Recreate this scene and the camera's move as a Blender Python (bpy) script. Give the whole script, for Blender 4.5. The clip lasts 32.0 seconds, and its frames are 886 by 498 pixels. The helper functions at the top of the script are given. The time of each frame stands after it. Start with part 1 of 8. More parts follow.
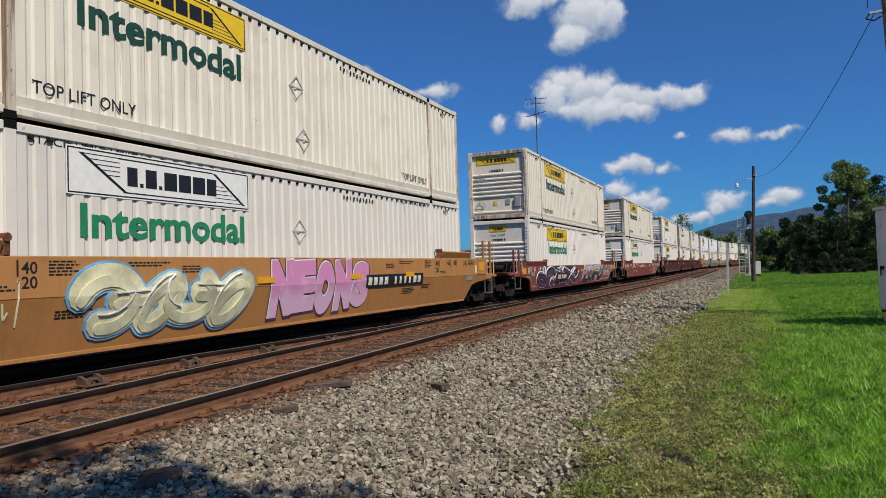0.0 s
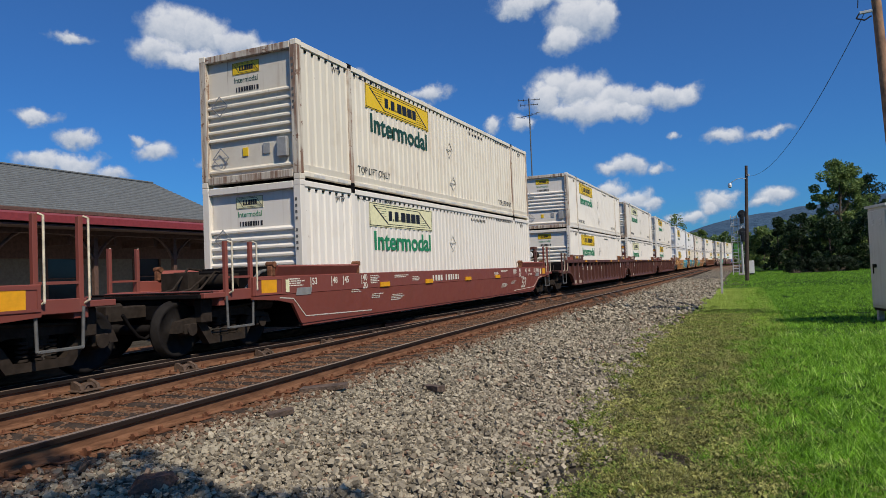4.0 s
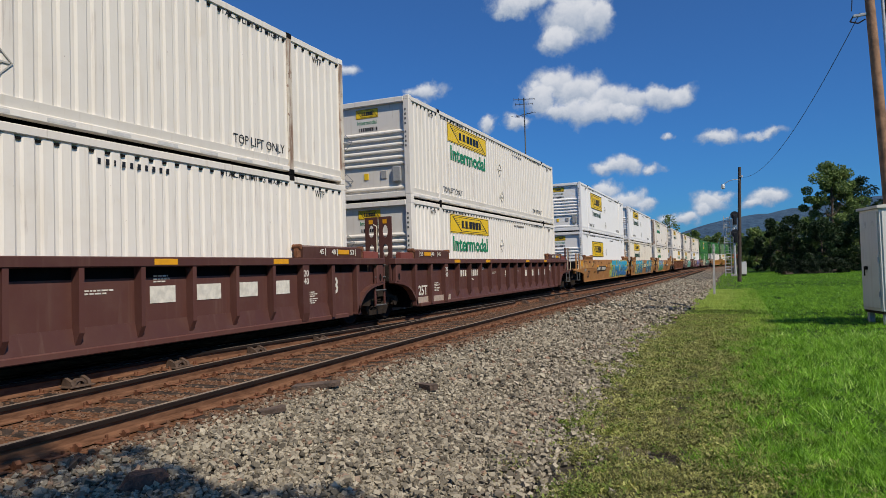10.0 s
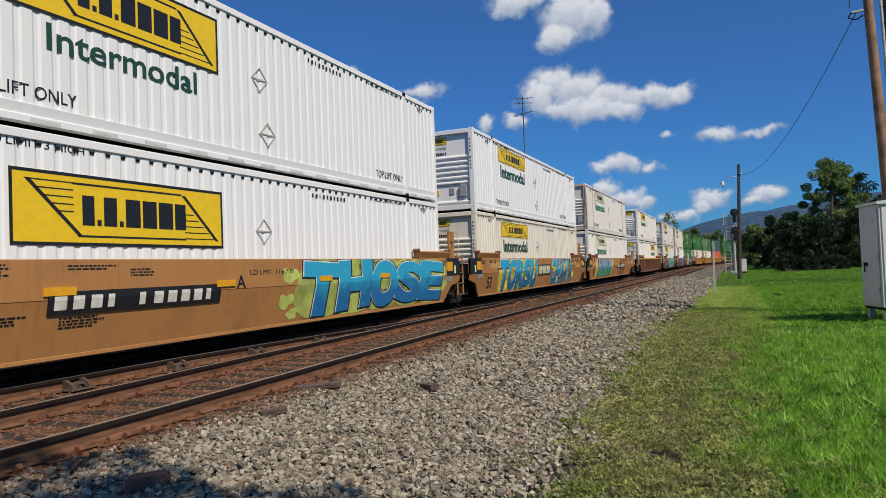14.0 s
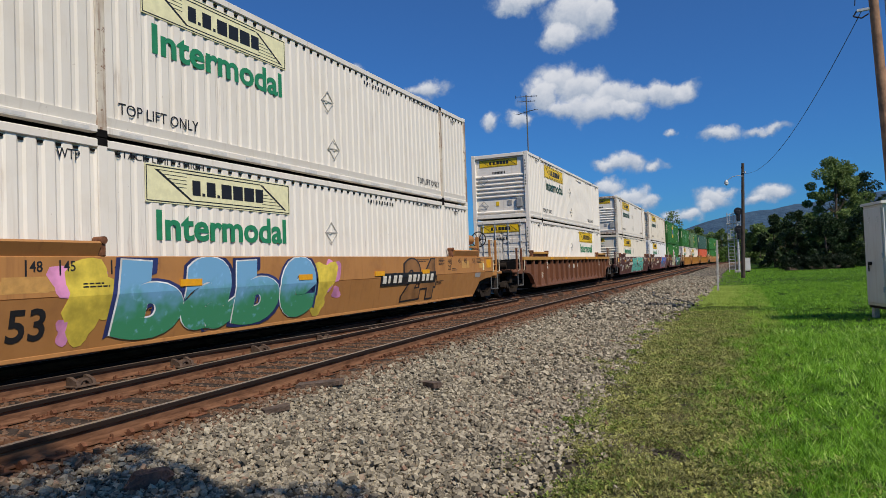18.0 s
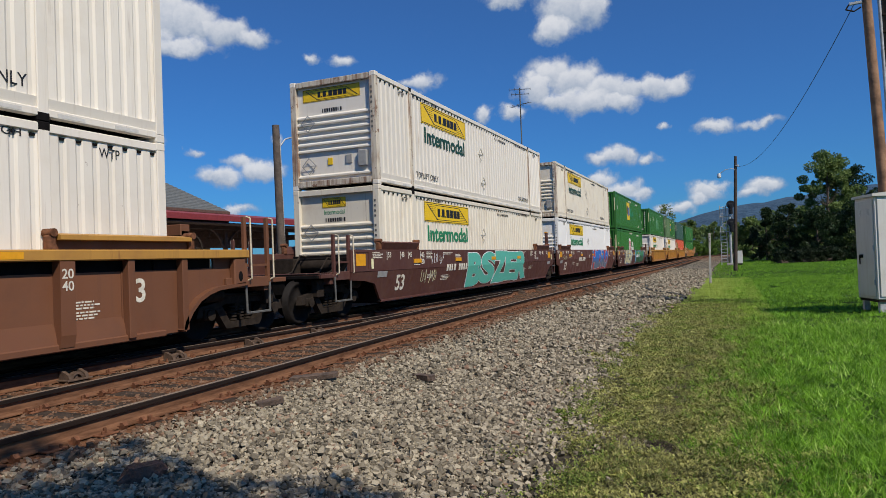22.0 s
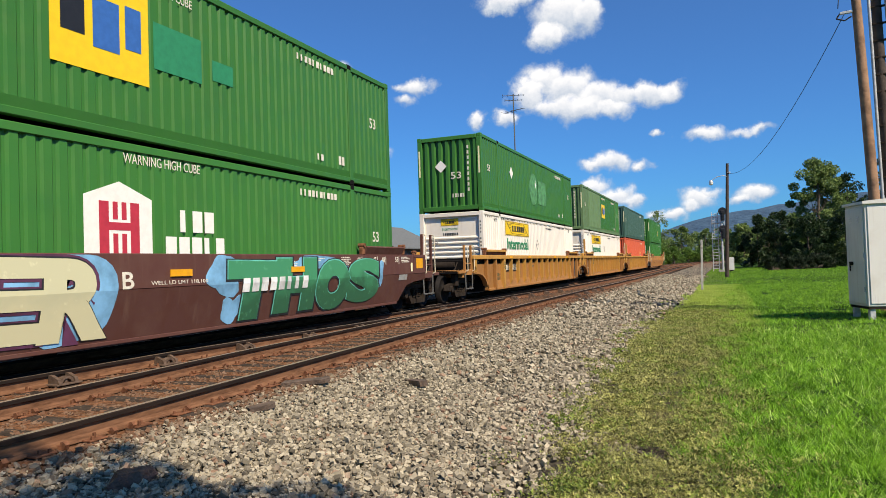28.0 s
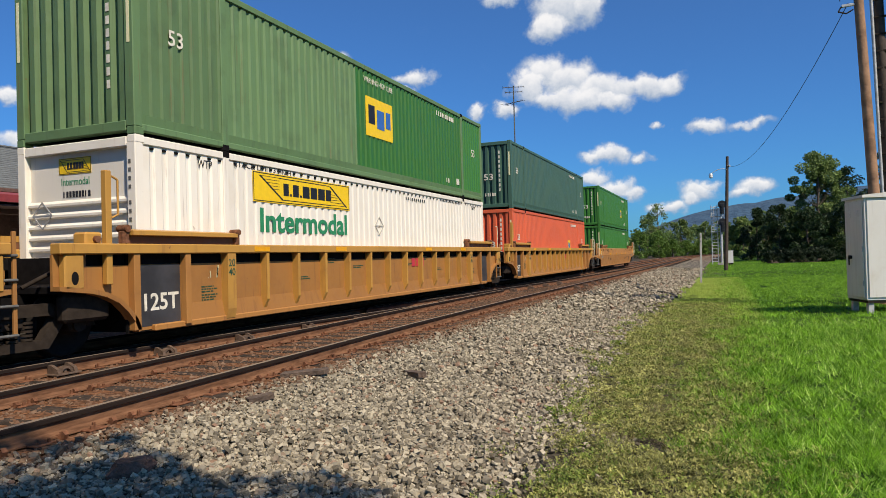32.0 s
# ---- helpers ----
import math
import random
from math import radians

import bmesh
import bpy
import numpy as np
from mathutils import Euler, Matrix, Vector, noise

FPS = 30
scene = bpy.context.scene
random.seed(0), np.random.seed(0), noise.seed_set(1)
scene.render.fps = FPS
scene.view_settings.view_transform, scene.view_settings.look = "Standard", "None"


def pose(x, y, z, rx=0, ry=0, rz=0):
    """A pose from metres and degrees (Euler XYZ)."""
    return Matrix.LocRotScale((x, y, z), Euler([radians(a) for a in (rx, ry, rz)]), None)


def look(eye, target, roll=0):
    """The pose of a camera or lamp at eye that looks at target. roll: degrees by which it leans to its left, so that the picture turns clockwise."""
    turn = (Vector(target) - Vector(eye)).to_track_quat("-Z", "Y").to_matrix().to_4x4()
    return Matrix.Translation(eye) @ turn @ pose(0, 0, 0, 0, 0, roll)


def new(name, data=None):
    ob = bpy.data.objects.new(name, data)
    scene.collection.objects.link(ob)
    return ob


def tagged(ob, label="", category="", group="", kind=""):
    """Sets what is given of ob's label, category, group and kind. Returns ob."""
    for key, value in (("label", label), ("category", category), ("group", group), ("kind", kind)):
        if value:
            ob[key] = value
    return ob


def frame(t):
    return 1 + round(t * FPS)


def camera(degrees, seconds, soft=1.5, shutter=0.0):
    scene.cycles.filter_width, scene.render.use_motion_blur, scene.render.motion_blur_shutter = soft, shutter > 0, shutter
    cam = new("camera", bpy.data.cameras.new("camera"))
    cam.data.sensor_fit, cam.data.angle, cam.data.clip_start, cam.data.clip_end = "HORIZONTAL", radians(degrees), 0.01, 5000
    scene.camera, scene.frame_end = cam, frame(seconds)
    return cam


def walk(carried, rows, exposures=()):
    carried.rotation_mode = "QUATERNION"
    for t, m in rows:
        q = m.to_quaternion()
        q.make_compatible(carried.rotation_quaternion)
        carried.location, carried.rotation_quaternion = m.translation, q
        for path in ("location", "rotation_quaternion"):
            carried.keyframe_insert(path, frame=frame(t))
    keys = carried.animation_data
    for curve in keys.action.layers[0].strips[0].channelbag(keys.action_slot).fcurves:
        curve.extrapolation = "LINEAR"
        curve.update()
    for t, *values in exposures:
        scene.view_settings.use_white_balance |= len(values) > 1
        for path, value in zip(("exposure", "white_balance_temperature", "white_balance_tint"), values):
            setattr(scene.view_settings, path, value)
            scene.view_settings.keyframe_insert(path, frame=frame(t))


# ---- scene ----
# Units of measure: metres. The loaded train runs along x = -9.465, towards -y; y grows away from the camera.
EYE_H = 1.257
EXPOSURE, SUN_POWER, SKY_POWER, SKY_TINT = -0.15, 4.8, 0.064, (0.23, 0.86, 1.66)
# the clip's camera opens up and warms once the dark green load comes near: seconds, stops, kelvin
BRIGHTER = ((0, 0.0, 6500), (25, 0.0, 6500), (27.5, 0.60, 7150), (29, 0.62, 7150), (30, 0.60, 7100), (31, 0.42, 7000), (32, 0.40, 7000))
cam = camera(66.17, 32.0, soft=0.6)
# seconds, yaw to the left, pitch up, lean (degrees) of the hand-held camera
TURNS = (
    (0, 24.23, 1.74, -1.75),
    (0.5, 24.14, 1.77, -2.01),
    (1, 24.18, 1.88, -1.90),
    (1.5, 24.18, 1.89, -2.05),
    (2, 24.07, 1.91, -2.02),
    (2.5, 24.03, 1.85, -1.94),
    (3, 23.98, 1.84, -1.95),
    (3.5, 23.86, 1.87, -2.11),
    (5.5, 23.65, 1.74, -2.44),
    (6, 23.69, 1.71, -2.64),
    (6.5, 23.67, 1.69, -2.51),
    (7, 23.59, 1.63, -2.45),
    (7.5, 23.49, 1.60, -2.15),
    (8, 23.42, 1.61, -1.87),
    (8.5, 23.42, 1.65, -1.77),
    (9, 23.36, 1.73, -1.83),
    (9.5, 23.29, 1.76, -1.90),
    (10, 23.25, 1.73, -1.75),
    (10.5, 23.19, 1.74, -1.84),
    (11, 23.15, 1.76, -1.82),
    (11.5, 23.07, 1.75, -1.95),
    (12, 22.99, 1.74, -2.00),
    (12.5, 23.04, 1.72, -1.85),
    (13, 23.17, 1.72, -2.03),
    (13.5, 23.21, 1.73, -2.14),
    (14, 23.24, 1.71, -2.24),
    (14.5, 23.29, 1.69, -2.31),
    (16.5, 23.54, 1.64, -2.34),
    (17, 23.56, 1.57, -2.32),
    (17.5, 23.58, 1.56, -2.08),
    (18, 23.51, 1.56, -2.06),
    (18.5, 23.41, 1.40, -1.94),
    (19, 23.36, 1.26, -2.08),
    (19.5, 23.34, 1.18, -2.08),
    (20, 23.28, 1.12, -2.05),
    (20.5, 23.28, 1.08, -2.03),
    (21, 23.18, 1.03, -2.07),
    (21.5, 23.07, 0.99, -2.01),
    (22, 22.99, 0.96, -2.12),
    (22.5, 22.92, 0.94, -2.10),
    (23, 22.67, 0.92, -1.83),
    (23.5, 22.61, 0.87, -1.79),
    (24, 22.54, 0.85, -1.98),
    (24.5, 22.49, 0.88, -2.01),
    (25, 22.46, 1.14, -2.27),
    (25.5, 22.39, 1.31, -2.21),
    (27.5, 22.34, 1.41, -1.96),
    (28, 22.38, 1.38, -1.85),
    (28.5, 22.44, 1.38, -1.73),
    (29, 22.47, 1.37, -1.63),
    (29.5, 22.43, 1.31, -1.87),
    (30, 22.59, 1.24, -1.86),
    (30.5, 22.86, 1.01, -1.95),
    (31, 22.70, 0.80, -2.03),
    (31.5, 22.62, 0.69, -1.72),
    (32, 22.34, 0.69, -1.58),
)


def aim(yaw, pitch, lean):
    a, b = radians(yaw), radians(pitch)
    way = Vector((-math.sin(a) * math.cos(b), math.cos(a) * math.cos(b), math.sin(b)))
    return look((0, 0, EYE_H), Vector((0, 0, EYE_H)) + way, lean)


walk(cam, [(t, aim(y, p, r)) for t, y, p, r in TURNS], exposures=[(t, EXPOSURE + e, k, 10) for t, e, k in BRIGHTER])

# ---------------------------------------------------------------- light
SUN_TO = Vector((0.60, -0.35, 0.76)).normalized()
sun_data = bpy.data.lights.new("sun", "SUN")
sun_data.energy, sun_data.angle, sun_data.color = SUN_POWER, radians(0.53), (1.0, 0.905, 0.77)
sun = new("sun", sun_data)
sun.matrix_world = look((0, 0, 60), Vector((0, 0, 60)) - SUN_TO)


class Net:
    """A node tree being written."""

    def __init__(self, tree):
        self.t = tree
        tree.nodes.clear()

    def node(self, kind):
        return self.t.nodes.new(kind)

    def join(self, a, b):
        self.t.links.new(a, b)

    def put(self, sock, v):
        if isinstance(v, bpy.types.NodeSocket):
            self.join(v, sock)
        else:
            sock.default_value = v

    def math(self, op, a, b=0.0, c=0.0, clamp=False):
        n = self.node("ShaderNodeMath")
        n.operation, n.use_clamp = op, clamp
        for s, v in zip(n.inputs, (a, b, c)):
            self.put(s, v)
        return n.outputs[0]

    def ramp(self, x, lo, hi, a=0.0, b=1.0, smooth=True):
        n = self.node("ShaderNodeMapRange")
        n.interpolation_type = "SMOOTHSTEP" if smooth else "LINEAR"
        for s, v in zip(n.inputs, (x, lo, hi, a, b)):
            self.put(s, v)
        return n.outputs[0]

    def noise(self, vec, scale, detail=3.0, rough=0.55, colour=False):
        n = self.node("ShaderNodeTexNoise")
        self.put(n.inputs["Vector"], vec)
        n.inputs["Scale"].default_value, n.inputs["Detail"].default_value, n.inputs["Roughness"].default_value = scale, detail, rough
        return n.outputs["Color" if colour else "Fac"]

    def mapped(self, vec, scale=(1, 1, 1), add=(0, 0, 0)):
        n = self.node("ShaderNodeMapping")
        self.put(n.inputs["Vector"], vec)
        n.inputs["Scale"].default_value = scale
        self.put(n.inputs["Location"], add)
        return n.outputs[0]

    def mix(self, fac, a, b, mode="MIX"):
        n = self.node("ShaderNodeMix")
        n.data_type, n.blend_type, n.clamp_factor = "RGBA", mode, True
        self.put(n.inputs[0], fac)
        for s, v in ((n.inputs[6], a), (n.inputs[7], b)):
            self.put(s, (*v, 1.0) if isinstance(v, tuple) and len(v) == 3 else v)
        return n.outputs[2]

    def bump(self, height, strength, dist=0.01):
        n = self.node("ShaderNodeBump")
        n.inputs["Strength"].default_value, n.inputs["Distance"].default_value = strength, dist
        self.join(height, n.inputs["Height"])
        return n.outputs[0]


# sky with cumulus clouds: azimuth from +y to the right, height, half width, half height, all in degrees
CLOUDS = (
    (-13.1, 14.7, 2.12, 1.76),
    (-14.6, 13.8, 1.68, 1.52),
    (-11.5, 14.0, 2.64, 1.85),
    (-8.9, 13.1, 2.31, 1.5),
    (-7.1, 13.3, 1.49, 1.05),
    (-5.3, 13.1, 1.63, 1.21),
    (-3.8, 13.0, 1.44, 0.94),
    (-10.7, 12.5, 3.24, 1.16),
    (-8.0, 12.3, 2.12, 0.88),
    (-13.1, 12.5, 1.94, 0.9),
    (-16.5, 12.0, 1.13, 0.73),
    (-18.9, 12.0, 0.95, 0.82),
    (-11.7, 19.9, 2.83, 1.91),
    (-13.0, 18.2, 2.03, 1.03),
    (-9.9, 19.6, 1.63, 1.66),
    (-16.9, 21.0, 2.18, 0.92),
    (-15.2, 21.3, 2.34, 0.83),
    (-12.6, 21.5, 3.04, 0.98),
    (-24.4, 14.9, 1.82, 0.76),
    (-25.7, 15.0, 0.96, 0.45),
    (-8.4, 7.9, 1.77, 0.91),
    (-9.5, 7.8, 1.17, 0.59),
    (-6.0, 7.6, 1.04, 0.45),
    (-1.0, 9.5, 1.94, 0.6),
    (2.2, 9.5, 2.22, 0.42),
    (-4.4, 9.9, 0.56, 0.35),
    (-7.8, 5.2, 1.67, 0.91),
    (-9.5, 6.0, 1.52, 0.78),
    (-6.6, 4.7, 1.05, 0.68),
    (-1.6, 4.6, 1.87, 0.97),
    (-2.4, 4.0, 1.32, 0.71),
    (-0.7, 5.1, 1.05, 0.66),
    (2.4, 4.8, 1.68, 0.77),
    (-3.6, 3.3, 1.51, 0.67),
    (-4.8, 3.7, 0.77, 0.45),
    (1.4, 4.4, 1.17, 0.52),
    (-44.7, 19.3, 2.8, 1.84),
    (-46.1, 17.7, 2.32, 1.21),
    (-42.6, 19.0, 2.69, 1.71),
    (-40.4, 18.5, 2.22, 1.33),
    (-38.2, 18.0, 1.81, 0.85),
    (-43.9, 17.2, 3.52, 0.74),
    (-52.2, 18.0, 1.64, 0.46),
    (-54.5, 12.2, 1.42, 0.67),
    (-51.9, 10.8, 1.42, 0.73),
    (-54.3, 9.1, 1.79, 0.8),
    (-52.1, 9.0, 2.24, 0.98),
    (-49.5, 8.4, 1.63, 0.67),
    (-46.6, 10.1, 1.63, 0.81),
    (-47.9, 10.8, 0.79, 0.51),
    (-42.6, 9.0, 0.85, 0.48),
    (-40.9, 7.2, 2.17, 0.98),
    (-37.9, 7.8, 2.15, 1.09),
    (-39.4, 8.4, 1.68, 0.63),
    (-33.3, 16.8, 0.93, 0.43),
    (-30.9, 16.5, 1.22, 0.53),
    (-40.1, 4.7, 1.84, 0.54),
    (-36.5, 10.5, 0.68, 0.54),
    (-28.2, 9.6, 1.72, 1.21),
    (-25.2, 13.8, 1.05, 0.5),
)
world = bpy.data.worlds.new("sky")
scene.world = world
world.use_nodes = True
net = Net(world.node_tree)
sky = net.node("ShaderNodeTexSky")
sky.sky_type, sky.sun_disc = "NISHITA", False
sky.sun_elevation = math.asin(SUN_TO.z)
sky.sun_rotation = math.atan2(SUN_TO.x, SUN_TO.y)
sky.air_density, sky.dust_density, sky.ozone_density, sky.altitude = 1.0, 0.75, 2.2, 350
where = net.node("ShaderNodeTexCoord").outputs["Generated"]
warp = net.noise(where, 24.0, 6.0, 0.6, colour=True)
fine = net.noise(where, 34.0, 9.0, 0.62)
split = net.node("ShaderNodeSeparateXYZ")
net.join(where, split.inputs[0])
wsp = net.node("ShaderNodeSeparateColor")
net.join(warp, wsp.inputs[0])
az = net.math("MULTIPLY", net.math("ARCTAN2", split.outputs[0], split.outputs[1]), 57.2958)
el = net.math("MULTIPLY", net.math("ARCSINE", split.outputs[2]), 57.2958)
az = net.math("ADD", az, net.math("MULTIPLY", net.math("SUBTRACT", wsp.outputs[0], 0.5), 3.0))
el = net.math("ADD", el, net.math("MULTIPLY", net.math("SUBTRACT", wsp.outputs[1], 0.5), 2.2))
spot = net.node("ShaderNodeCombineXYZ")
net.join(az, spot.inputs[0])
net.join(el, spot.inputs[1])
cover, under = None, None
for a, e, w, h in CLOUDS:
    w, h = w * 1.10, h * 1.12
    puff = net.node("ShaderNodeVectorMath")
    puff.operation = "MULTIPLY_ADD"
    if cover is None:
        net.join(spot.outputs[0], puff.inputs[0])
    else:
        # one puff after the other
        turn = net.node("ShaderNodeVectorMath")
        turn.operation = "MULTIPLY_ADD"
        net.join(under, turn.inputs[0])
        turn.inputs[1].default_value = (1e-9, 1e-9, 0)
        net.join(spot.outputs[0], turn.inputs[2])
        net.join(turn.outputs[0], puff.inputs[0])
    puff.inputs[1].default_value, puff.inputs[2].default_value = (1 / w, 1 / h, 0), (-a / w, -e / h, 0)
    far_off = net.node("ShaderNodeVectorMath")
    far_off.operation = "LENGTH"
    net.join(puff.outputs[0], far_off.inputs[0])
    d = net.math("MULTIPLY", net.math("SUBTRACT", 1.0, far_off.outputs["Value"]), min(1.0, 0.38 + 0.5 * h))
    rise = net.node("ShaderNodeSeparateXYZ")
    net.join(puff.outputs[0], rise.inputs[0])
    lit = net.math("MULTIPLY", net.math("ADD", rise.outputs[1], 1.05), net.math("MULTIPLY", d, 2.2, clamp=True))
    cover = d if cover is None else net.math("MAXIMUM", cover, d)
    under = lit if under is None else net.math("MAXIMUM", under, lit)
# loose clouds over the rest of the sky
far_az = net.ramp(net.math("ABSOLUTE", net.math("ADD", az, 27.0)), 38.0, 60.0)
loose = net.math("MULTIPLY", net.ramp(net.noise(where, 3.2, 6.0, 0.6), 0.56, 0.72, 0.0, 0.6), far_az)
ragged = net.math("MULTIPLY", net.math("SUBTRACT", fine, 0.5), 0.95)
cover = net.math("MAXIMUM", net.math("ADD", cover, ragged), net.math("MULTIPLY", loose, 0.8))
mask = net.ramp(cover, -0.12, 0.56)
shade = net.ramp(net.math("ADD", under, net.math("MULTIPLY", ragged, 1.6)), 0.05, 1.75)
cloud = net.mix(shade, (4.6, 6.0, 8.2), (12.2, 12.5, 13.2))
deep = net.mix(1.0, sky.outputs[0], SKY_TINT, "MULTIPLY")
back = net.node("ShaderNodeBackground")
net.join(net.mix(net.math("MULTIPLY", mask, 0.96), deep, cloud), back.inputs[0])
back.inputs[1].default_value = SKY_POWER
net.join(back.outputs[0], net.node("ShaderNodeOutputWorld").inputs[0])


# ---------------------------------------------------------------- materials
def material(name):
    m = bpy.data.materials.new(name)
    m.use_nodes = True
    n = Net(m.node_tree)
    b = n.node("ShaderNodeBsdfPrincipled")
    n.join(b.outputs[0], n.node("ShaderNodeOutputMaterial").inputs[0])
    return m, n, b


def shifted(n, scale=(1, 1, 1)):
    """Object coordinates, shifted at random from object to object."""
    info = n.node("ShaderNodeObjectInfo")
    tex = n.node("ShaderNodeTexCoord").outputs["Object"]
    off = n.node("ShaderNodeCombineXYZ")
    n.join(n.math("MULTIPLY", info.outputs["Random"], 37.0), off.inputs[0])
    n.join(n.math("MULTIPLY", info.outputs["Random"], 91.0), off.inputs[1])
    return n.mapped(tex, scale, off.outputs[0]), tex, info.outputs["Random"]


RUST = (0.16, 0.065, 0.03)


def painted(name, colour, dirt, rough=0.5, wear=0.35, streak=0.35, vary=0.08, metal=0.0, bump=0.15, rust=0.0):
    """Weathered paint on steel: patchy, streaked downwards, with rust specks."""
    m, n, b = material(name)
    vec, tex, rnd = shifted(n)
    patch = n.ramp(n.noise(vec, 1.3, 5.0, 0.65), 0.45, 0.8, 0.0, wear)
    runs = n.ramp(n.noise(n.mapped(vec, (5, 5, 0.25)), 1.6, 4.0, 0.6), 0.52, 0.8, 0.0, streak)
    specks = n.ramp(n.noise(vec, 14.0, 3.0, 0.7), 0.7, 0.8, 0.0, wear)
    dark = tuple(c * (1 - 1.6 * vary) for c in colour)
    light = tuple(min(1, c * (1 + vary)) for c in colour)
    col = n.mix(rnd, dark, light)
    col = n.mix(n.math("MAXIMUM", patch, runs), col, dirt)
    col = n.mix(specks, col, tuple(c * 0.5 for c in dirt))
    if rust:
        drip = n.ramp(n.noise(n.mapped(vec, (9, 9, 0.45)), 1.0, 5.0, 0.7), 0.57 - 0.13 * (rust > 0.8), 0.70 - 0.10 * (rust > 0.8), 0.0, rust)
        drip = n.math("MULTIPLY", drip, n.ramp(n.noise(vec, 0.9, 3.0), 0.45 - 0.15 * (rust > 0.8), 0.65 - 0.15 * (rust > 0.8)))
        spot = n.ramp(n.noise(vec, 5.5, 4.0, 0.7), 0.69 - 0.10 * (rust > 0.8), 0.74 - 0.10 * (rust > 0.8), 0.0, rust)
        col = n.mix(n.math("MAXIMUM", drip, spot), col, RUST)
    n.join(col, b.inputs["Base Color"])
    n.join(n.ramp(n.noise(vec, 3.0, 3.0), 0.3, 0.7, rough - 0.1, rough + 0.15), b.inputs["Roughness"])
    b.inputs["Metallic"].default_value = metal
    b.inputs["Specular IOR Level"].default_value = 0.35
    n.join(n.bump(n.noise(vec, 30.0, 3.0), bump, 0.004), b.inputs["Normal"])
    return m


def plain(name, colour, rough=0.6, metal=0.0, vary=0.25, scale=8.0, bump=0.2, dist=0.005, gloss=0.5):
    m, n, b = material(name)
    vec, tex, rnd = shifted(n)
    f = n.noise(vec, scale, 5.0, 0.6)
    col = n.mix(n.ramp(f, 0.3, 0.7), tuple(c * (1 - vary) for c in colour), tuple(min(1, c * (1 + vary)) for c in colour))
    n.join(col, b.inputs["Base Color"])
    b.inputs["Roughness"].default_value, b.inputs["Metallic"].default_value = rough, metal
    b.inputs["Specular IOR Level"].default_value = gloss
    n.join(n.bump(n.noise(vec, scale * 5, 3.0), bump, dist), b.inputs["Normal"])
    return m


def leafy(name, low, high, thin=0.25, scale=1.5, own=0.6):
    """Leaves and blades: colour varies from leaf to leaf and over the plant, some light passes."""
    m, n, b = material(name)
    tex = n.node("ShaderNodeTexCoord").outputs["Object"]
    geo = n.node("ShaderNodeNewGeometry")
    f = n.math("ADD", n.math("MULTIPLY", geo.outputs["Random Per Island"], own), n.math("MULTIPLY", n.ramp(n.noise(tex, scale, 3.0), 0.3, 0.7), 1 - own))
    n.join(n.mix(f, low, high), b.inputs["Base Color"])
    b.inputs["Roughness"].default_value = 0.5
    b.inputs["Specular IOR Level"].default_value = 0.22
    b.inputs["Transmission Weight"].default_value = 0.0
    b.inputs["Subsurface Weight"].default_value = 0.0
    tr = n.node("ShaderNodeBsdfTranslucent")
    n.join(n.mix(f, low, high), tr.inputs[0])
    mx = n.node("ShaderNodeMixShader")
    mx.inputs[0].default_value = thin
    n.join(b.outputs[0], mx.inputs[1])
    n.join(tr.outputs[0], mx.inputs[2])
    n.join(mx.outputs[0], n.t.nodes["Material Output"].inputs[0])
    return m


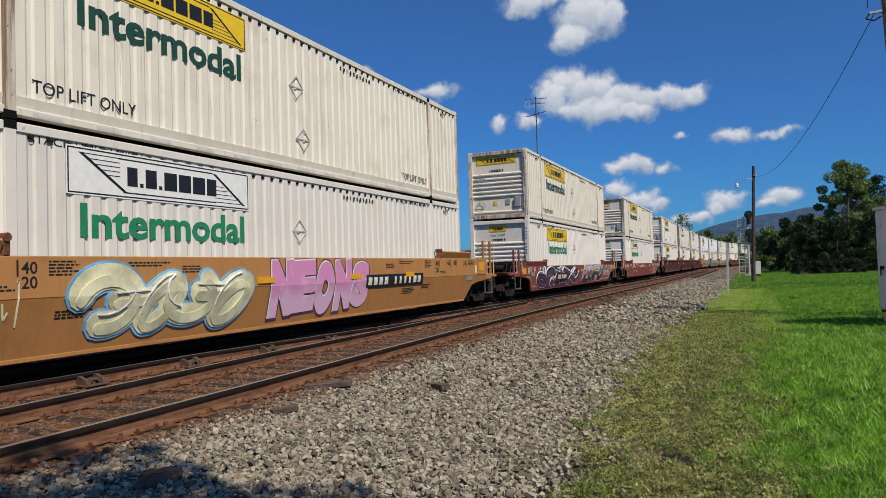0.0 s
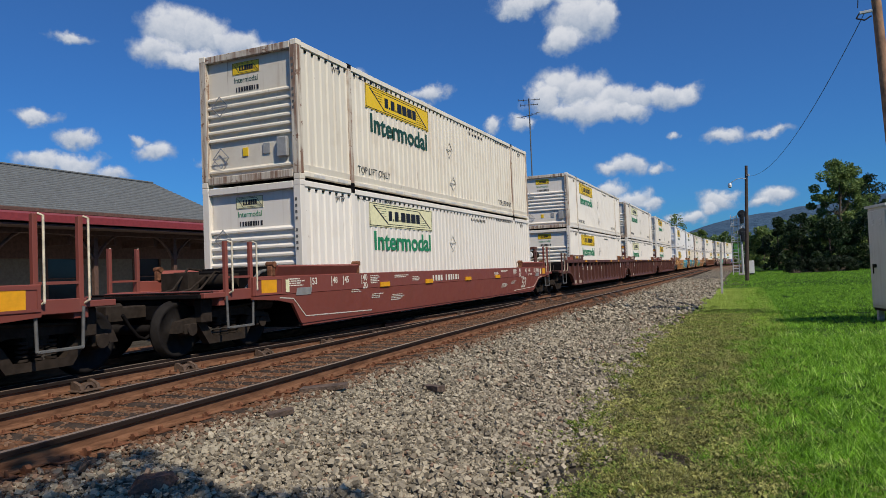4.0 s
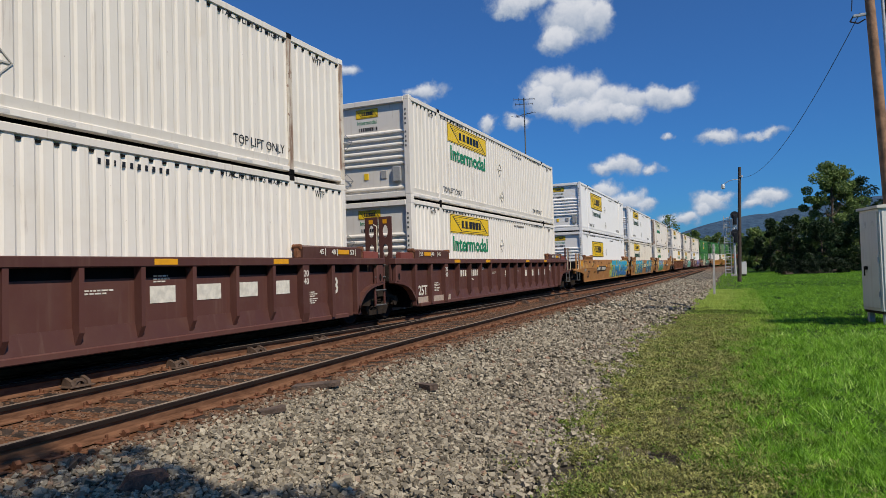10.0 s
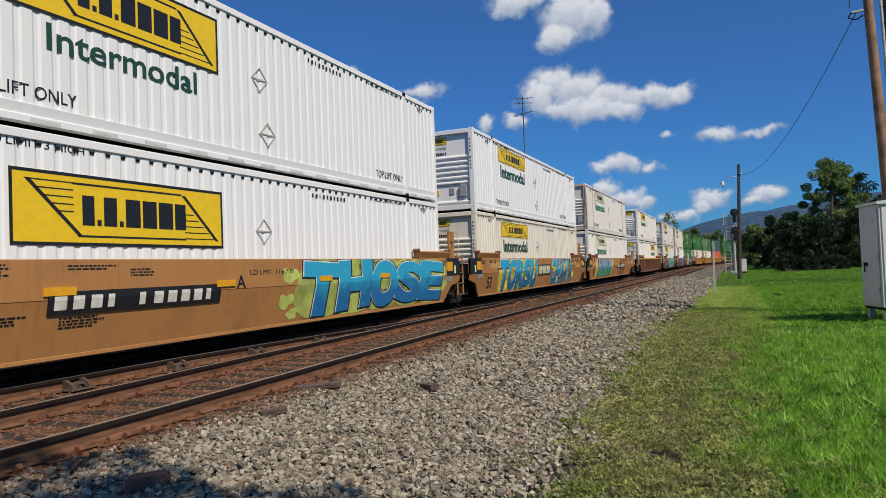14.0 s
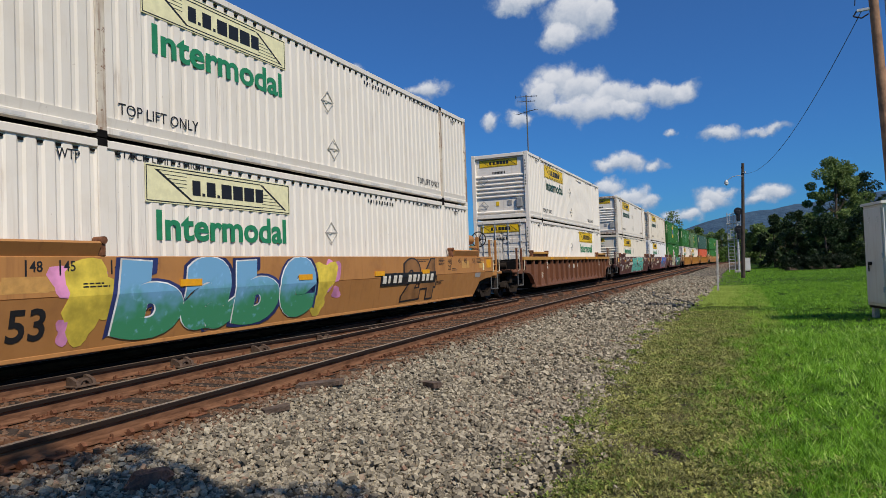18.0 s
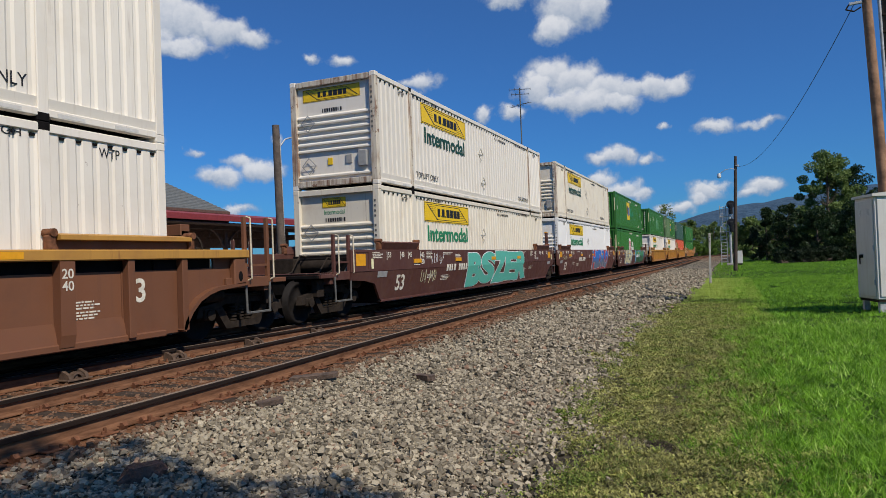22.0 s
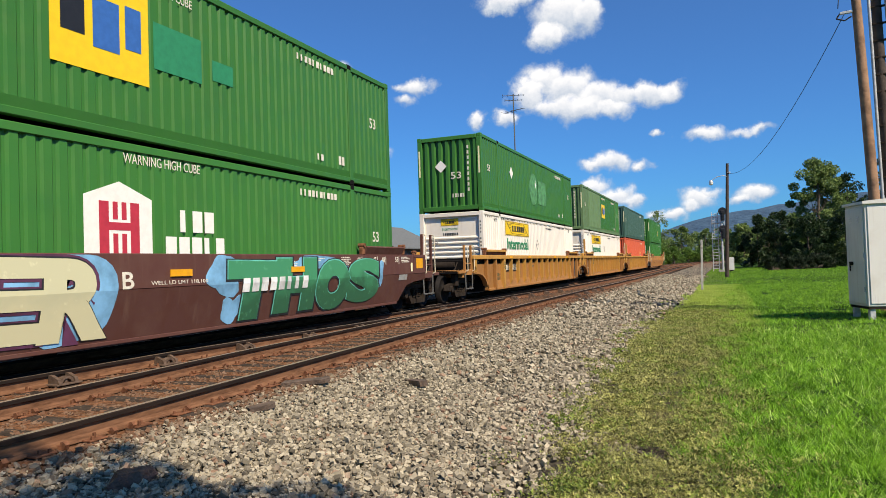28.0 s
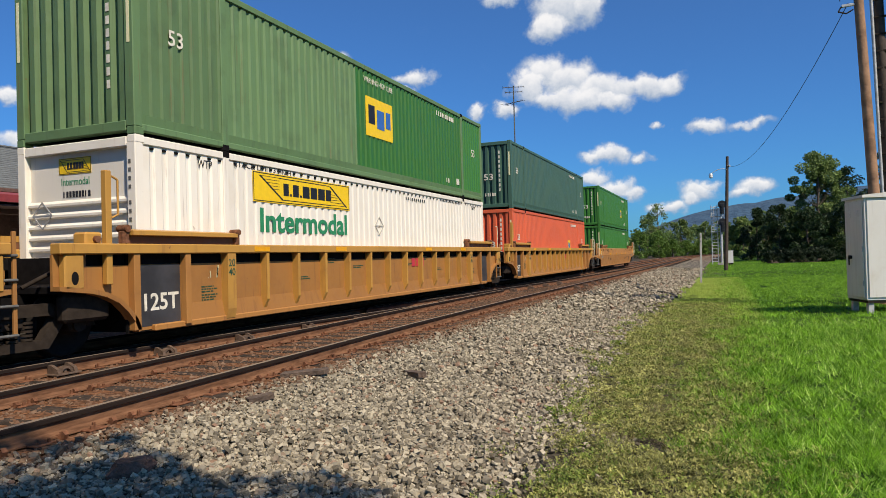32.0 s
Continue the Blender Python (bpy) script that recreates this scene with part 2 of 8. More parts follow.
M = {
    "cream": painted("container_cream", (0.735, 0.675, 0.555), (0.40, 0.28, 0.16), 0.55, 0.35, 0.45, 0.05, rust=0.55),
    "white": painted("container_white", (0.76, 0.71, 0.625), (0.48, 0.38, 0.25), 0.5, 0.22, 0.34, 0.06, rust=0.4),
    "rusty": painted("container_rusty_white", (0.64, 0.58, 0.47), (0.24, 0.11, 0.05), 0.6, 0.75, 0.7, 0.06, rust=0.85),
    "newwhite": painted("container_new_white", (0.80, 0.785, 0.75), (0.55, 0.50, 0.42), 0.42, 0.05, 0.08, 0.03),
    "green": painted("container_green", (0.036, 0.155, 0.026), (0.035, 0.09, 0.03), 0.45, 0.3, 0.3, 0.1),
    "olive": painted("container_faded_green", (0.11, 0.195, 0.085), (0.05, 0.07, 0.035), 0.6, 0.5, 0.6, 0.1, rust=0.45),
    "teal": painted("container_grey_green", (0.05, 0.115, 0.085), (0.04, 0.06, 0.05), 0.5, 0.3, 0.3, 0.08),
    "orange": painted("container_orange", (0.62, 0.115, 0.05), (0.40, 0.10, 0.06), 0.5, 0.25, 0.25, 0.06),
    "tan": painted("car_tan", (0.42, 0.195, 0.060), (0.20, 0.085, 0.035), 0.5, 0.55, 0.55, 0.08, rust=0.25),
    "brown": painted("car_brown", (0.098, 0.038, 0.029), (0.15, 0.085, 0.06), 0.55, 0.4, 0.5, 0.1),
    "red": painted("car_red", (0.225, 0.062, 0.046), (0.15, 0.07, 0.055), 0.5, 0.3, 0.3, 0.1),
    "yellow": painted("car_yellow", (0.34, 0.155, 0.042), (0.16, 0.07, 0.03), 0.6, 0.5, 0.6, 0.1, rust=0.7),
    "rustcar": painted("car_rust_brown", (0.17, 0.07, 0.035), (0.09, 0.045, 0.03), 0.6, 0.4, 0.4, 0.1),
    # also colours the strips and dashes that stand for shade
    "dark": plain("dark_steel_and_shade", (0.009, 0.008, 0.008), 0.8, 0.0, gloss=0.06),
    "iron": plain("cast_iron", (0.030, 0.023, 0.018), 0.8, 0.0, gloss=0.08),
    "tyre": plain("wheel_steel", (0.014, 0.012, 0.011), 0.7, 0.0, gloss=0.10),
    "pale": plain("pale_grab_iron", (0.62, 0.55, 0.40), 0.5),
    "sign_yellow": plain("sign_yellow", (0.80, 0.52, 0.01), 0.45, 0, 0.05),
    "sign_pale": plain("sign_faded_yellow", (0.76, 0.72, 0.43), 0.5, 0, 0.08),
    "sign_white": plain("sign_white", (0.78, 0.76, 0.70), 0.5, 0, 0.05),
    "black": plain("black_paint", (0.012, 0.012, 0.013), 0.5, 0, 0.2),
    "ghost_green": plain("worn_green_paint", (0.075, 0.24, 0.085), 0.6, 0, 0.45, 5.0),
    "text_green": plain("text_green", (0.02, 0.21, 0.09), 0.5, 0, 0.1),
    "text_dark": plain("text_dark_green", (0.015, 0.06, 0.035), 0.5, 0, 0.1),
    "stencil": plain("stencil_white", (0.66, 0.62, 0.52), 0.6, 0, 0.15),
    "reflector": plain("reflector_yellow", (0.72, 0.33, 0.01), 0.35, 0, 0.08),
    "grey": plain("grey_patch", (0.30, 0.30, 0.29), 0.5, 0, 0.12),
    "logo_red": plain("logo_red", (0.45, 0.03, 0.05), 0.5, 0, 0.1),
    "logo_blue": plain("logo_blue", (0.03, 0.12, 0.38), 0.5, 0, 0.1),
    "galv": plain("galvanised_steel", (0.45, 0.46, 0.46), 0.5, 0.15),
    "chord_yellow": painted("car_chord_yellow", (0.46, 0.24, 0.05), (0.22, 0.10, 0.04), 0.6, 0.5, 0.4, 0.05, rust=0.7),
    "step": plain("grey_step_iron", (0.11, 0.11, 0.105), 0.6, gloss=0.2),
    "tape": plain("pale_tape", (0.58, 0.56, 0.52), 0.5, 0, 0.1),
    "buff": plain("buff_patch", (0.40, 0.31, 0.24), 0.6, 0, 0.15),
    "holder": plain("placard_holder", (0.42, 0.40, 0.35), 0.6, 0, 0.1),
    "patch": plain("yellow_patch", (0.50, 0.27, 0.075), 0.55, 0, 0.15),
}


# ---------------------------------------------------------------- building blocks
class Geo:
    """Collects vertices and faces of one mesh."""

    def __init__(self):
        self.v, self.f, self.smooth = [], [], []

    def add(self, verts, faces, smooth=False):
        n = len(self.v)
        self.v += [tuple(p) for p in verts]
        self.f += [tuple(i + n for i in f) for f in faces]
        self.smooth += [smooth] * len(faces)
        return self

    def box(self, x0, y0, z0, x1, y1, z1, c=0.0):
        if c <= 0:
            p = [(x, y, z) for x in (x0, x1) for y in (y0, y1) for z in (z0, z1)]
            return self.add(p, [(0, 1, 3, 2), (4, 6, 7, 5), (0, 4, 5, 1), (2, 3, 7, 6), (0, 2, 6, 4), (1, 5, 7, 3)])
        c = min(c, (x1 - x0) * 0.45, (y1 - y0) * 0.45, (z1 - z0) * 0.45)
        lo, hi, pts, ix = (x0, y0, z0), (x1, y1, z1), [], {}
        for s in [(a, b, d) for a in (0, 1) for b in (0, 1) for d in (0, 1)]:
            for k in range(3):
                q = [(hi[i] if s[i] else lo[i]) if i == k else (hi[i] - c if s[i] else lo[i] + c) for i in range(3)]
                ix[s, k] = len(pts)
                pts.append(q)
        mid = Vector([(lo[i] + hi[i]) / 2 for i in range(3)])
        faces = []
        for k in range(3):
            i, j = [a for a in range(3) if a != k]
            for side in (0, 1):
                loop = []
                for u, w in ((0, 0), (1, 0), (1, 1), (0, 1)):
                    s = [0, 0, 0]
                    s[k], s[i], s[j] = side, u, w
                    loop.append(ix[tuple(s), k])
                faces.append(loop)
            for u in (0, 1):
                for w in (0, 1):
                    s0, s1 = [0, 0, 0], [0, 0, 0]
                    s0[i], s0[j], s1[i], s1[j], s1[k] = u, w, u, w, 1
                    s0, s1 = tuple(s0), tuple(s1)
                    faces.append([ix[s0, i], ix[s1, i], ix[s1, j], ix[s0, j]])
        for s in [(a, b, d) for a in (0, 1) for b in (0, 1) for d in (0, 1)]:
            faces.append([ix[s, 0], ix[s, 1], ix[s, 2]])
        out = []
        for f in faces:
            a, b, d = (Vector(pts[f[q]]) for q in range(3))
            ctr = sum((Vector(pts[q]) for q in f), Vector()) / len(f)
            out.append(tuple(f) if (b - a).cross(d - a).dot(ctr - mid) > 0 else tuple(reversed(f)))
        return self.add(pts, out)

    def cyl(self, a, b, r, n=10, r2=None, caps=True):
        a, b = Vector(a), Vector(b)
        d = (b - a).normalized()
        u = d.orthogonal().normalized()
        w = d.cross(u)
        r2 = r if r2 is None else r2
        ring = [(math.cos(t), math.sin(t)) for t in (2 * math.pi * i / n for i in range(n))]
        pts = [a + r * (u * c + w * s) for c, s in ring] + [b + r2 * (u * c + w * s) for c, s in ring]
        self.add(pts, [(i, (i + 1) % n, n + (i + 1) % n, n + i) for i in range(n)], True)
        if caps:
            self.add(pts[:n], [tuple(reversed(range(n)))]).add(pts[n:], [tuple(range(n))])
        return self

    def tube(self, pts, r, n=6):
        for a, b in zip(pts, pts[1:]):
            self.cyl(a, b, r, n)
        return self

    def prism(self, poly, axis, lo, hi):
        """A polygon of two coordinates, pushed along axis from lo to hi."""
        def place(p, t):
            return (t, *p) if axis == 0 else ((p[0], t, p[1]) if axis == 1 else (*p, t))
        n = len(poly)
        pts = [place(p, lo) for p in poly] + [place(p, hi) for p in poly]
        area = sum(poly[i][0] * poly[(i + 1) % n][1] - poly[(i + 1) % n][0] * poly[i][1] for i in range(n))
        flip = (area > 0) != (axis != 1)
        faces = [tuple(range(n, 2 * n)), tuple(reversed(range(n)))] + [(i, (i + 1) % n, n + (i + 1) % n, n + i) for i in range(n)]
        return self.add(pts, [tuple(reversed(f)) for f in faces] if flip else faces)

    def ball(self, c, r, n=8, m=5, squash=(1, 1, 1)):
        pts = [(c[0], c[1], c[2] - r * squash[2])]
        for j in range(1, m):
            t = math.pi * j / m - math.pi / 2
            pts += [(c[0] + r * squash[0] * math.cos(t) * math.cos(2 * math.pi * i / n), c[1] + r * squash[1] * math.cos(t) * math.sin(2 * math.pi * i / n), c[2] + r * squash[2] * math.sin(t)) for i in range(n)]
        pts.append((c[0], c[1], c[2] + r * squash[2]))
        f = [(0, 1 + (i + 1) % n, 1 + i) for i in range(n)]
        for j in range(m - 2):
            f += [(1 + j * n + i, 1 + j * n + (i + 1) % n, 1 + (j + 1) * n + (i + 1) % n, 1 + (j + 1) * n + i) for i in range(n)]
        e = len(pts) - 1
        f += [(1 + (m - 2) * n + i, 1 + (m - 2) * n + (i + 1) % n, e) for i in range(n)]
        return self.add(pts, f, True)

    def mesh(self, name, mat):
        me = bpy.data.meshes.new(name)
        me.from_pydata(self.v, [], self.f)
        me.polygons.foreach_set("use_smooth", self.smooth)
        if mat:
            me.materials.append(mat)
        me.update()
        return me


def fast_mesh(name, verts, faces, mat):
    """A mesh from arrays: verts (n, 3), faces (m, 3 or 4)."""
    me = bpy.data.meshes.new(name)
    k = faces.shape[1]
    me.vertices.add(len(verts))
    me.vertices.foreach_set("co", verts.astype(np.float32).ravel())
    me.loops.add(faces.size)
    me.loops.foreach_set("vertex_index", faces.astype(np.int32).ravel())
    me.polygons.add(len(faces))
    me.polygons.foreach_set("loop_start", np.arange(0, faces.size, k, dtype=np.int32))
    me.materials.append(mat)
    me.update(calc_edges=True)
    me.shade_flat()
    return me


# rows of marks too small to pick apart
FINE = {"number_mark", "small_print", "reflective_tape", "stencil_mark", "name_mark", "sign_line", "top_slot", "stencil"}


def part(name, geo, mat, parent, label="", m=None):
    """Links a mesh as one part under a thing or a part."""
    data = geo.mesh(name, mat) if isinstance(geo, Geo) else geo
    ob = new(name, data)
    ob.parent = parent
    if m is not None:
        ob.matrix_basis = m
    if label:
        ob["label"] = label
    if name in FINE:
        tagged(ob, label, kind="stuff")
    return ob


def thing(name, label, category, m=None, group="", kind=""):
    ob = new(name)
    ob.empty_display_size = 0.2
    if m is not None:
        ob.matrix_basis = m
    return tagged(ob, label, category, group, kind)


KEPT = {}


def kept(key, make):
    """A mesh that alike parts share."""
    if key not in KEPT:
        KEPT[key] = make()
    return KEPT[key]


def word(text, w, h, mat, bold=0.0):
    """Lettering as a mesh in its own plane, lower left corner at 0, of the given size."""
    def make():
        cu = bpy.data.curves.new("lettering", "FONT")
        cu.body, cu.size, cu.offset, cu.resolution_u, cu.extrude = text, 1.0, bold, 3, 0.002
        ob = bpy.data.objects.new("lettering", cu)
        scene.collection.objects.link(ob)
        me = bpy.data.meshes.new_from_object(ob)
        bpy.data.objects.remove(ob)
        co = np.zeros(len(me.vertices) * 3)
        me.vertices.foreach_get("co", co)
        co = co.reshape(-1, 3)
        lo, hi = co.min(0), co.max(0)
        co[:, 0] = (co[:, 0] - lo[0]) / max(1e-6, hi[0] - lo[0]) * w
        co[:, 1] = (co[:, 1] - lo[1]) / max(1e-6, hi[1] - lo[1]) * h
        me.vertices.foreach_set("co", co.ravel())
        me.materials.clear()
        me.materials.append(mat)
        me.update()
        return me
    return kept(("word", text, w, h, mat.name), make)


def side_m(x, y, z):
    """A pose on a face that looks to +x: text runs to +y, up to +z."""
    return Matrix(((0, 0, 1, x), (1, 0, 0, y), (0, 1, 0, z), (0, 0, 0, 1)))


def end_m(x, y, z):
    """A pose on a face that looks to -y: text runs to +x, up to +z."""
    return Matrix(((1, 0, 0, x), (0, 0, -1, y), (0, 1, 0, z), (0, 0, 0, 1)))


def flat(x0, y0, x1, y1, t=0.004):
    return Geo().box(x0, y0, 0, x1, y1, t)


def glyph_bars(n, w, h, seed, gap=0.28):
    """A row of n plain bars of letter size."""
    r = random.Random(seed)
    g, step = Geo(), w / n
    for i in range(n):
        ww = step * (1 - gap) * r.choice((1.0, 1.0, 0.9, 0.5))
        g.box(i * step, 0, 0, i * step + ww, h, 0.004)
    return g


# ---------------------------------------------------------------- the line of the track
TX = -9.465          # centre of the train's track
BEND, RADIUS = 125.0, 760.0


def along(d, off=0.0):
    """The place d metres along the train's track (d = y on the straight), off metres to its right, and the heading in radians."""
    if d <= BEND:
        return TX + off, d, 0.0
    a = (d - BEND) / RADIUS
    r = RADIUS - off
    return TX + RADIUS - r * math.cos(a), BEND + r * math.sin(a), a


def swept(profile, stops, close=True):
    """A section of (off, z) points carried along the track."""
    v, f, n = [], [], len(profile)
    for d in stops:
        for off, z in profile:
            x, y, _ = along(d, off)
            v.append((x, y, z))
    for i in range(len(stops) - 1):
        for j in range(n if close else n - 1):
            a, b = i * n + j, i * n + (j + 1) % n
            f.append((a, b, b + n, a + n))
    g = Geo().add(v, f)
    if close:
        g.add(v[:n], [tuple(range(n))]).add(v[-n:], [tuple(reversed(range(n)))])
    return g


STOPS = [-60, -30, -10] + list(range(0, 125, 25)) + list(range(125, 460, 12))

# ---------------------------------------------------------------- ground
def ground_z(x, y):
    base = -0.385 + 0.115 * max(0.0, min(1.0, x / 3.0))
    return base + 0.035 * (noise.noise((x * 0.25, y * 0.12, 3.1))) * (1 if abs(x) < 60 else 0)


def make_ground_material():
    m, n, b = material("ground_grass")
    tex = n.node("ShaderNodeTexCoord").outputs["Object"]
    sep = n.node("ShaderNodeSeparateXYZ")
    n.join(tex, sep.inputs[0])
    big = n.noise(tex, 0.35, 4.0)
    fine_n = n.noise(tex, 9.0, 5.0, 0.7)
    # ground under the blades kept near-black green, for the shade between them
    grass = n.mix(n.ramp(fine_n, 0.3, 0.7), (0.008, 0.026, 0.004), (0.035, 0.085, 0.011))
    grass = n.mix(n.ramp(big, 0.4, 0.7, 0, 0.35), grass, (0.10, 0.16, 0.03))
    soil = n.mix(n.ramp(fine_n, 0.35, 0.65), (0.020, 0.017, 0.012), (0.085, 0.073, 0.055))
    edge = n.math("ADD", sep.outputs[0], n.math("MULTIPLY", n.math("SUBTRACT", n.noise(tex, 1.6, 4.0), 0.5), 1.6))
    col = n.mix(n.ramp(edge, -0.45, 0.35), soil, grass)
    n.join(col, b.inputs["Base Color"])
    b.inputs["Roughness"].default_value = 0.95
    b.inputs["Specular IOR Level"].default_value = 0.05
    n.join(n.bump(fine_n, 0.6, 0.03), b.inputs["Normal"])
    return m


def make_ballast_material():
    m, n, b = material("ballast_bed")
    tex = n.node("ShaderNodeTexCoord").outputs["Object"]
    sep = n.node("ShaderNodeSeparateXYZ")
    n.join(tex, sep.inputs[0])
    vor = n.node("ShaderNodeTexVoronoi")
    n.join(tex, vor.inputs["Vector"])
    vor.inputs["Scale"].default_value = 17.0
    csep = n.node("ShaderNodeSeparateColor")
    n.join(vor.outputs["Color"], csep.inputs[0])
    # bed under the loose stones painted near-black, for the shade in their gaps
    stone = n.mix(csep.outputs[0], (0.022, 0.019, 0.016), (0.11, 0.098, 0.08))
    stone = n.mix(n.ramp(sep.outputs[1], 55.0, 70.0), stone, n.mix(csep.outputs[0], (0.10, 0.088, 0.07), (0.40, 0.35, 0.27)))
    # shade between the bed's own stones put into the colour as dark rims
    stone = n.mix(n.ramp(vor.outputs["Distance"], 0.35, 0.75), stone, (0.025, 0.021, 0.018))
    rustn = n.math("ADD", sep.outputs[0], n.math("MULTIPLY", n.math("SUBTRACT", n.noise(tex, 1.1, 4.0), 0.5), 0.9))
    far = n.ramp(sep.outputs[1], 95.0, 130.0, 0.0, 0.45)
    rust = n.math("MULTIPLY", n.math("MAXIMUM", n.ramp(rustn, -4.55, -5.1), far), n.ramp(n.noise(tex, 2.2, 3.0), 0.25, 0.55, 0.55, 1.0))
    col = n.mix(n.math("MULTIPLY", rust, 0.75), stone, n.mix(csep.outputs[1], (0.105, 0.045, 0.021), (0.27, 0.120, 0.058)))
    n.join(col, b.inputs["Base Color"])
    b.inputs["Roughness"].default_value = 0.95
    b.inputs["Specular IOR Level"].default_value = 0.05
    n.join(n.bump(n.math("SUBTRACT", 1.0, vor.outputs["Distance"]), 1.0, 0.03), b.inputs["Normal"])
    return m


def build_ground():
    xs = sorted(set([-4000, -1500, -600, -250, -120, -60, -35, -20, -12] + [-6 + 0.5 * i for i in range(41)] + [20, 30, 45, 70, 120, 250, 600, 1500, 4000]))
    ys = sorted(set([-3000, -800, -200, -60, -25, -10] + [-4 + 0.8 * i for i in range(61)] + [52, 60, 70, 80, 95, 115, 140, 170, 210, 260, 340, 460, 700, 1200, 2200, 4500]))
    v = [(x, y, ground_z(x, y)) for y in ys for x in xs]
    n = len(xs)
    f = [(j * n + i, j * n + i + 1, (j + 1) * n + i + 1, (j + 1) * n + i) for j in range(len(ys) - 1) for i in range(n - 1)]
    ob = new("ground", Geo().add(v, f, True).mesh("ground", make_ground_material()))
    tagged(ob, "mown green lawn with bare soil towards the tracks", "ground", kind="structure")
    prof = [(-5.4, -0.6), (-4.6, -0.38), (-3.2, -0.19), (4.55, -0.19), (5.2, -0.26), (6.2, -0.335), (7.3, -0.36), (7.75, -0.37), (8.3, -0.46)]
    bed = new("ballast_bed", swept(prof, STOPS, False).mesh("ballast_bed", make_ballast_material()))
    tagged(bed, "bed of grey crushed stone, rusty brown along the rails", "ballast", kind="structure")


build_ground()

# ---------------------------------------------------------------- rails and ties
def make_rail_material():
    m, n, b = material("rail_steel")
    tex = n.node("ShaderNodeTexCoord").outputs["Object"]
    geo = n.node("ShaderNodeNewGeometry")
    nz = n.node("ShaderNodeSeparateXYZ")
    n.join(geo.outputs["Normal"], nz.inputs[0])
    topf = n.ramp(nz.outputs[2], 0.9, 0.97)
    sep = n.node("ShaderNodeSeparateXYZ")
    n.join(tex, sep.inputs[0])
    high = n.ramp(sep.outputs[2], -0.02, -0.008)
    worn = n.math("MULTIPLY", topf, high)
    f = n.noise(n.mapped(tex, (3, 0.6, 3)), 5.0, 5.0, 0.65)
    rust = n.mix(n.ramp(f, 0.3, 0.7), (0.095, 0.046, 0.026), (0.215, 0.108, 0.060))
    # sides of the rail head darkened to near-black
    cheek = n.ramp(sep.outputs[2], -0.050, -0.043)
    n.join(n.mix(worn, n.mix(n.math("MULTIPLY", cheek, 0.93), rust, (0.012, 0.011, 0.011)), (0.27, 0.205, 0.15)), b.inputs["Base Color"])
    n.join(n.math("MULTIPLY", worn, 0.3), b.inputs["Metallic"])
    n.join(n.ramp(worn, 0, 1, 0.8, 0.5), b.inputs["Roughness"])
    n.join(n.ramp(worn, 0, 1, 0.06, 0.5), b.inputs["Specular IOR Level"])
    n.join(n.bump(f, 0.3, 0.004), b.inputs["Normal"])
    return m


M["rail"] = make_rail_material()
M["tie"] = plain("creosoted_tie", (0.050, 0.037, 0.029), 0.9, 0, 0.45, 6.0, 0.8, 0.02, gloss=0.08)
M["plate"] = plain("rusty_plate", (0.16, 0.07, 0.038), 0.8, 0.0, 0.4, 12.0, gloss=0.1)
RAIL = [(-0.075, -0.175), (0.075, -0.175), (0.075, -0.163), (0.02, -0.145), (0.011, -0.13), (0.010, -0.052), (0.039, -0.042), (0.040, -0.008), (0.030, 0.0), (-0.030, 0.0), (-0.040, -0.008), (-0.039, -0.042), (-0.010, -0.052), (-0.011, -0.13), (-0.02, -0.145), (-0.075, -0.163)]


def rail_along(pts):
    """A rail through (x, y) points."""
    g, n = Geo(), len(RAIL)
    v, f = [], []
    for i, (x, y) in enumerate(pts):
        a, b = pts[max(0, i - 1)], pts[min(len(pts) - 1, i + 1)]
        t = Vector((b[0] - a[0], b[1] - a[1])).normalized()
        for o, z in RAIL:
            v.append((x + o * t.y, y - o * t.x, z))
    for i in range(len(pts) - 1):
        f += [(i * n + j, i * n + (j + 1) % n, (i + 1) * n + (j + 1) % n, (i + 1) * n + j) for j in range(n)]
    g.add(v, f)
    return g.add(v[:n], [tuple(reversed(range(n)))]).add(v[-n:], [tuple(range(n))])


def smooth_pts(knots, step=1.5):
    ys = np.arange(knots[0][1], knots[-1][1] + 0.01, step)
    return list(zip(np.interp(ys, [k[1] for k in knots], [k[0] for k in knots]).tolist(), ys.tolist()))


def curve_pts(off, a, b):
    return [along(d, off)[:2] for d in list(np.arange(a, min(b, 125), 10.0)) + list(np.arange(125, b, 8.0))]


# the near track, the train's track and the turnout between them
near = thing("near_track", "rusty near railway track with worn rails on ties", "railway track", kind="structure")
main = thing("main_track", "railway track that carries the train", "railway track", kind="structure")
turnout = thing("turnout", "rusty crossover rails held by rail braces", "railway track", kind="structure")
A_KNOTS = [(-5.25, -60), (-5.28, 3.6), (-5.33, 5.4), (-5.38, 6.9), (-5.47, 9.0), (-5.58, 12.2), (-5.68, 19), (-5.62, 30), (-5.40, 45), (-5.18, 70), (-5.165, 125)]
B_KNOTS = [(-6.83, -60), (-6.9, 4.7), (-7.08, 7.2), (-7.2, 9.3), (-7.27, 12), (-7.42, 16.3), (-7.5, 24)]
C_KNOTS = [(-8.42, -20), (-8.37, 5.5), (-8.34, 8.3), (-8.17, 10.2), (-7.97, 12), (-7.74, 14), (-7.54, 16.0), (-7.5, 17.5)]
D_KNOTS = [(-8.55, 15.5), (-8.36, 17.5), (-8.1, 20.3), (-7.8, 25.7), (-7.3, 33.5), (-6.85, 48), (-6.68, 70), (-6.665, 125)]
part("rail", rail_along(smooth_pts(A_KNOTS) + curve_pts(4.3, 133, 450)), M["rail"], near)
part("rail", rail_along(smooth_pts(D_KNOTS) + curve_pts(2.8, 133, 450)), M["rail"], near)
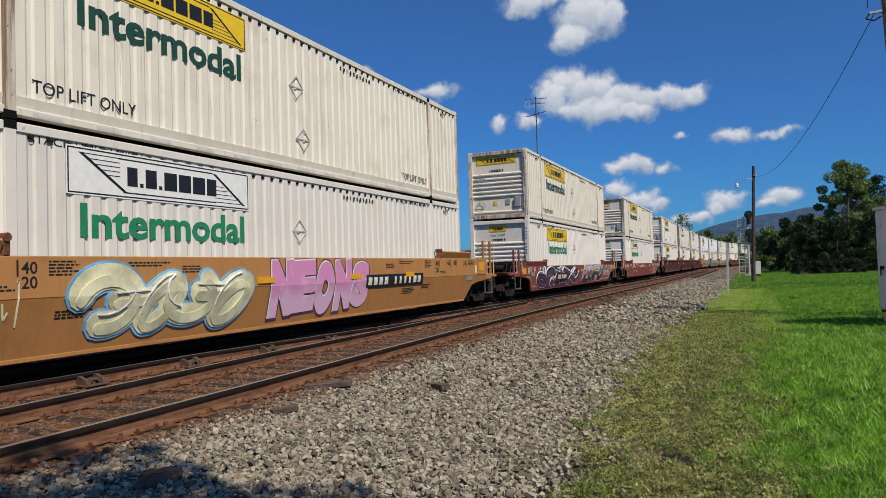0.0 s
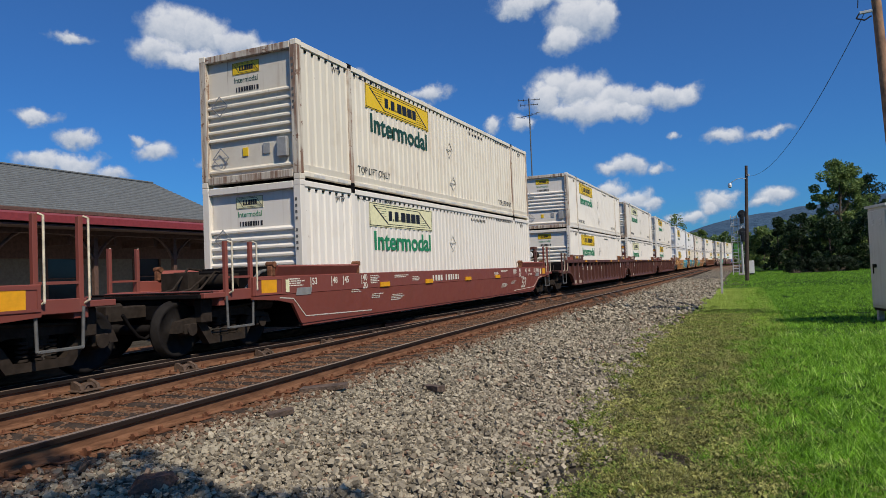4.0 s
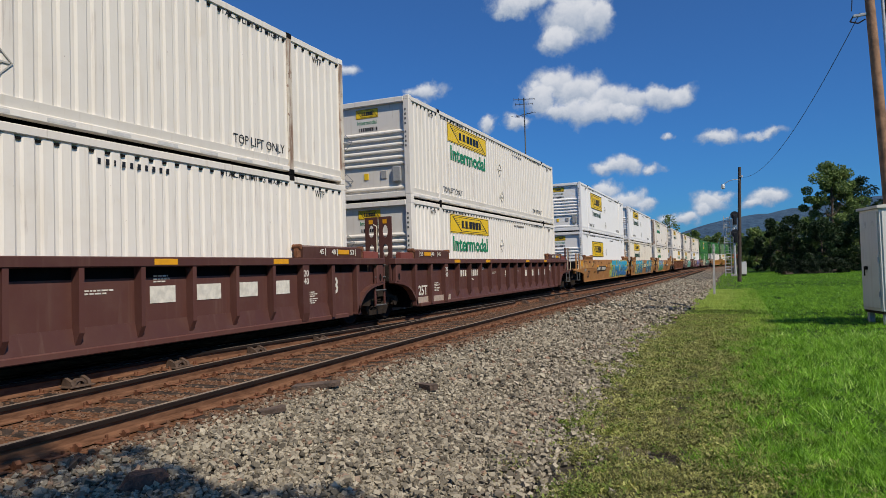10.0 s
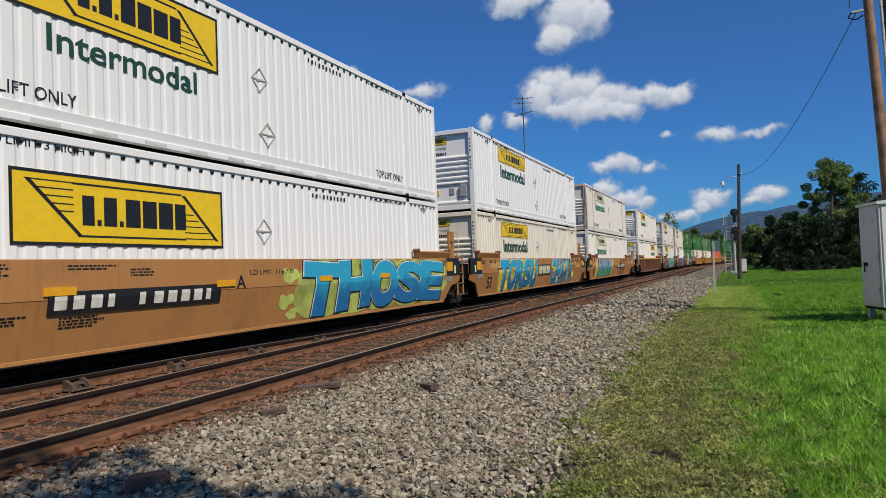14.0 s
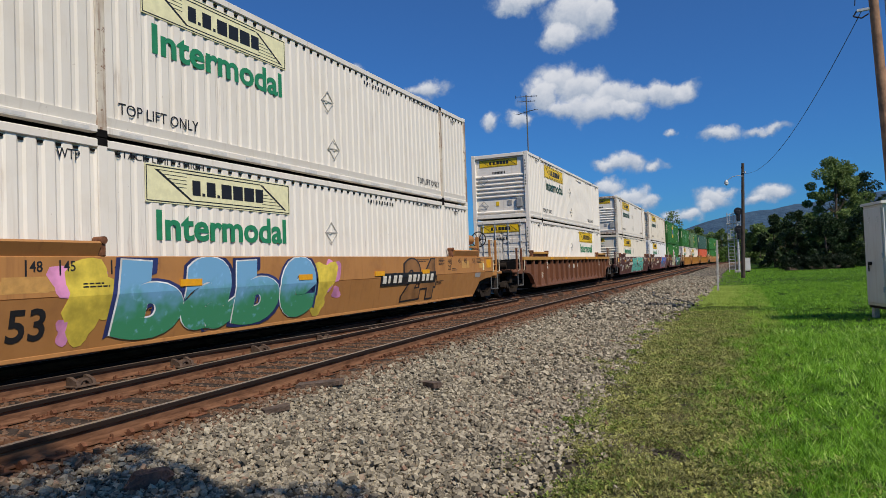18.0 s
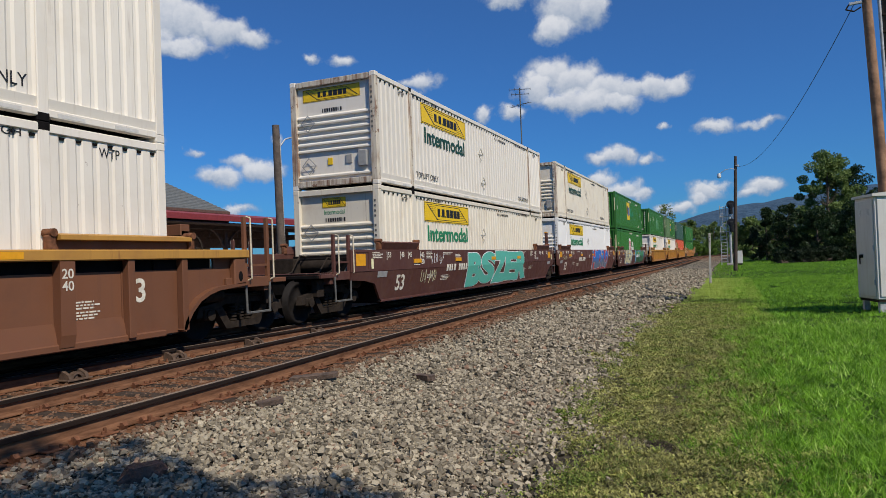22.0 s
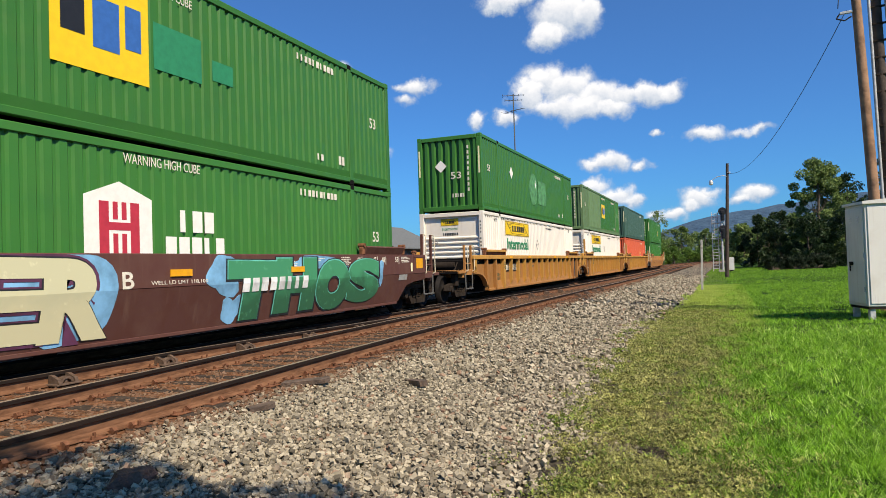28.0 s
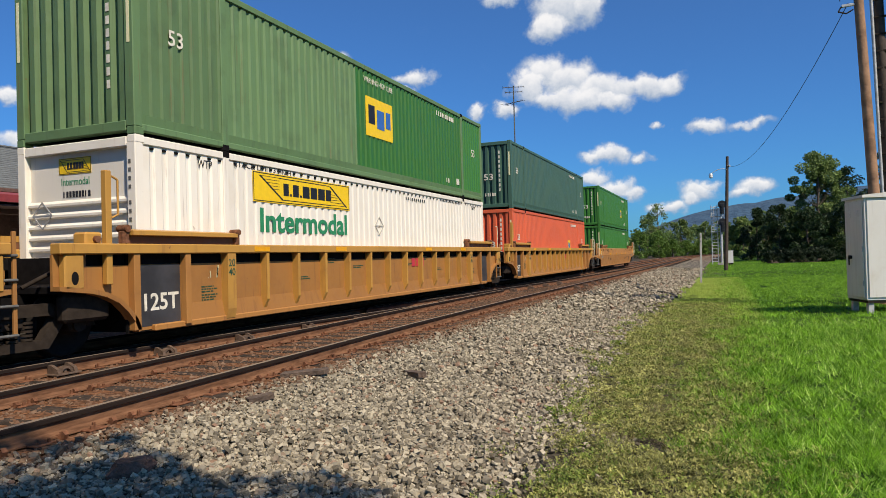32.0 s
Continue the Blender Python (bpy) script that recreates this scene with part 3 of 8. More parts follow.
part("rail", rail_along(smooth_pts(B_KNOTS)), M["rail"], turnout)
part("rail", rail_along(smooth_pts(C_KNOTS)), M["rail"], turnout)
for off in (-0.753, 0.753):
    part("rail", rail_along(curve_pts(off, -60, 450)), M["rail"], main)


def build_ties():
    r = random.Random(4)
    short = [kept(("tie", k), lambda: Geo().box(-1.32, -0.115, -0.19, 1.32, 0.115, 0, 0.015).mesh("tie", M["tie"])) for k in range(1)][0]
    long_ = Geo().box(-2.75, -0.115, -0.19, 2.6, 0.115, 0, 0.015).mesh("tie", M["tie"])
    plate = Geo().box(-0.18, -0.095, 0, 0.18, 0.095, 0.018, 0.005).mesh("tie_plate", M["plate"])
    spike = Geo()
    rest = Geo()
    y = -8.0
    i = 0
    while y < 118:
        turn = pose(0, y, -0.181 + r.uniform(-0.004, 0.004), 0, 0, r.uniform(-1.2, 1.2))
        ax = float(np.interp(y, [k[1] for k in A_KNOTS], [k[0] for k in A_KNOTS]))
        wide = y < 45
        cx = ax - 2.25 if wide else ax - 0.75
        m = Matrix.Translation((cx + r.uniform(-0.06, 0.06), 0, 0)) @ turn
        if y < 80:
            part("tie", long_ if wide else short, None, near, m=m)
        else:
            rest.box(cx - 1.3, y - 0.115, -0.37, cx + 1.3, y + 0.115, -0.181)
        if y < 45:
            for knots in (A_KNOTS, B_KNOTS, C_KNOTS, D_KNOTS):
                if knots[0][1] <= y <= knots[-1][1]:
                    rx = float(np.interp(y, [k[1] for k in knots], [k[0] for k in knots]))
                    part("tie_plate", plate, None, near if knots is A_KNOTS else turnout, m=pose(rx, y, -0.181))
                    for sx in (-0.105, 0.105, -0.15, 0.15):
                        sy = y + r.uniform(-0.07, 0.07)
                        spike.box(rx + sx - 0.012, sy - 0.012, -0.17, rx + sx + 0.012, sy + 0.012, -0.135 + r.uniform(0, 0.025), 0.003)
        y += 0.52 + r.uniform(-0.02, 0.02)
        i += 1
    tagged(part("far_ties", rest, M["tie"], near), kind="stuff")
    tagged(part("spikes", spike, M["plate"], near), kind="stuff")
    rest = Geo()
    for k in range(240):
        d = -10 + 0.55 * k
        x, yy, a = along(d)
        rest.box(x - 1.3, yy - 0.115, -0.37, x + 1.3, yy + 0.115, -0.183)
    tagged(part("ties", rest, M["tie"], main), kind="stuff")


build_ties()


M["brace"] = plain("worn_brace_steel", (0.105, 0.070, 0.050), 0.7, 0.0, 0.3, 14.0, gloss=0.2)


def rail_brace(x, y):
    """A cast brace that holds a rail from the side: a seat plate, two ribs, a curved strap and its bolt."""
    def make():
        g = Geo().box(-0.10, -0.19, -0.17, 0.24, 0.19, -0.145, 0.006)
        for a, b in ((-0.15, -0.10), (0.10, 0.15)):
            g.prism([(0.01, -0.145), (0.21, -0.145), (0.19, -0.09), (0.07, -0.035), (0.01, -0.03)], 1, a, b)
        strap = [(0.10 * math.cos(t), 0.085 * math.sin(t)) for t in (math.pi * k / 8 for k in range(9))]
        for (a, b), (c, d) in zip(strap, strap[1:]):
            g.prism([(a, -0.14 + b), (c, -0.14 + d), (c * 0.62, -0.14 + d * 0.6), (a * 0.62, -0.14 + b * 0.6)], 0, 0.10, 0.18)
        g.cyl((0.13, 0, -0.15), (0.13, 0, -0.10), 0.035, 8)
        return g.mesh("rail_brace", M["brace"])
    part("rail_brace", kept("brace", make), None, turnout, m=pose(x, y, 0))


def on_knots(knots, y):
    return float(np.interp(y, [k[1] for k in knots], [k[0] for k in knots]))


for y in (3.0, 4.8, 6.5, 8.3, 10.05, 11.85, 13.6):
    rail_brace(on_knots(C_KNOTS, y) + 0.02, y)
for y in np.arange(19.5, 33, 2.1):
    rail_brace(on_knots(D_KNOTS, float(y)) + 0.04, float(y))
for y in (27.5, 29.3, 31.2, 33.0):
    rail_brace(on_knots(A_KNOTS, y) + 0.04, y)


def rail_anchors():
    """Hooked steel clips under the rails beside the ties."""
    r = random.Random(8)
    clip_mesh = Geo().prism([(-0.11, -0.19), (0.13, -0.19), (0.15, -0.15), (0.12, -0.12), (0.085, -0.13), (0.095, -0.155), (-0.11, -0.165)], 1, -0.022, 0.022).mesh("rail_anchor", M["plate"])
    for knots, stop in ((A_KNOTS, 26.0), (B_KNOTS, 23.0)):
        y = 2.6
        while y < stop:
            part("rail_anchor", clip_mesh, None, near if knots is A_KNOTS else turnout, m=pose(on_knots(knots, y), y, 0.004, 0, 0, r.uniform(-6, 6)))
            y += r.choice((0.22, 0.52, 0.52, 0.74))


rail_anchors()

# ---------------------------------------------------------------- containers
CL, CW, CH = 16.15, 2.59, 2.896      # length, width, height
HY = CL / 2
POSTS = (2.05, CL - 2.05)


def fluted(y0, y1, z0, z1, x, out, pitch, depth):
    """A fluted steel sheet on a face that looks to out (+1 or -1 along x)."""
    n = max(1, round((y1 - y0) / pitch))
    p = (y1 - y0) / n
    ys, xs = [], []
    for i in range(n):
        for u, d in ((0.0, 0), (0.52, 0), (0.66, 1), (0.86, 1)):
            ys.append(y0 + (i + u) * p)
            xs.append(x - out * d * depth)
    ys.append(y1), xs.append(x)
    v = [(a, b, z) for a, b in zip(xs, ys) for z in (z0, z1)]
    f = [(2 * i, 2 * i + 2, 2 * i + 3, 2 * i + 1) for i in range(len(ys) - 1)]
    if out < 0:
        f = [tuple(reversed(q)) for q in f]
    return Geo().add(v, f)


def fluted_end(x0, x1, z0, z1, y, out, n, depth):
    p = (x1 - x0) / n
    xs, ys = [], []
    for i in range(n):
        for u, d in ((0.0, 1), (0.32, 1), (0.46, 0), (0.86, 0)):
            xs.append(x0 + (i + u) * p)
            ys.append(y - out * d * depth)
    xs.append(x1), ys.append(y - out * depth)
    v = [(a, b, z) for a, b in zip(xs, ys) for z in (z0, z1)]
    f = [(2 * i, 2 * i + 1, 2 * i + 3, 2 * i + 2) for i in range(len(xs) - 1)]
    if out < 0:
        f = [tuple(reversed(q)) for q in f]
    return Geo().add(v, f)


def wall_sheet():
    """The end wall behind its level ribs."""
    g = Geo()
    w = CW / 2 - 0.17
    y = -HY + 0.10
    g.box(-w, y, 0.2, w, y + 0.03, CH - 0.12)
    return g


def wall_rib():
    w, y = CW / 2 - 0.17, -HY + 0.10
    return Geo().prism([(y + 0.002, -0.01), (y - 0.06, 0.012), (y - 0.06, 0.05), (y + 0.002, 0.10)], 0, -w, w)


def end_frame(y, out):
    g = Geo()
    w = CW / 2
    a, b = (y, y + 0.16) if out < 0 else (y - 0.16, y)
    for s in (-1, 1):
        x0, x1 = sorted((s * w, s * (w - 0.18)))
        g.box(x0, a, 0.12, x1, b, CH - 0.11, 0.012)
    g.box(-w + 0.18, a, 0.06, w - 0.18, b, 0.22, 0.012)
    g.box(-w + 0.18, a, CH - 0.17, w - 0.18, b, CH - 0.02, 0.012)
    return g


def double_door():
    """Two door leaves with lock rods and hinges."""
    g = Geo()
    y = -HY + 0.05
    for s in (-1, 1):
        x0, x1 = sorted((s * 0.015, s * (CW / 2 - 0.19)))
        g.box(x0, y, 0.23, x1, y + 0.05, CH - 0.18, 0.01)
        for z in (0.45, 0.8, 1.15, 1.5, 1.85, 2.2):
            g.box(x0 + 0.05, y - 0.02, z, x1 - 0.05, y + 0.001, z + 0.2, 0.012)
    return g


def door_rods():
    g = Geo()
    y = -HY + 0.01
    for x in (-0.85, -0.3, 0.3, 0.85):
        g.cyl((x, y, 0.12), (x, y, CH - 0.1), 0.02, 8)
        for z in (0.3, 1.0, 1.9, 2.6):
            g.box(x - 0.06, y - 0.02, z, x + 0.06, y + 0.04, z + 0.05, 0.006)
        g.box(x - 0.02, y - 0.03, 1.02, x + 0.26, y - 0.01, 1.06, 0.005)
    return g


def casting(x, y, z):
    return Geo().box(x - 0.09, y - 0.09, z - 0.06, x + 0.09, y + 0.09, z + 0.06, 0.012)


SIGN_Z, WORD_Z = 2.06, 1.40


def container(name, mat, label, m, sign=None, letters=None, end="wall", far=False, group="containers on the train", number=True, small_word=False, rusty=False):
    """A 53-foot container. Its base is at z 0, its middle at y 0; the end at -y is end "wall", "door" or "flutes"."""
    box = thing(name, label, "container", m, group)
    mt = M[mat]
    fm, fk = (M["rusty"], "rusty") if rusty else (mt, mat)
    w = CW / 2
    hub = mat in ("green", "olive", "teal", "orange")
    pitch, depth = (0.235, 0.034) if hub else (0.262, 0.016 if mat == "newwhite" else 0.024)
    spans = [(-HY + 0.16, -HY + POSTS[0] - 0.08), (-HY + POSTS[0] + 0.08, -HY + POSTS[1] - 0.08), (-HY + POSTS[1] + 0.08, HY - 0.16)]
    if mat == "olive":
        spans[1:2] = [(spans[1][0], -HY + 6.86), (-HY + 6.86, spans[1][1])]
    for s in (1, -1):
        for k, (a, b) in enumerate(spans):
            pm = M["green"] if mat == "olive" and k >= 2 else mt
            part("side_panel", kept(("side", mat, s, k), lambda: fluted(a, b, 0.30, CH - 0.13, s * (w - 0.026), s, pitch, depth).mesh("side_panel", pm)), None, box)
        def rails():
            x0, x1 = sorted((s * w, s * (w - 0.10)))
            g = Geo().box(x0, -HY + 0.16, CH - 0.14, x1, HY - 0.16, CH - 0.015, 0.012)
            return g.mesh("top_rail", mt)
        part("top_rail", kept(("top", mat, s), rails), None, box)
        def sole():
            x0, x1 = sorted((s * w, s * (w - 0.12)))
            x2, x3 = sorted((s * (w - 0.005), s * (w - 0.10)))
            g = Geo().box(x0, -HY + 0.16, 0.06, x1, HY - 0.16, 0.17, 0.012)
            return g.prism([(s * (w - 0.09), 0.17), (s * (w - 0.03), 0.17), (s * (w - 0.008), 0.31), (s * (w - 0.09), 0.31)], 1, -HY + 0.16, HY - 0.16).mesh("bottom_rail", mt)
        part("bottom_rail", kept(("sole", mat, s), sole), None, box)
        for py in POSTS:
            x0, x1 = sorted((s * (w + 0.004), s * (w - 0.09)))
            part("post", kept(("post", fk, s, py), lambda: Geo().box(x0, py - HY - 0.08, 0.10, x1, py - HY + 0.08, CH - 0.10, 0.012).mesh("post", fm)), None, box)
        for py in (0.09, POSTS[0], POSTS[1], CL - 0.09):
            for z in (0.06, CH - 0.06):
                cm = M["dark"] if py in POSTS else mt
                part("corner_casting", kept(("cast", cm.name), lambda: Geo().box(-0.085, -0.09, -0.062, 0.085, 0.09, 0.062, 0.012).mesh("corner_casting", cm)), None, box, m=pose(s * (w - 0.08), py - HY, z))
    part("roof", kept(("roof", mat), lambda: Geo().box(-w + 0.1, -HY + 0.16, CH - 0.06, w - 0.1, HY - 0.16, CH - 0.035).mesh("roof", mt)), None, box)
    part("floor", kept("floor", lambda: Geo().box(-w + 0.12, -HY + 0.16, 0.1, w - 0.12, HY - 0.16, 0.16).mesh("floor", M["dark"])), None, box)
    for y, o in ((-HY, -1), (HY, 1)):
        part("end_frame", kept(("frame", fk, o), lambda: end_frame(y, o).mesh("end_frame", fm)), None, box)
    if end == "wall":
        wall = part("end_wall", kept(("wall", mat), lambda: wall_sheet().mesh("end_wall", mt)), None, box)
        for z in (0.30, 0.98, 1.16, 1.34, 1.52, 1.70, 1.88):
            part("wall_rib", kept(("wrib", mat), lambda: wall_rib().mesh("wall_rib", mt)), None, wall, m=pose(0, 0, z))
        part("vent_box", kept(("vent", mat), lambda: Geo().box(0.72, -HY + 0.0, 0.50, 0.98, -HY + 0.1, 0.92, 0.02).mesh("vent_box", M["grey"])), None, box)
        part("data_plate", kept("dplate", lambda: Geo().box(0.32, -HY + 0.075, 0.62, 0.5, -HY + 0.1, 0.84, 0.004).mesh("data_plate", M["grey"])), None, box)
        part("placard", kept("placard2", lambda: Geo().box(-0.22, -HY + 0.08, 0.62, -0.08, -HY + 0.1, 0.80, 0.003).mesh("placard", M["sign_yellow"])), None, box)
        def rhomb():
            g = Geo()
            for c, zz in ((-0.78, 0.62), (-0.78, 1.75)):
                o, q = 0.23, 0.205
                for a in range(4):
                    t0, t1 = math.pi / 2 * a, math.pi / 2 * (a + 1)
                    P = [(c + o * math.cos(t0), zz + o * math.sin(t0)), (c + o * math.cos(t1), zz + o * math.sin(t1)), (c + q * math.cos(t1), zz + q * math.sin(t1)), (c + q * math.cos(t0), zz + q * math.sin(t0))]
                    g.prism(P, 1, -HY + 0.034, -HY + 0.045)
                g.box(c - 0.2, -HY + 0.034, zz - 0.01, c + 0.2, -HY + 0.045, zz + 0.01)
            return g.mesh("placard_holder", M["grey"])
        part("placard_holder", kept("rhomb", rhomb), None, box)
    elif end == "door":
        part("door", kept(("door", mat), lambda: double_door().mesh("door", mt)), None, box)
        part("lock_rod", kept("rods", lambda: door_rods().mesh("lock_rod", M["galv"])), None, box, "galvanised door lock rods")
    else:
        part("end_wall", kept(("fend", mat), lambda: fluted_end(-w + 0.17, w - 0.17, 0.2, CH - 0.15, -HY + 0.03, -1, 8, 0.075).mesh("end_wall", mt)), None, box)
    part("back_wall", kept(("back", mat), lambda: Geo().box(-w + 0.17, HY - 0.07, 0.2, w - 0.17, HY - 0.04, CH - 0.15).mesh("back_wall", mt)), None, box)
    if not hub:
        # dark dashes added for the shade where the flutes run under the rail
        part("top_slot", kept(("flute_dashes", depth), lambda: flute_shade_dashes(spans, pitch).mesh("top_slot", M["dark"])), None, box, "row of dark dashes for the shade in the flute tops", m=pose(w - 0.026, 0, CH - 0.20))
        part("reflective_tape", kept("tape", lambda: tape().mesh("reflective_tape", M["tape"])), None, box, m=pose(w, 0, 0.085))
    # signs and writing on the side towards the lawn
    X = w - 0.022
    if sign:
        face, height, sy = sign
        x0 = (-HY + 2.8) if not far else (HY - 6.3)
        z0 = SIGN_Z if height < 0.8 else (1.56 if letters else 1.41)
        if height > 0.8:
            x0 = -HY + 2.97
        sign_board(box, face, side_m(X, x0, z0), 3.8 if height > 0.8 else 3.6, height, height > 0.8)
        if letters:
            if small_word:
                part("lettering", word("Intermodal", 2.72, 0.37, M[letters], 0.012), None, box, "dark green lettering", m=side_m(X + 0.003, x0 + 0.55, z0 - 0.47))
            else:
                part("lettering", word("Intermodal", 3.26, 0.475, M[letters], 0.026), None, box, "green lettering", m=side_m(X + 0.003, x0 + 0.2, z0 - 0.585))
        # the sign on the end wall
        if end != "flutes":
            big = sy
            ww, hh = (1.75, 0.34) if big else (0.72, 0.26)
            sign_board(box, face, end_m(-0.95 if big else -0.45, -HY + 0.096 if end == "wall" else -HY + 0.02, CH - 0.56 if big else CH - 0.50), ww, hh, False)
            if not big:
                part("lettering", word("Intermodal", 0.62, 0.12, M[letters or "text_green"], 0.0), None, box, "small lettering", m=end_m(-0.40, -HY + 0.097, CH - 0.68))
    if number and not hub:
        part("stencil", word("TOP LIFT ONLY", 1.6, 0.17, M["black"], 0.0), None, box, m=side_m(X, (-HY + 2.35) if not far else (HY - 4.2), 0.40))
        part("stencil", word("TOP LIFT ONLY", 1.5, 0.17, M["black"], 0.0), None, box, m=side_m(X, HY - 3.75, 0.40))
        part("stencil", word("STACK LIMIT 3 HIGH", 1.75, 0.105, M["black"], 0.0), None, box, m=side_m(X, -HY + 2.3, CH - 0.235))
        part("stencil", word("STACK LIMIT 3 HIGH", 1.75, 0.105, M["black"], 0.0), None, box, m=side_m(X, HY - 4.1, CH - 0.235))
        part("stencil", word("WTP", 0.35, 0.14, M["black"], 0.0), None, box, m=side_m(X, -HY + 1.35, CH - 0.36))
        part("stencil", word("WTP", 0.35, 0.14, M["black"], 0.0), None, box, m=side_m(X, HY - 1.2, CH - 0.36))
        part("number_mark", kept("numb", lambda: glyph_bars(10, 1.4, 0.085, 7, 0.6).mesh("number_mark", M["black"])), None, box, m=side_m(X, HY - 6.6, CH - 0.36))
        part("number_mark", kept("numbv", lambda: Geo().box(0, 0, 0, 0.05, 0.06, 0.003).box(0, 0.12, 0, 0.05, 0.18, 0.003).box(0, 0.25, 0, 0.05, 0.31, 0.003).box(0, 0.38, 0, 0.05, 0.44, 0.003).box(0, 0.62, 0, 0.05, 0.68, 0.003).box(0, 0.75, 0, 0.05, 0.81, 0.003).box(0, 0.88, 0, 0.05, 0.94, 0.003).box(0, 1.01, 0, 0.05, 1.07, 0.003).mesh("number_mark", M["step"])), None, box, m=end_m(w - 0.14, -HY - 0.003, 1.45))
        part("number_mark", kept("numbe", lambda: glyph_bars(9, 0.62, 0.10, 9).mesh("number_mark", M["black"])), None, box, m=end_m(-0.36, -HY + 0.096 if end == "wall" else -HY + 0.02, 2.02))
        for dy, dz in ((7.9, 1.75), (8.1, 0.72)):
            part("placard_holder", kept("sideph", lambda: diamond_frame().mesh("placard_holder", M["holder"])), None, box, m=side_m(X, -HY + dy, dz))
    return box


# thin dark boxes, one per flute, that stand for the shade there
def flute_shade_dashes(spans, pitch):
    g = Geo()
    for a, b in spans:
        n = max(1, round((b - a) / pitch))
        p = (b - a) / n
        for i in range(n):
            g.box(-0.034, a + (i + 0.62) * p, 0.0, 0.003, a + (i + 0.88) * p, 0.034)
    return g


def tape():
    g = Geo()
    for k in range(17):
        y = -HY + 0.5 + 0.92 * k
        g.box(0, y, 0, 0.003, y + 0.42, 0.05)
    return g


def diamond_frame(o=0.24, q=0.215):
    g = Geo()
    for a in range(4):
        t0, t1 = math.pi / 2 * a, math.pi / 2 * (a + 1)
        g.prism([(o * math.cos(t0), o * math.sin(t0)), (o * math.cos(t1), o * math.sin(t1)), (q * math.cos(t1), q * math.sin(t1)), (q * math.cos(t0), q * math.sin(t0))], 2, 0, 0.012)
    g.box(-0.2, -0.012, 0, 0.2, 0.012, 0.012)
    return g


def sign_board(box, face, m, w, h, bordered):
    """A carrier's sign: a coloured panel with a line round it, wing strokes and plain bars for its name."""
    up = Matrix.Translation((0, 0, 0.004))
    board = part("sign", kept(("sb", face, w, h), lambda: flat(0, 0, w, h, 0.004).mesh("sign", M[face])), None, box, m=m)
    def line():
        t = 0.03 * h if not bordered else 0.045 * h
        e = 0.03 * h if not bordered else 0.0
        g = Geo().box(e, e, 0, w - e, e + t, 0.002).box(e, h - e - t, 0, w - e, h - e, 0.002).box(e, e + t, 0, e + t, h - e - t, 0.002).box(w - e - t, e + t, 0, w - e, h - e - t, 0.002)
        # wing strokes at both ends of the name plate
        for k in range(5):
            z = h * (0.86 - 0.1 * k)
            a = w * (0.06 + 0.03 * k)
            g.prism([(a, z), (w * 0.235, z), (w * 0.235, z + 0.018 * h), (a, z + 0.018 * h)], 2, 0, 0.002)
            z2 = h * (0.14 + 0.1 * k)
            g.prism([(w * 0.765, z2), (w - a, z2), (w - a, z2 + 0.018 * h), (w * 0.765, z2 + 0.018 * h)], 2, 0, 0.002)
        for a, b in (((0.05, 0.88), (0.25, 0.14)), ((0.95, 0.12), (0.75, 0.86))):
            g.prism([(w * a[0], h * a[1]), (w * a[0] + 0.02 * w, h * a[1]), (w * b[0] + 0.02 * w, h * b[1]), (w * b[0], h * b[1])], 2, 0, 0.002)
        g.box(w * 0.25, h * 0.12, 0, w * 0.77, h * 0.15, 0.002).box(w * 0.23, h * 0.85, 0, w * 0.75, h * 0.88, 0.002)
        return g.mesh("sign_line", M["black"])
    part("sign_line", kept(("sl", w, h), line), None, board, m=up)
    def name_bars():
        g, y = Geo(), 0.0
        for wide, tall in ((0.10, 1), (0.035, 0.2), (0.115, 1), (0.035, 0.2), (0.14, 1), (0.14, 1), (0.15, 1), (0.12, 1)):
            g.box(y, 0, 0, y + wide * w * 0.50, tall * h * 0.42, 0.004)
            y += (wide + 0.024) * w * 0.50
        return g.mesh("name_mark", M["black"])
    part("name_mark", kept(("nb", w, h), name_bars), None, board, m=Matrix.Translation((w * 0.27, h * 0.29, 0.004)))


# ---------------------------------------------------------------- well cars
GRAF = {
    "cream": (0.62, 0.58, 0.36), "pink": (0.60, 0.24, 0.42), "skyblue": (0.16, 0.36, 0.55), "blue": (0.02, 0.16, 0.36),
    "mint": (0.10, 0.42, 0.33), "white": (0.70, 0.70, 0.68), "black": (0.015, 0.015, 0.018), "grey": (0.16, 0.17, 0.18),
    "lime": (0.40, 0.46, 0.10), "green": (0.05, 0.25, 0.12), "plum": (0.10, 0.03, 0.07), "yellow": (0.65, 0.50, 0.06),
    "teal": (0.015, 0.13, 0.22), "bone": (0.55, 0.53, 0.34), "darkred": (0.20, 0.03, 0.03), "navy": (0.02, 0.03, 0.12), "tan": (0.22, 0.105, 0.035),
    "aqua": (0.03, 0.34, 0.50), "palepink": (0.66, 0.42, 0.56), "char": (0.035, 0.034, 0.037), "silver": (0.42, 0.41, 0.40), "palered": (0.42, 0.20, 0.17),
    "bright": (0.03, 0.16, 0.52), "greyblue": (0.13, 0.17, 0.22), "red": (0.45, 0.04, 0.04), "deepgreen": (0.03, 0.12, 0.06),
}
for k, c in GRAF.items():
    M["g_" + k] = plain("sprayed_" + k, c, 0.6, 0, 0.38, 1.6, 0.05)


def arc(cx, cy, rx, ry, a0, a1, n=10):
    return [(cx + rx * math.cos(radians(a0 + (a1 - a0) * k / n)), cy + ry * math.sin(radians(a0 + (a1 - a0) * k / n))) for k in range(n + 1)]


SLANT = 0.21
TALL, LOW = {"top": 1.58, "crease": 1.05}, {"top": 1.29, "crease": 0.93}
SHAPE = dict(TALL)       # below its crease a smooth side sheet leans in


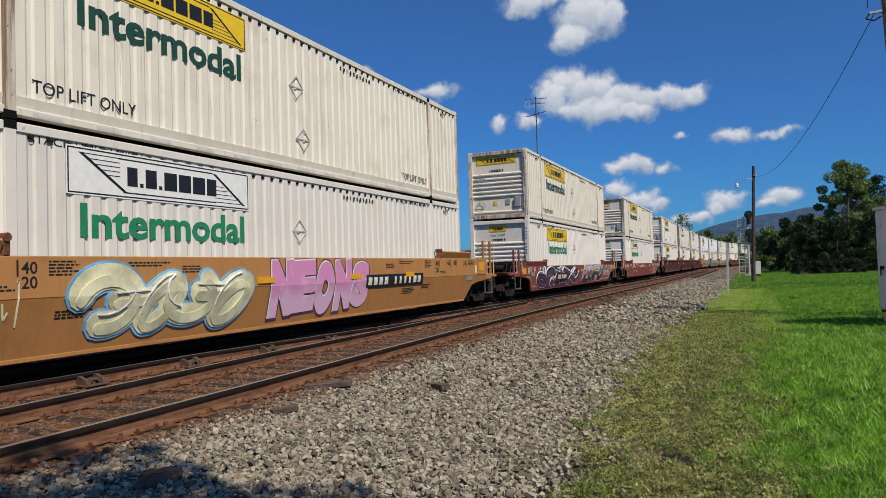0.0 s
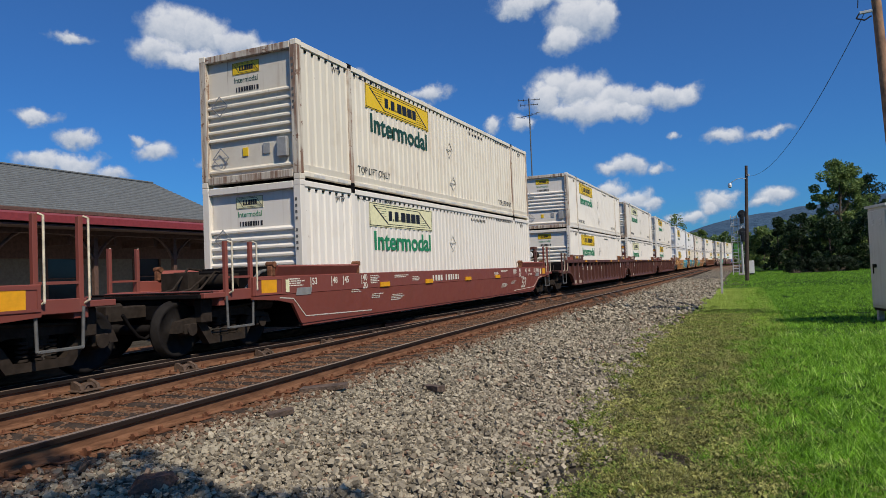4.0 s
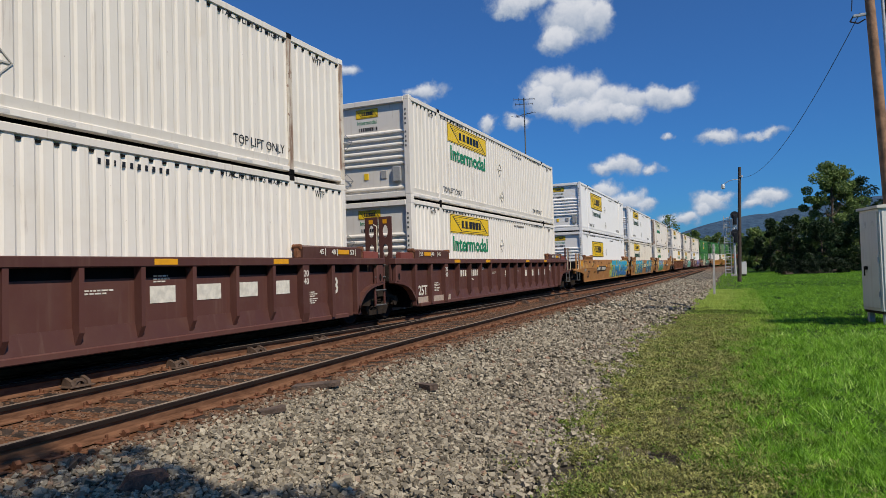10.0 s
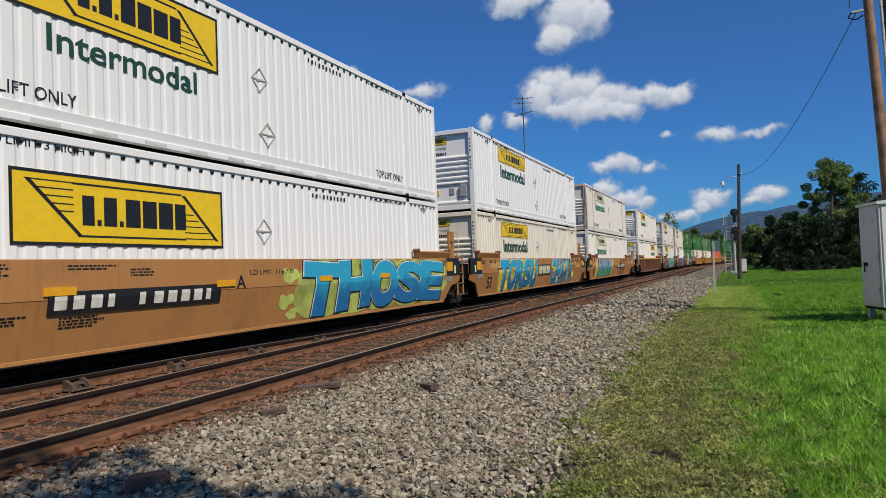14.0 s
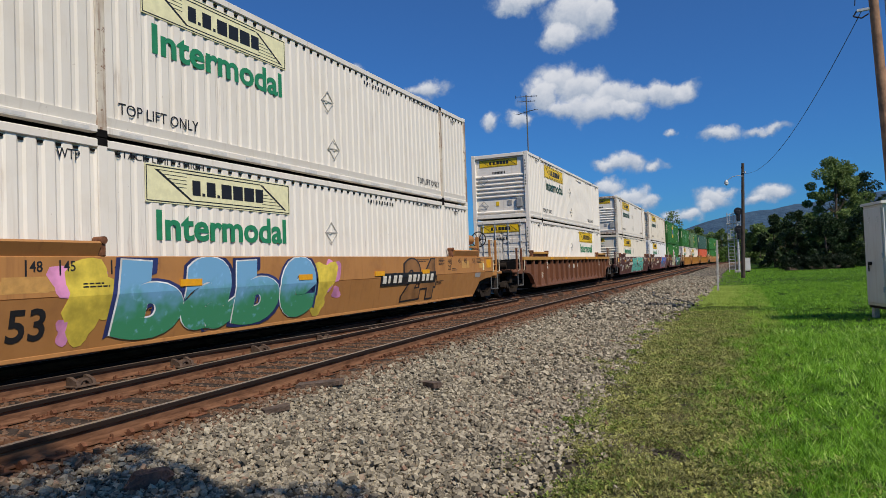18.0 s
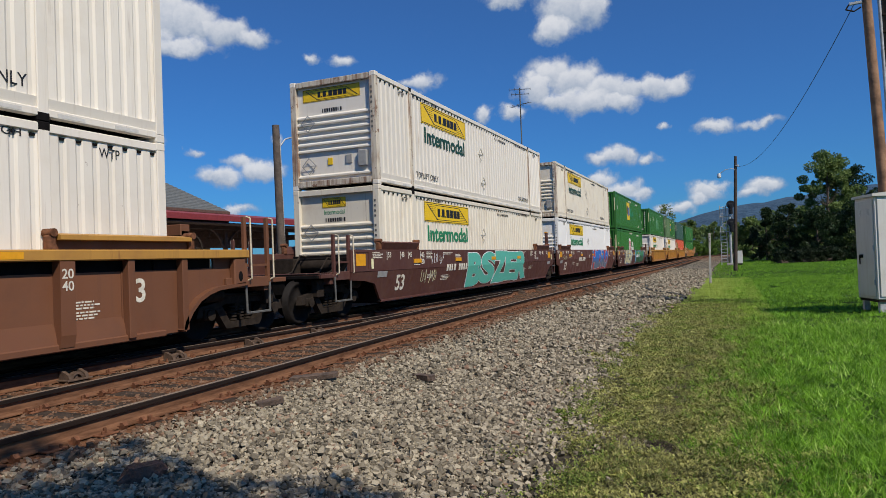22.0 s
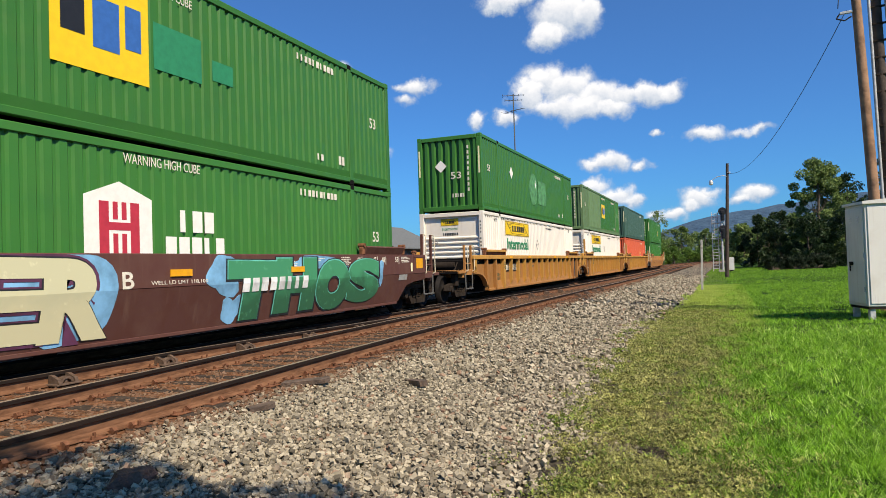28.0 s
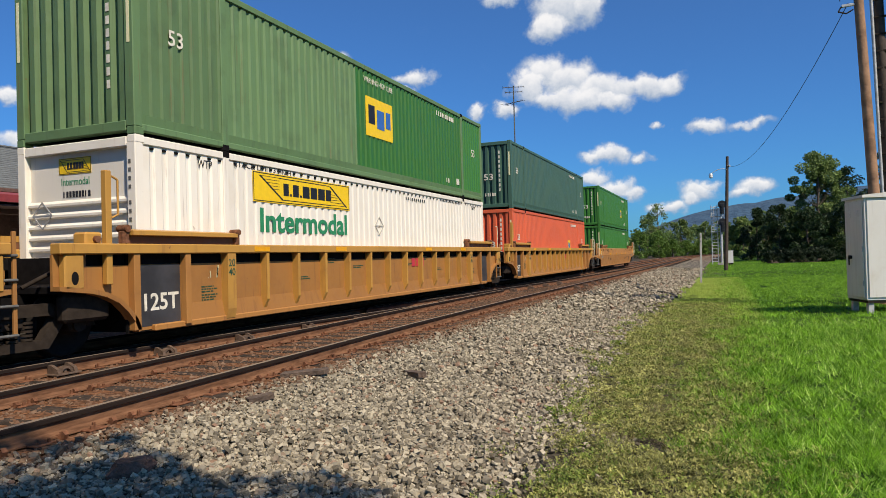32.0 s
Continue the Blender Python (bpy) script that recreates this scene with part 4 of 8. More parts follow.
def clip(poly, z, above):
    out = []
    for i, p in enumerate(poly):
        q = poly[(i + 1) % len(poly)]
        a, b = (p[1] >= z) == above, (q[1] >= z) == above
        if a:
            out.append(p)
        if a != b:
            t = (z - p[1]) / (q[1] - p[1])
            out.append((p[0] + t * (q[0] - p[0]), z))
    return out


def slab(g, poly, x, top):
    """A thin sheet of paint that follows the crease of a car's side."""
    up = clip(poly, SHAPE["crease"], True)
    if len(up) > 2:
        g.prism(up, 0, x, x + top)
    low = clip(poly, SHAPE["crease"], False)
    if len(low) > 2:
        n = len(low)
        area = sum(low[i][0] * low[(i + 1) % n][1] - low[(i + 1) % n][0] * low[i][1] for i in range(n))
        if area < 0:
            low.reverse()
        pts = [(x + e - SLANT * (SHAPE["crease"] - z), y, z) for e in (top, -0.004) for y, z in low]
        g.add(pts, [tuple(range(n))] + [(i, n + i, n + (i + 1) % n, (i + 1) % n) for i in range(n)])


# abstract strokes in a unit square: hooks, loops, waves and wedges; they spell nothing
STROKES = (
    [arc(0.5, 0.5, 0.4, 0.44, 60, 330, 14)],
    [arc(0.45, 0.35, 0.3, 0.3, 200, 20, 8) + [(0.2, 1.0)], [(0.75, 0.05), (0.95, 0.9)]],
    [[(0.0, 0.15), (0.45, 0.55), (0.3, 0.7), (0.95, 1.0)], [(0.1, 0.9), (0.5, 0.2)]],
    [arc(0.5, 0.15, 0.5, 0.7, 20, 160, 10), [(0.2, 0.0), (0.8, 0.25)]],
    [arc(0.3, 0.5, 0.22, 0.45, -70, 250, 12), [(0.55, 0.5), (1.0, 0.75)]],
    [[(0.05, 0.3), (0.35, 0.75), (0.6, 0.3), (0.98, 0.8)], [(0.5, 0.95), (0.85, 0.05)]],
)


def band(g, line, width, x, top, k):
    """A thick rounded stroke along a line of (y, z); pieces lie a hair above one another."""
    for a, b in zip(line, line[1:]):
        d = Vector((b[0] - a[0], b[1] - a[1]))
        if d.length < 1e-4:
            continue
        o = Vector((-d.y, d.x)).normalized() * width / 2
        e = d.normalized() * width * 0.5
        n = 5
        poly = []
        for c, s0 in ((Vector(b), 1), (Vector(a), -1)):
            for q in range(n + 1):
                t = math.pi * q / n
                v = s0 * (-o * math.cos(t)) + s0 * e * math.sin(t)
                poly.append((c.x + v.x, min(SHAPE["top"] - 0.02, max(0.34, c.y + v.y))))
        slab(g, poly, x, top + 0.00015 * k[0])
        k[0] += 1


def blob(cx, cy, w, h, lean, rough, phase, n=26, grow=0.0):
    pts = []
    for i in range(n):
        t = 2 * math.pi * i / n
        c, s = math.cos(t), math.sin(t)
        k = (abs(c) ** 3.0 + abs(s) ** 3.0) ** (-1 / 3.0)
        k *= 1 + rough * (math.sin(2 * t + phase[0]) * 0.5 + math.sin(3 * t + phase[1]) * 0.6 + math.sin(5 * t + phase[2]) * 0.35)
        x, y = k * c * w / 2 + grow * c, k * s * h / 2 + grow * s
        pts.append((cx + x + lean * y, min(SHAPE["top"] - 0.02, max(0.34, cy + y))))
    return pts


def graffiti(car, y0, z0, w, h, n, fill, outline, halo=None, seed=1, lean=0.12, x=1.474, rough=0.16, wild=False, second=None):
    """Sprayed shapes on a car's side, in layers of paint: halo, outline, fill, shade and shine. They spell nothing."""
    r = random.Random(seed)
    lay = {"halo": Geo(), "outline": Geo(), "fill": Geo(), "shade": Geo(), "shine": Geo()}
    step = w / n
    ks = {q: [0] for q in lay}
    last = -1
    for i in range(n):
        ph = [r.uniform(0, 6.28) for _ in range(3)]
        cx, cy = y0 + (i + 0.5) * step, z0 + h / 2 + r.uniform(-0.03, 0.03) * h
        ln = lean + r.uniform(-0.1, 0.1)
        if wild:
            kind = r.choice([q for q in range(len(STROKES)) if q != last])
            last = kind
            turn = r.choice((35, 70, 110, 150, 215)) + r.uniform(-15, 15)
            c, s = math.cos(radians(turn)), math.sin(radians(turn))
            wd = h * r.uniform(0.26, 0.36)
            for line in STROKES[kind]:
                pts = []
                for u, v in line:
                    u, v = u - 0.5, v - 0.5
                    u, v = u * c - v * s, u * s + v * c
                    v = max(-0.5, min(0.5, v))
                    pts.append((cx + u * step * 1.45 + ln * v * h, cy + v * h * 0.72))
                if halo:
                    band(lay["halo"], pts, wd + 0.24, x, 0.003, ks["halo"])
                band(lay["outline"], pts, wd + 0.08, x, 0.018, ks["outline"])
                band(lay["fill"], pts, wd, x, 0.034, ks["fill"])
                if second:
                    band(lay["shade"], [(p[0], p[1] - wd * 0.18) for p in pts], wd * 0.45, x, 0.05, ks["shade"])
                band(lay["shine"], [(p[0] - 0.02, p[1] + wd * 0.36) for p in pts[: max(2, len(pts) // 2)]], 0.018, x, 0.066, ks["shine"])
            continue
        bw, bh = step * r.uniform(1.02, 1.2), h * r.uniform(0.88, 1.0)
        d = 0.0008 * i
        if halo:
            slab(lay["halo"], blob(cx, cy, bw, bh, ln, rough, ph, grow=0.10), x, 0.003 + d)
        slab(lay["outline"], blob(cx, cy, bw, bh, ln, rough, ph, grow=0.03), x, 0.012 + d * 2)
        slab(lay["fill"], blob(cx, cy, bw, bh, ln, rough, ph, grow=-0.015), x, 0.0128 + d * 2)
        if second:
            slab(lay["shade"], blob(cx, cy - bh * 0.26, bw * 0.8, bh * 0.3, ln, rough, ph, grow=-0.03), x, 0.0136 + d * 2)
        for q in range(r.choice((1, 2, 2))):
            ph2 = [r.uniform(0, 6.28) for _ in range(3)]
            slab(lay["outline"], blob(cx + r.uniform(-0.1, 0.1) * bw, cy + (q - 0.45) * bh * 0.42, bw * 0.2, bh * 0.12, ln + r.uniform(-0.5, 0.5), 0.25, ph2, 12), x, 0.0144 + d * 2)
        slab(lay["outline"], [(cx - 0.03 + ln * 0.1, cy - bh * 0.48), (cx + 0.0, cy - bh * 0.48), (cx + 0.05, cy - bh * 0.12), (cx + 0.02, cy - bh * 0.12)], x, 0.0144 + d * 2)
        slab(lay["shine"], blob(cx - bw * 0.2, cy + bh * 0.33, bw * 0.12, bh * 0.08, ln, 0.1, ph, 10), x, 0.0144 + d * 2)
    cols = {"halo": halo, "outline": outline, "fill": fill, "shade": second, "shine": "white"}
    for k, g in lay.items():
        if g.f:
            tagged(part("graffiti_" + k, g, M["g_" + cols[k]], car, f"sprayed {cols[k]} graffiti"), kind="stuff")


def sprayed(top, low):
    """Spray paint that runs from one colour to another up the side, cloudy between them."""
    key = "s_" + top + "_" + low
    if key not in M:
        m, n, b = material("spray_" + top + "_" + low)
        tex = n.node("ShaderNodeTexCoord").outputs["Object"]
        sep = n.node("ShaderNodeSeparateXYZ")
        n.join(tex, sep.inputs[0])
        lift = n.math("ADD", sep.outputs[2], n.math("MULTIPLY", n.math("SUBTRACT", n.noise(tex, 2.2, 3.0), 0.5), 1.1))
        col = n.mix(n.ramp(lift, 0.70, 1.20), GRAF[low], GRAF[top])
        col = n.mix(n.ramp(n.noise(tex, 7.0, 3.0), 0.60, 0.75, 0, 0.35), col, tuple(min(1, 1.5 * c + 0.06) for c in GRAF[top]))
        n.join(col, b.inputs["Base Color"])
        b.inputs["Roughness"].default_value, b.inputs["Specular IOR Level"].default_value = 0.5, 0.3
        M[key] = m
    return M[key]


def letters(car, text, y0, z0, w, h, fill, outline, halo=None, edge=None, fat=0.10, rim=0.05, seed=1, lean=0.06, x=1.474, bounce=0.03):
    """Fat sprayed letters on a car's side, in layers of paint that follow its crease."""
    r = random.Random(seed)
    widths = [0.5 if c in "I1" else 1.0 for c in text]
    unit = w / sum(widths)
    if halo:
        g, y = Geo(), y0
        for k, c in enumerate(text):
            cw = widths[k] * unit
            slab(g, blob(y + cw / 2, z0 + h / 2, cw * 1.12 + 0.16, h + 0.14, lean, 0.07, [r.uniform(0, 6.28) for _ in range(3)], 30), x, 0.001 + 0.0003 * k)
            y += cw
        tagged(part("graffiti_halo", g, M["g_" + halo], car, f"sprayed {halo} graffiti"), kind="stuff")
    layers = [("outline", outline, fat + rim, 0.004), ("edge", edge, fat + 0.014, 0.008), ("fill", fill, fat, 0.0105)]
    shape = [(r.uniform(-bounce, bounce), r.uniform(-4, 4), r.uniform(0.94, 1.04)) for _ in text]
    for name, colour, grow, depth in layers:
        if not colour:
            continue
        verts, faces, y = [], [], y0
        for k, c in enumerate(text):
            cw = widths[k] * unit
            lift, tilt, big = shape[k]
            meshes = []
            for off in (0.0, 1.0):
                cu = bpy.data.curves.new("letter", "FONT")
                cu.body, cu.size, cu.resolution_u = c, 1.0, 5
                if off:
                    cu.offset = grow / scale_up
                ob = bpy.data.objects.new("letter", cu)
                scene.collection.objects.link(ob)
                me = bpy.data.meshes.new_from_object(ob)
                bpy.data.objects.remove(ob)
                meshes.append(me)
                if not off:
                    co = np.array([p.co[:2] for p in me.vertices])
                    lo_, hi_ = co.min(0), co.max(0)
                    ctr = (lo_ + hi_) / 2
                    room = max(0.2 * cw, cw - 2 * fat), h - 2 * fat
                    sx, sy = room[0] / (hi_ - lo_)[0] * big, room[1] / (hi_ - lo_)[1]
                    scale_up = (sx * sy) ** 0.5
            bm = bmesh.new()
            bm.from_mesh(meshes[1])
            for me in meshes:
                bpy.data.meshes.remove(me)
            ca, sa = math.cos(radians(tilt)), math.sin(radians(tilt))
            shift = -0.012 if name == "edge" else 0.0
            for p in bm.verts:
                u, q = (p.co.x - ctr[0]) * sx, (p.co.y - ctr[1]) * sy
                u, q = u * ca - q * sa + lean * q, u * sa + q * ca
                p.co = (y + cw / 2 + u + shift, min(SHAPE["top"] - 0.015, max(0.345, z0 + h / 2 + lift * h + q - shift)), 0)
            bmesh.ops.bisect_plane(bm, geom=bm.verts[:] + bm.edges[:] + bm.faces[:], plane_co=(0, SHAPE["crease"], 0), plane_no=(0, 1, 0))
            bm.verts.ensure_lookup_table()
            bm.verts.index_update()
            n0 = len(verts)
            for p in bm.verts:
                verts.append((x + 0.002 + depth + 0.0004 * k - SLANT * max(0.0, SHAPE["crease"] - p.co.y), p.co.x, p.co.y))
            faces += [tuple(n0 + q.index for q in f.verts) for f in bm.faces]
            bm.free()
            y += cw
        mat = sprayed(*colour) if isinstance(colour, tuple) else M["g_" + colour]
        say = colour[0] if isinstance(colour, tuple) else colour
        tagged(part("graffiti_" + name, Geo().add(verts, faces), mat, car, f"sprayed {say} graffiti"), kind="stuff")


def splash(car, spots, colour, seed, x=1.474, depth=0.001):
    """Loose patches of spray round a piece: (y, z, width, height)."""
    r, g = random.Random(seed), Geo()
    for k, (a, b, w, h) in enumerate(spots):
        slab(g, blob(a, b, w, h, 0.1, 0.3, [r.uniform(0, 6.28) for _ in range(3)], 22), x, depth + 0.0003 * k)
    tagged(part("graffiti_splash", g, M["g_" + colour], car, f"sprayed {colour} patches"), kind="stuff")


def scrawl(car, y0, z0, w, h, colour, seed, x=1.475):
    """Thin sprayed strokes, no letters."""
    r = random.Random(seed)
    g = Geo()
    y = y0
    while y < y0 + w:
        p = [(y + r.uniform(0, 0.12), z0 + r.uniform(0, h)) for _ in range(4)]
        for a, b in zip(p, p[1:]):
            d = Vector((b[0] - a[0], b[1] - a[1]))
            if d.length < 0.03:
                continue
            o = Vector((-d.y, d.x)).normalized() * 0.011
            slab(g, [(a[0] - o.x, a[1] - o.y), (b[0] - o.x, b[1] - o.y), (b[0] + o.x, b[1] + o.y), (a[0] + o.x, a[1] + o.y)], x, 0.003)
        y += 0.14
    part("graffiti_scrawl", g, M["g_" + colour], car, "thin sprayed scrawl")


def wheelset():
    """Two wheels on their axle, one turned piece; the plates are waved, as cast."""
    half = [(0.0, 0.085, 0), (0.60, 0.085, 0), (0.66, 0.14, 0), (0.69, 0.14, 0), (0.705, 0.37, 0.012), (0.69, 0.41, 0), (0.69, 0.485, 0), (0.72, 0.485, 0), (0.73, 0.457, 0), (0.83, 0.452, 0), (0.832, 0.40, 0), (0.80, 0.37, 0.018), (0.79, 0.17, 0.012), (0.86, 0.14, 0), (0.99, 0.12, 0), (0.99, 0.0, 0)]
    line = [(-x, rad, -wave) for x, rad, wave in reversed(half)] + half[1:]
    n, v, f = 28, [], []
    for x, rad, wave in line:
        v += [(x + wave * math.cos(4 * t), rad * math.cos(t), rad * math.sin(t)) for t in (2 * math.pi * i / n for i in range(n))]
    for k in range(len(line) - 1):
        f += [(k * n + i, (k + 1) * n + i, (k + 1) * n + (i + 1) % n, k * n + (i + 1) % n) for i in range(n)]
    return Geo().add(v, f, True)


def side_frame(s):
    """A cast truck side frame with its window, spring nest and bearing jaws."""
    x0, x1 = sorted((s * 0.93, s * 1.08))
    g = Geo()
    g.prism([(-1.2, 0.42), (-1.12, 0.60), (-0.72, 0.66), (-0.5, 0.78), (0.5, 0.78), (0.72, 0.66), (1.12, 0.60), (1.2, 0.42), (1.06, 0.42), (0.98, 0.52), (0.72, 0.54), (0.45, 0.62), (-0.45, 0.62), (-0.72, 0.54), (-0.98, 0.52), (-1.06, 0.42)], 0, x0, x1)
    g.prism([(-0.72, 0.54), (-0.55, 0.58), (-0.36, 0.30), (0.36, 0.30), (0.55, 0.58), (0.72, 0.54), (0.46, 0.18), (-0.46, 0.18)], 0, x0, x1)
    for y in (-0.89, 0.89):
        g.box(x0 - 0.01, y - 0.14, 0.38, x1 + 0.03, y + 0.14, 0.56, 0.02)
        g.cyl((s * 0.98, y, 0.457), (s * 1.14, y, 0.457), 0.10, 12)
    for y in (-0.2, 0, 0.2):
        for k in range(5):
            g.cyl((s * 1.0, y, 0.31 + k * 0.055), (s * 1.0, y, 0.34 + k * 0.055), 0.075, 8)
    return g


WHEELS = []


def truck(car, unit, y):
    t = part("truck", kept("bolster", lambda: Geo().box(-1.02, -0.18, 0.46, 1.02, 0.18, 0.68, 0.03).cyl((0, 0, 0.6), (0, 0, 0.86), 0.32, 14).mesh("truck", M["iron"])), None, car, m=pose(0, y, 0))
    for s in (-1, 1):
        part("side_frame", kept(("sf", s), lambda: side_frame(s).mesh("side_frame", M["iron"])), None, t)
    for a in (-0.89, 0.89):
        w = part("wheelset", kept("wheelset", lambda: wheelset().mesh("wheelset", M["tyre"])), None, t, m=pose(0, a, 0.457))
        WHEELS.append((w, a, unit, y))


def on_side(y, z, x=1.474):
    """A pose on a smooth car's side sheet, above or below its crease."""
    if z >= SHAPE["crease"]:
        return side_m(x, y, z)
    return side_m(x - SLANT * (SHAPE["crease"] - z), y, z) @ pose(0, 0, 0, math.degrees(math.atan(SLANT)))


def small_text(lines, w, seed, pitch=0.042):
    """Rows of plain bars for lettering too small to read."""
    r = random.Random(seed)
    g = Geo()
    for k in range(lines):
        y, end = 0.0, w * r.uniform(0.6, 1.0)
        while y < end:
            ww = r.uniform(0.03, 0.11)
            g.box(y, -k * pitch, 0, min(y + ww, end), -k * pitch + 0.022, 0.002)
            y += ww + 0.018
    return g


def stand_plate(w, h, rx=0.085, rz=0.17):
    """An upright plate with two oval holes, in the y-z plane."""
    v, f, t = [], [], 0.025
    for z0, z1, c in ((0.0, h * 0.5, h * 0.30), (h * 0.5, h, h * 0.70)):
        angles = sorted([2 * math.pi * k / 16 for k in range(16)] + [math.atan2(b - c, a) % (2 * math.pi) for a in (-w / 2, w / 2) for b in (z0, z1)])
        ring = []
        for a in angles:
            ca, sa = math.cos(a), math.sin(a)
            reach = min((w / 2) / max(1e-6, abs(ca)), ((z1 - c) if sa > 0 else (c - z0)) / max(1e-6, abs(sa)))
            ring.append(((rx * ca, c + rz * sa), (reach * ca, c + reach * sa)))
        n, base = len(ring), len(v)
        for x in (-t, t):
            for inner, outer in ring:
                v += [(x, *inner), (x, *outer)]
        for k in range(n):
            a, b = base + 2 * k, base + 2 * ((k + 1) % n)
            f += [(a, b, b + 1, a + 1), (a + 2 * n, a + 2 * n + 1, b + 2 * n + 1, b + 2 * n), (a, a + 2 * n, b + 2 * n, b), (a + 1, b + 1, b + 2 * n + 1, a + 2 * n + 1)]
    return Geo().add(v, f)


def end_gear(car, paint, s, y_end, kind, brake, unit):
    """The parts at one end. s is -1 at the -y end, +1 at the +y end; y_end is where the container ends."""
    mt = M[paint]
    r = random.Random(unit * 2 + (s > 0))

    def Y(d):
        return y_end + s * d

    def bx(g, x0, d0, z0, x1, d1, z1, c=0.01):
        a, b = sorted((Y(d0), Y(d1)))
        return g.box(x0, a, z0, x1, b, z1, c)

    if kind == "c":
        part("end_deck", bx(bx(Geo(), -1.34, 0.15, 0.96, 1.34, 2.95, 1.03), -0.45, 1.6, 0.62, 0.45, 2.9, 0.96), M["dark"], car, "dark steel end deck")
        part("end_beam", bx(Geo(), -1.36, 2.28, 0.82, 1.36, 2.5, 1.08), mt, car)
        for side in (1, -1):
            x0, x1 = sorted((side * 1.30, side * 1.41))
            part("apron", bx(bx(Geo(), x0, 1.2, 0.90, x1, 2.4, 1.09), x0, 2.4, 0.96, x1, 2.9, 1.05), mt, car)
        part("tread", bx(bx(Geo(), -1.3, 1.66, 1.04, 1.3, 2.04, 1.07), -1.3, 2.56, 1.04, 1.3, 2.82, 1.07), M["dark"], car, "dark steel walkway grating")
        g = bx(Geo(), -0.13, 2.9, 0.66, 0.13, 3.45, 0.88, 0.02)
        bx(g, -0.20, 3.35, 0.60, 0.14, 3.68, 0.94, 0.05)
        part("coupler", g, M["iron"], car)
        g = Geo()
        for k in range(7):
            t = k / 6
            g.cyl((0.32 + 0.05 * t, Y(2.7 + 0.9 * t), 0.75 - 0.42 * math.sin(math.pi * t)), (0.32 + 0.05 * (t + 1 / 6), Y(2.7 + 0.9 * min(1, t + 1 / 6)), 0.75 - 0.42 * math.sin(math.pi * min(1, t + 1 / 6))), 0.03, 6)
        part("air_hose", g, M["dark"], car)
        top = 2.18 if s > 0 else 1.92
        for side in (1, -1):
            x = side * 1.38
            for d in (1.72, 2.36):
                part("ladder_post", Geo().box(x - 0.035, Y(d) - 0.035, 0.98, x + 0.035, Y(d) + 0.035, top, 0.006), mt, car)
                g = Geo()
                g.tube([(x + side * 0.02, Y(d) + 0.05, 1.02), (x + side * 0.10, Y(d) + 0.06, 1.06), (x + side * 0.10, Y(d) + 0.06, top - 0.03), (x + side * 0.02, Y(d) + 0.05, top)], 0.017, 6)
                part("grab_iron", g, M["pale"], car, "pale painted grab iron")
            part("cross_tie", Geo().box(x - 0.02, min(Y(1.72), Y(2.36)), 1.28, x + 0.02, max(Y(1.72), Y(2.36)), 1.32), mt, car)
            xo = x + side * 0.03
            part("stirrup_step", Geo().tube([(xo, Y(1.70), 0.98), (xo, Y(1.72), 0.44), (xo, Y(2.36), 0.44), (xo, Y(2.38), 0.98)], 0.024, 6).box(xo - 0.05, min(Y(1.74), Y(2.34)), 0.43, xo + 0.05, max(Y(1.74), Y(2.34)), 0.455), M["step"], car, "grey steel stirrup step")
            # brake rigging under the deck
            g = Geo().cyl((side * 1.1, Y(0.9), 0.80), (side * 1.1, Y(1.35), 0.80), 0.13, 12).cyl((side * 1.1, Y(1.35), 0.80), (side * 1.1, Y(2.5), 0.74), 0.025, 6)
            g.box(side * 1.12 - 0.09, min(Y(2.5), Y(2.75)), 0.55, side * 1.12 + 0.09, max(Y(2.5), Y(2.75)), 0.95, 0.02)
            part("brake_rigging", g, M["iron"], car)
        part("bulkhead", bx(Geo(), -1.2, 0.16, 1.02, 1.2, 0.24, 1.5), M["dark"], car)
        for k in range(3):
            x0 = r.uniform(-0.8, 0.9)
            d0 = r.uniform(0.5, 1.0)
            g = Geo().tube([(x0, Y(d0), 1.03), (x0 + 0.05, Y(d0 + 0.1), 1.3 + 0.08 * k), (x0 + 0.2, Y(d0 + 0.6), 1.34 + 0.08 * k), (x0 + 0.3, Y(d0 + 1.1), 1.1), (x0 + 0.3, Y(d0 + 1.5), 1.03)], 0.022, 6)
            part("air_pipe", g, M["iron"], car)
        part("bulkhead_box", bx(Geo(), -1.22, 0.26, 1.03, 1.22, 1.0, 1.44, 0.03), M["dark"], car)
        if unit == 3 and s < 0:
            for x in (-1.15, -0.25):
                part("brake_stand", stand_plate(0.42, 1.22), mt, car, m=pose(x, Y(1.25), 1.03))
            part("stand_cap", bx(Geo(), -1.2, 0.98, 2.2, -0.2, 1.5, 2.32), mt, car)
            for x, z in ((-0.93, 1.92), (-0.47, 1.92), (-0.93, 1.5)):
                tk = part("air_reservoir", Geo().cyl((x, Y(0.4), z), (x, Y(1.42), z), 0.19, 16), M["iron"], car)
                part("tank_end", Geo().cyl((x, Y(1.42), z), (x, Y(1.46), z), 0.165, 16, 0.14), M["sign_white"], tk, "pale round tank end")
            part("valve_box", bx(Geo(), -0.1, 1.02, 1.03, 0.5, 1.5, 1.5), M["iron"], car)
        elif brake:
            g = bx(Geo(), 0.35, 1.0, 1.02, 0.62, 1.18, 1.95)
            bx(g, -0.75, 1.0, 1.02, -0.48, 1.18, 1.95)
            bx(g, -0.75, 0.98, 1.86, 0.62, 1.2, 2.06)
            part("brake_stand", g, mt, car)
            g = Geo()
            c = Vector((0.9, Y(1.95), 2.22)) if unit == 8 else Vector((0.49, Y(1.34), 1.62))
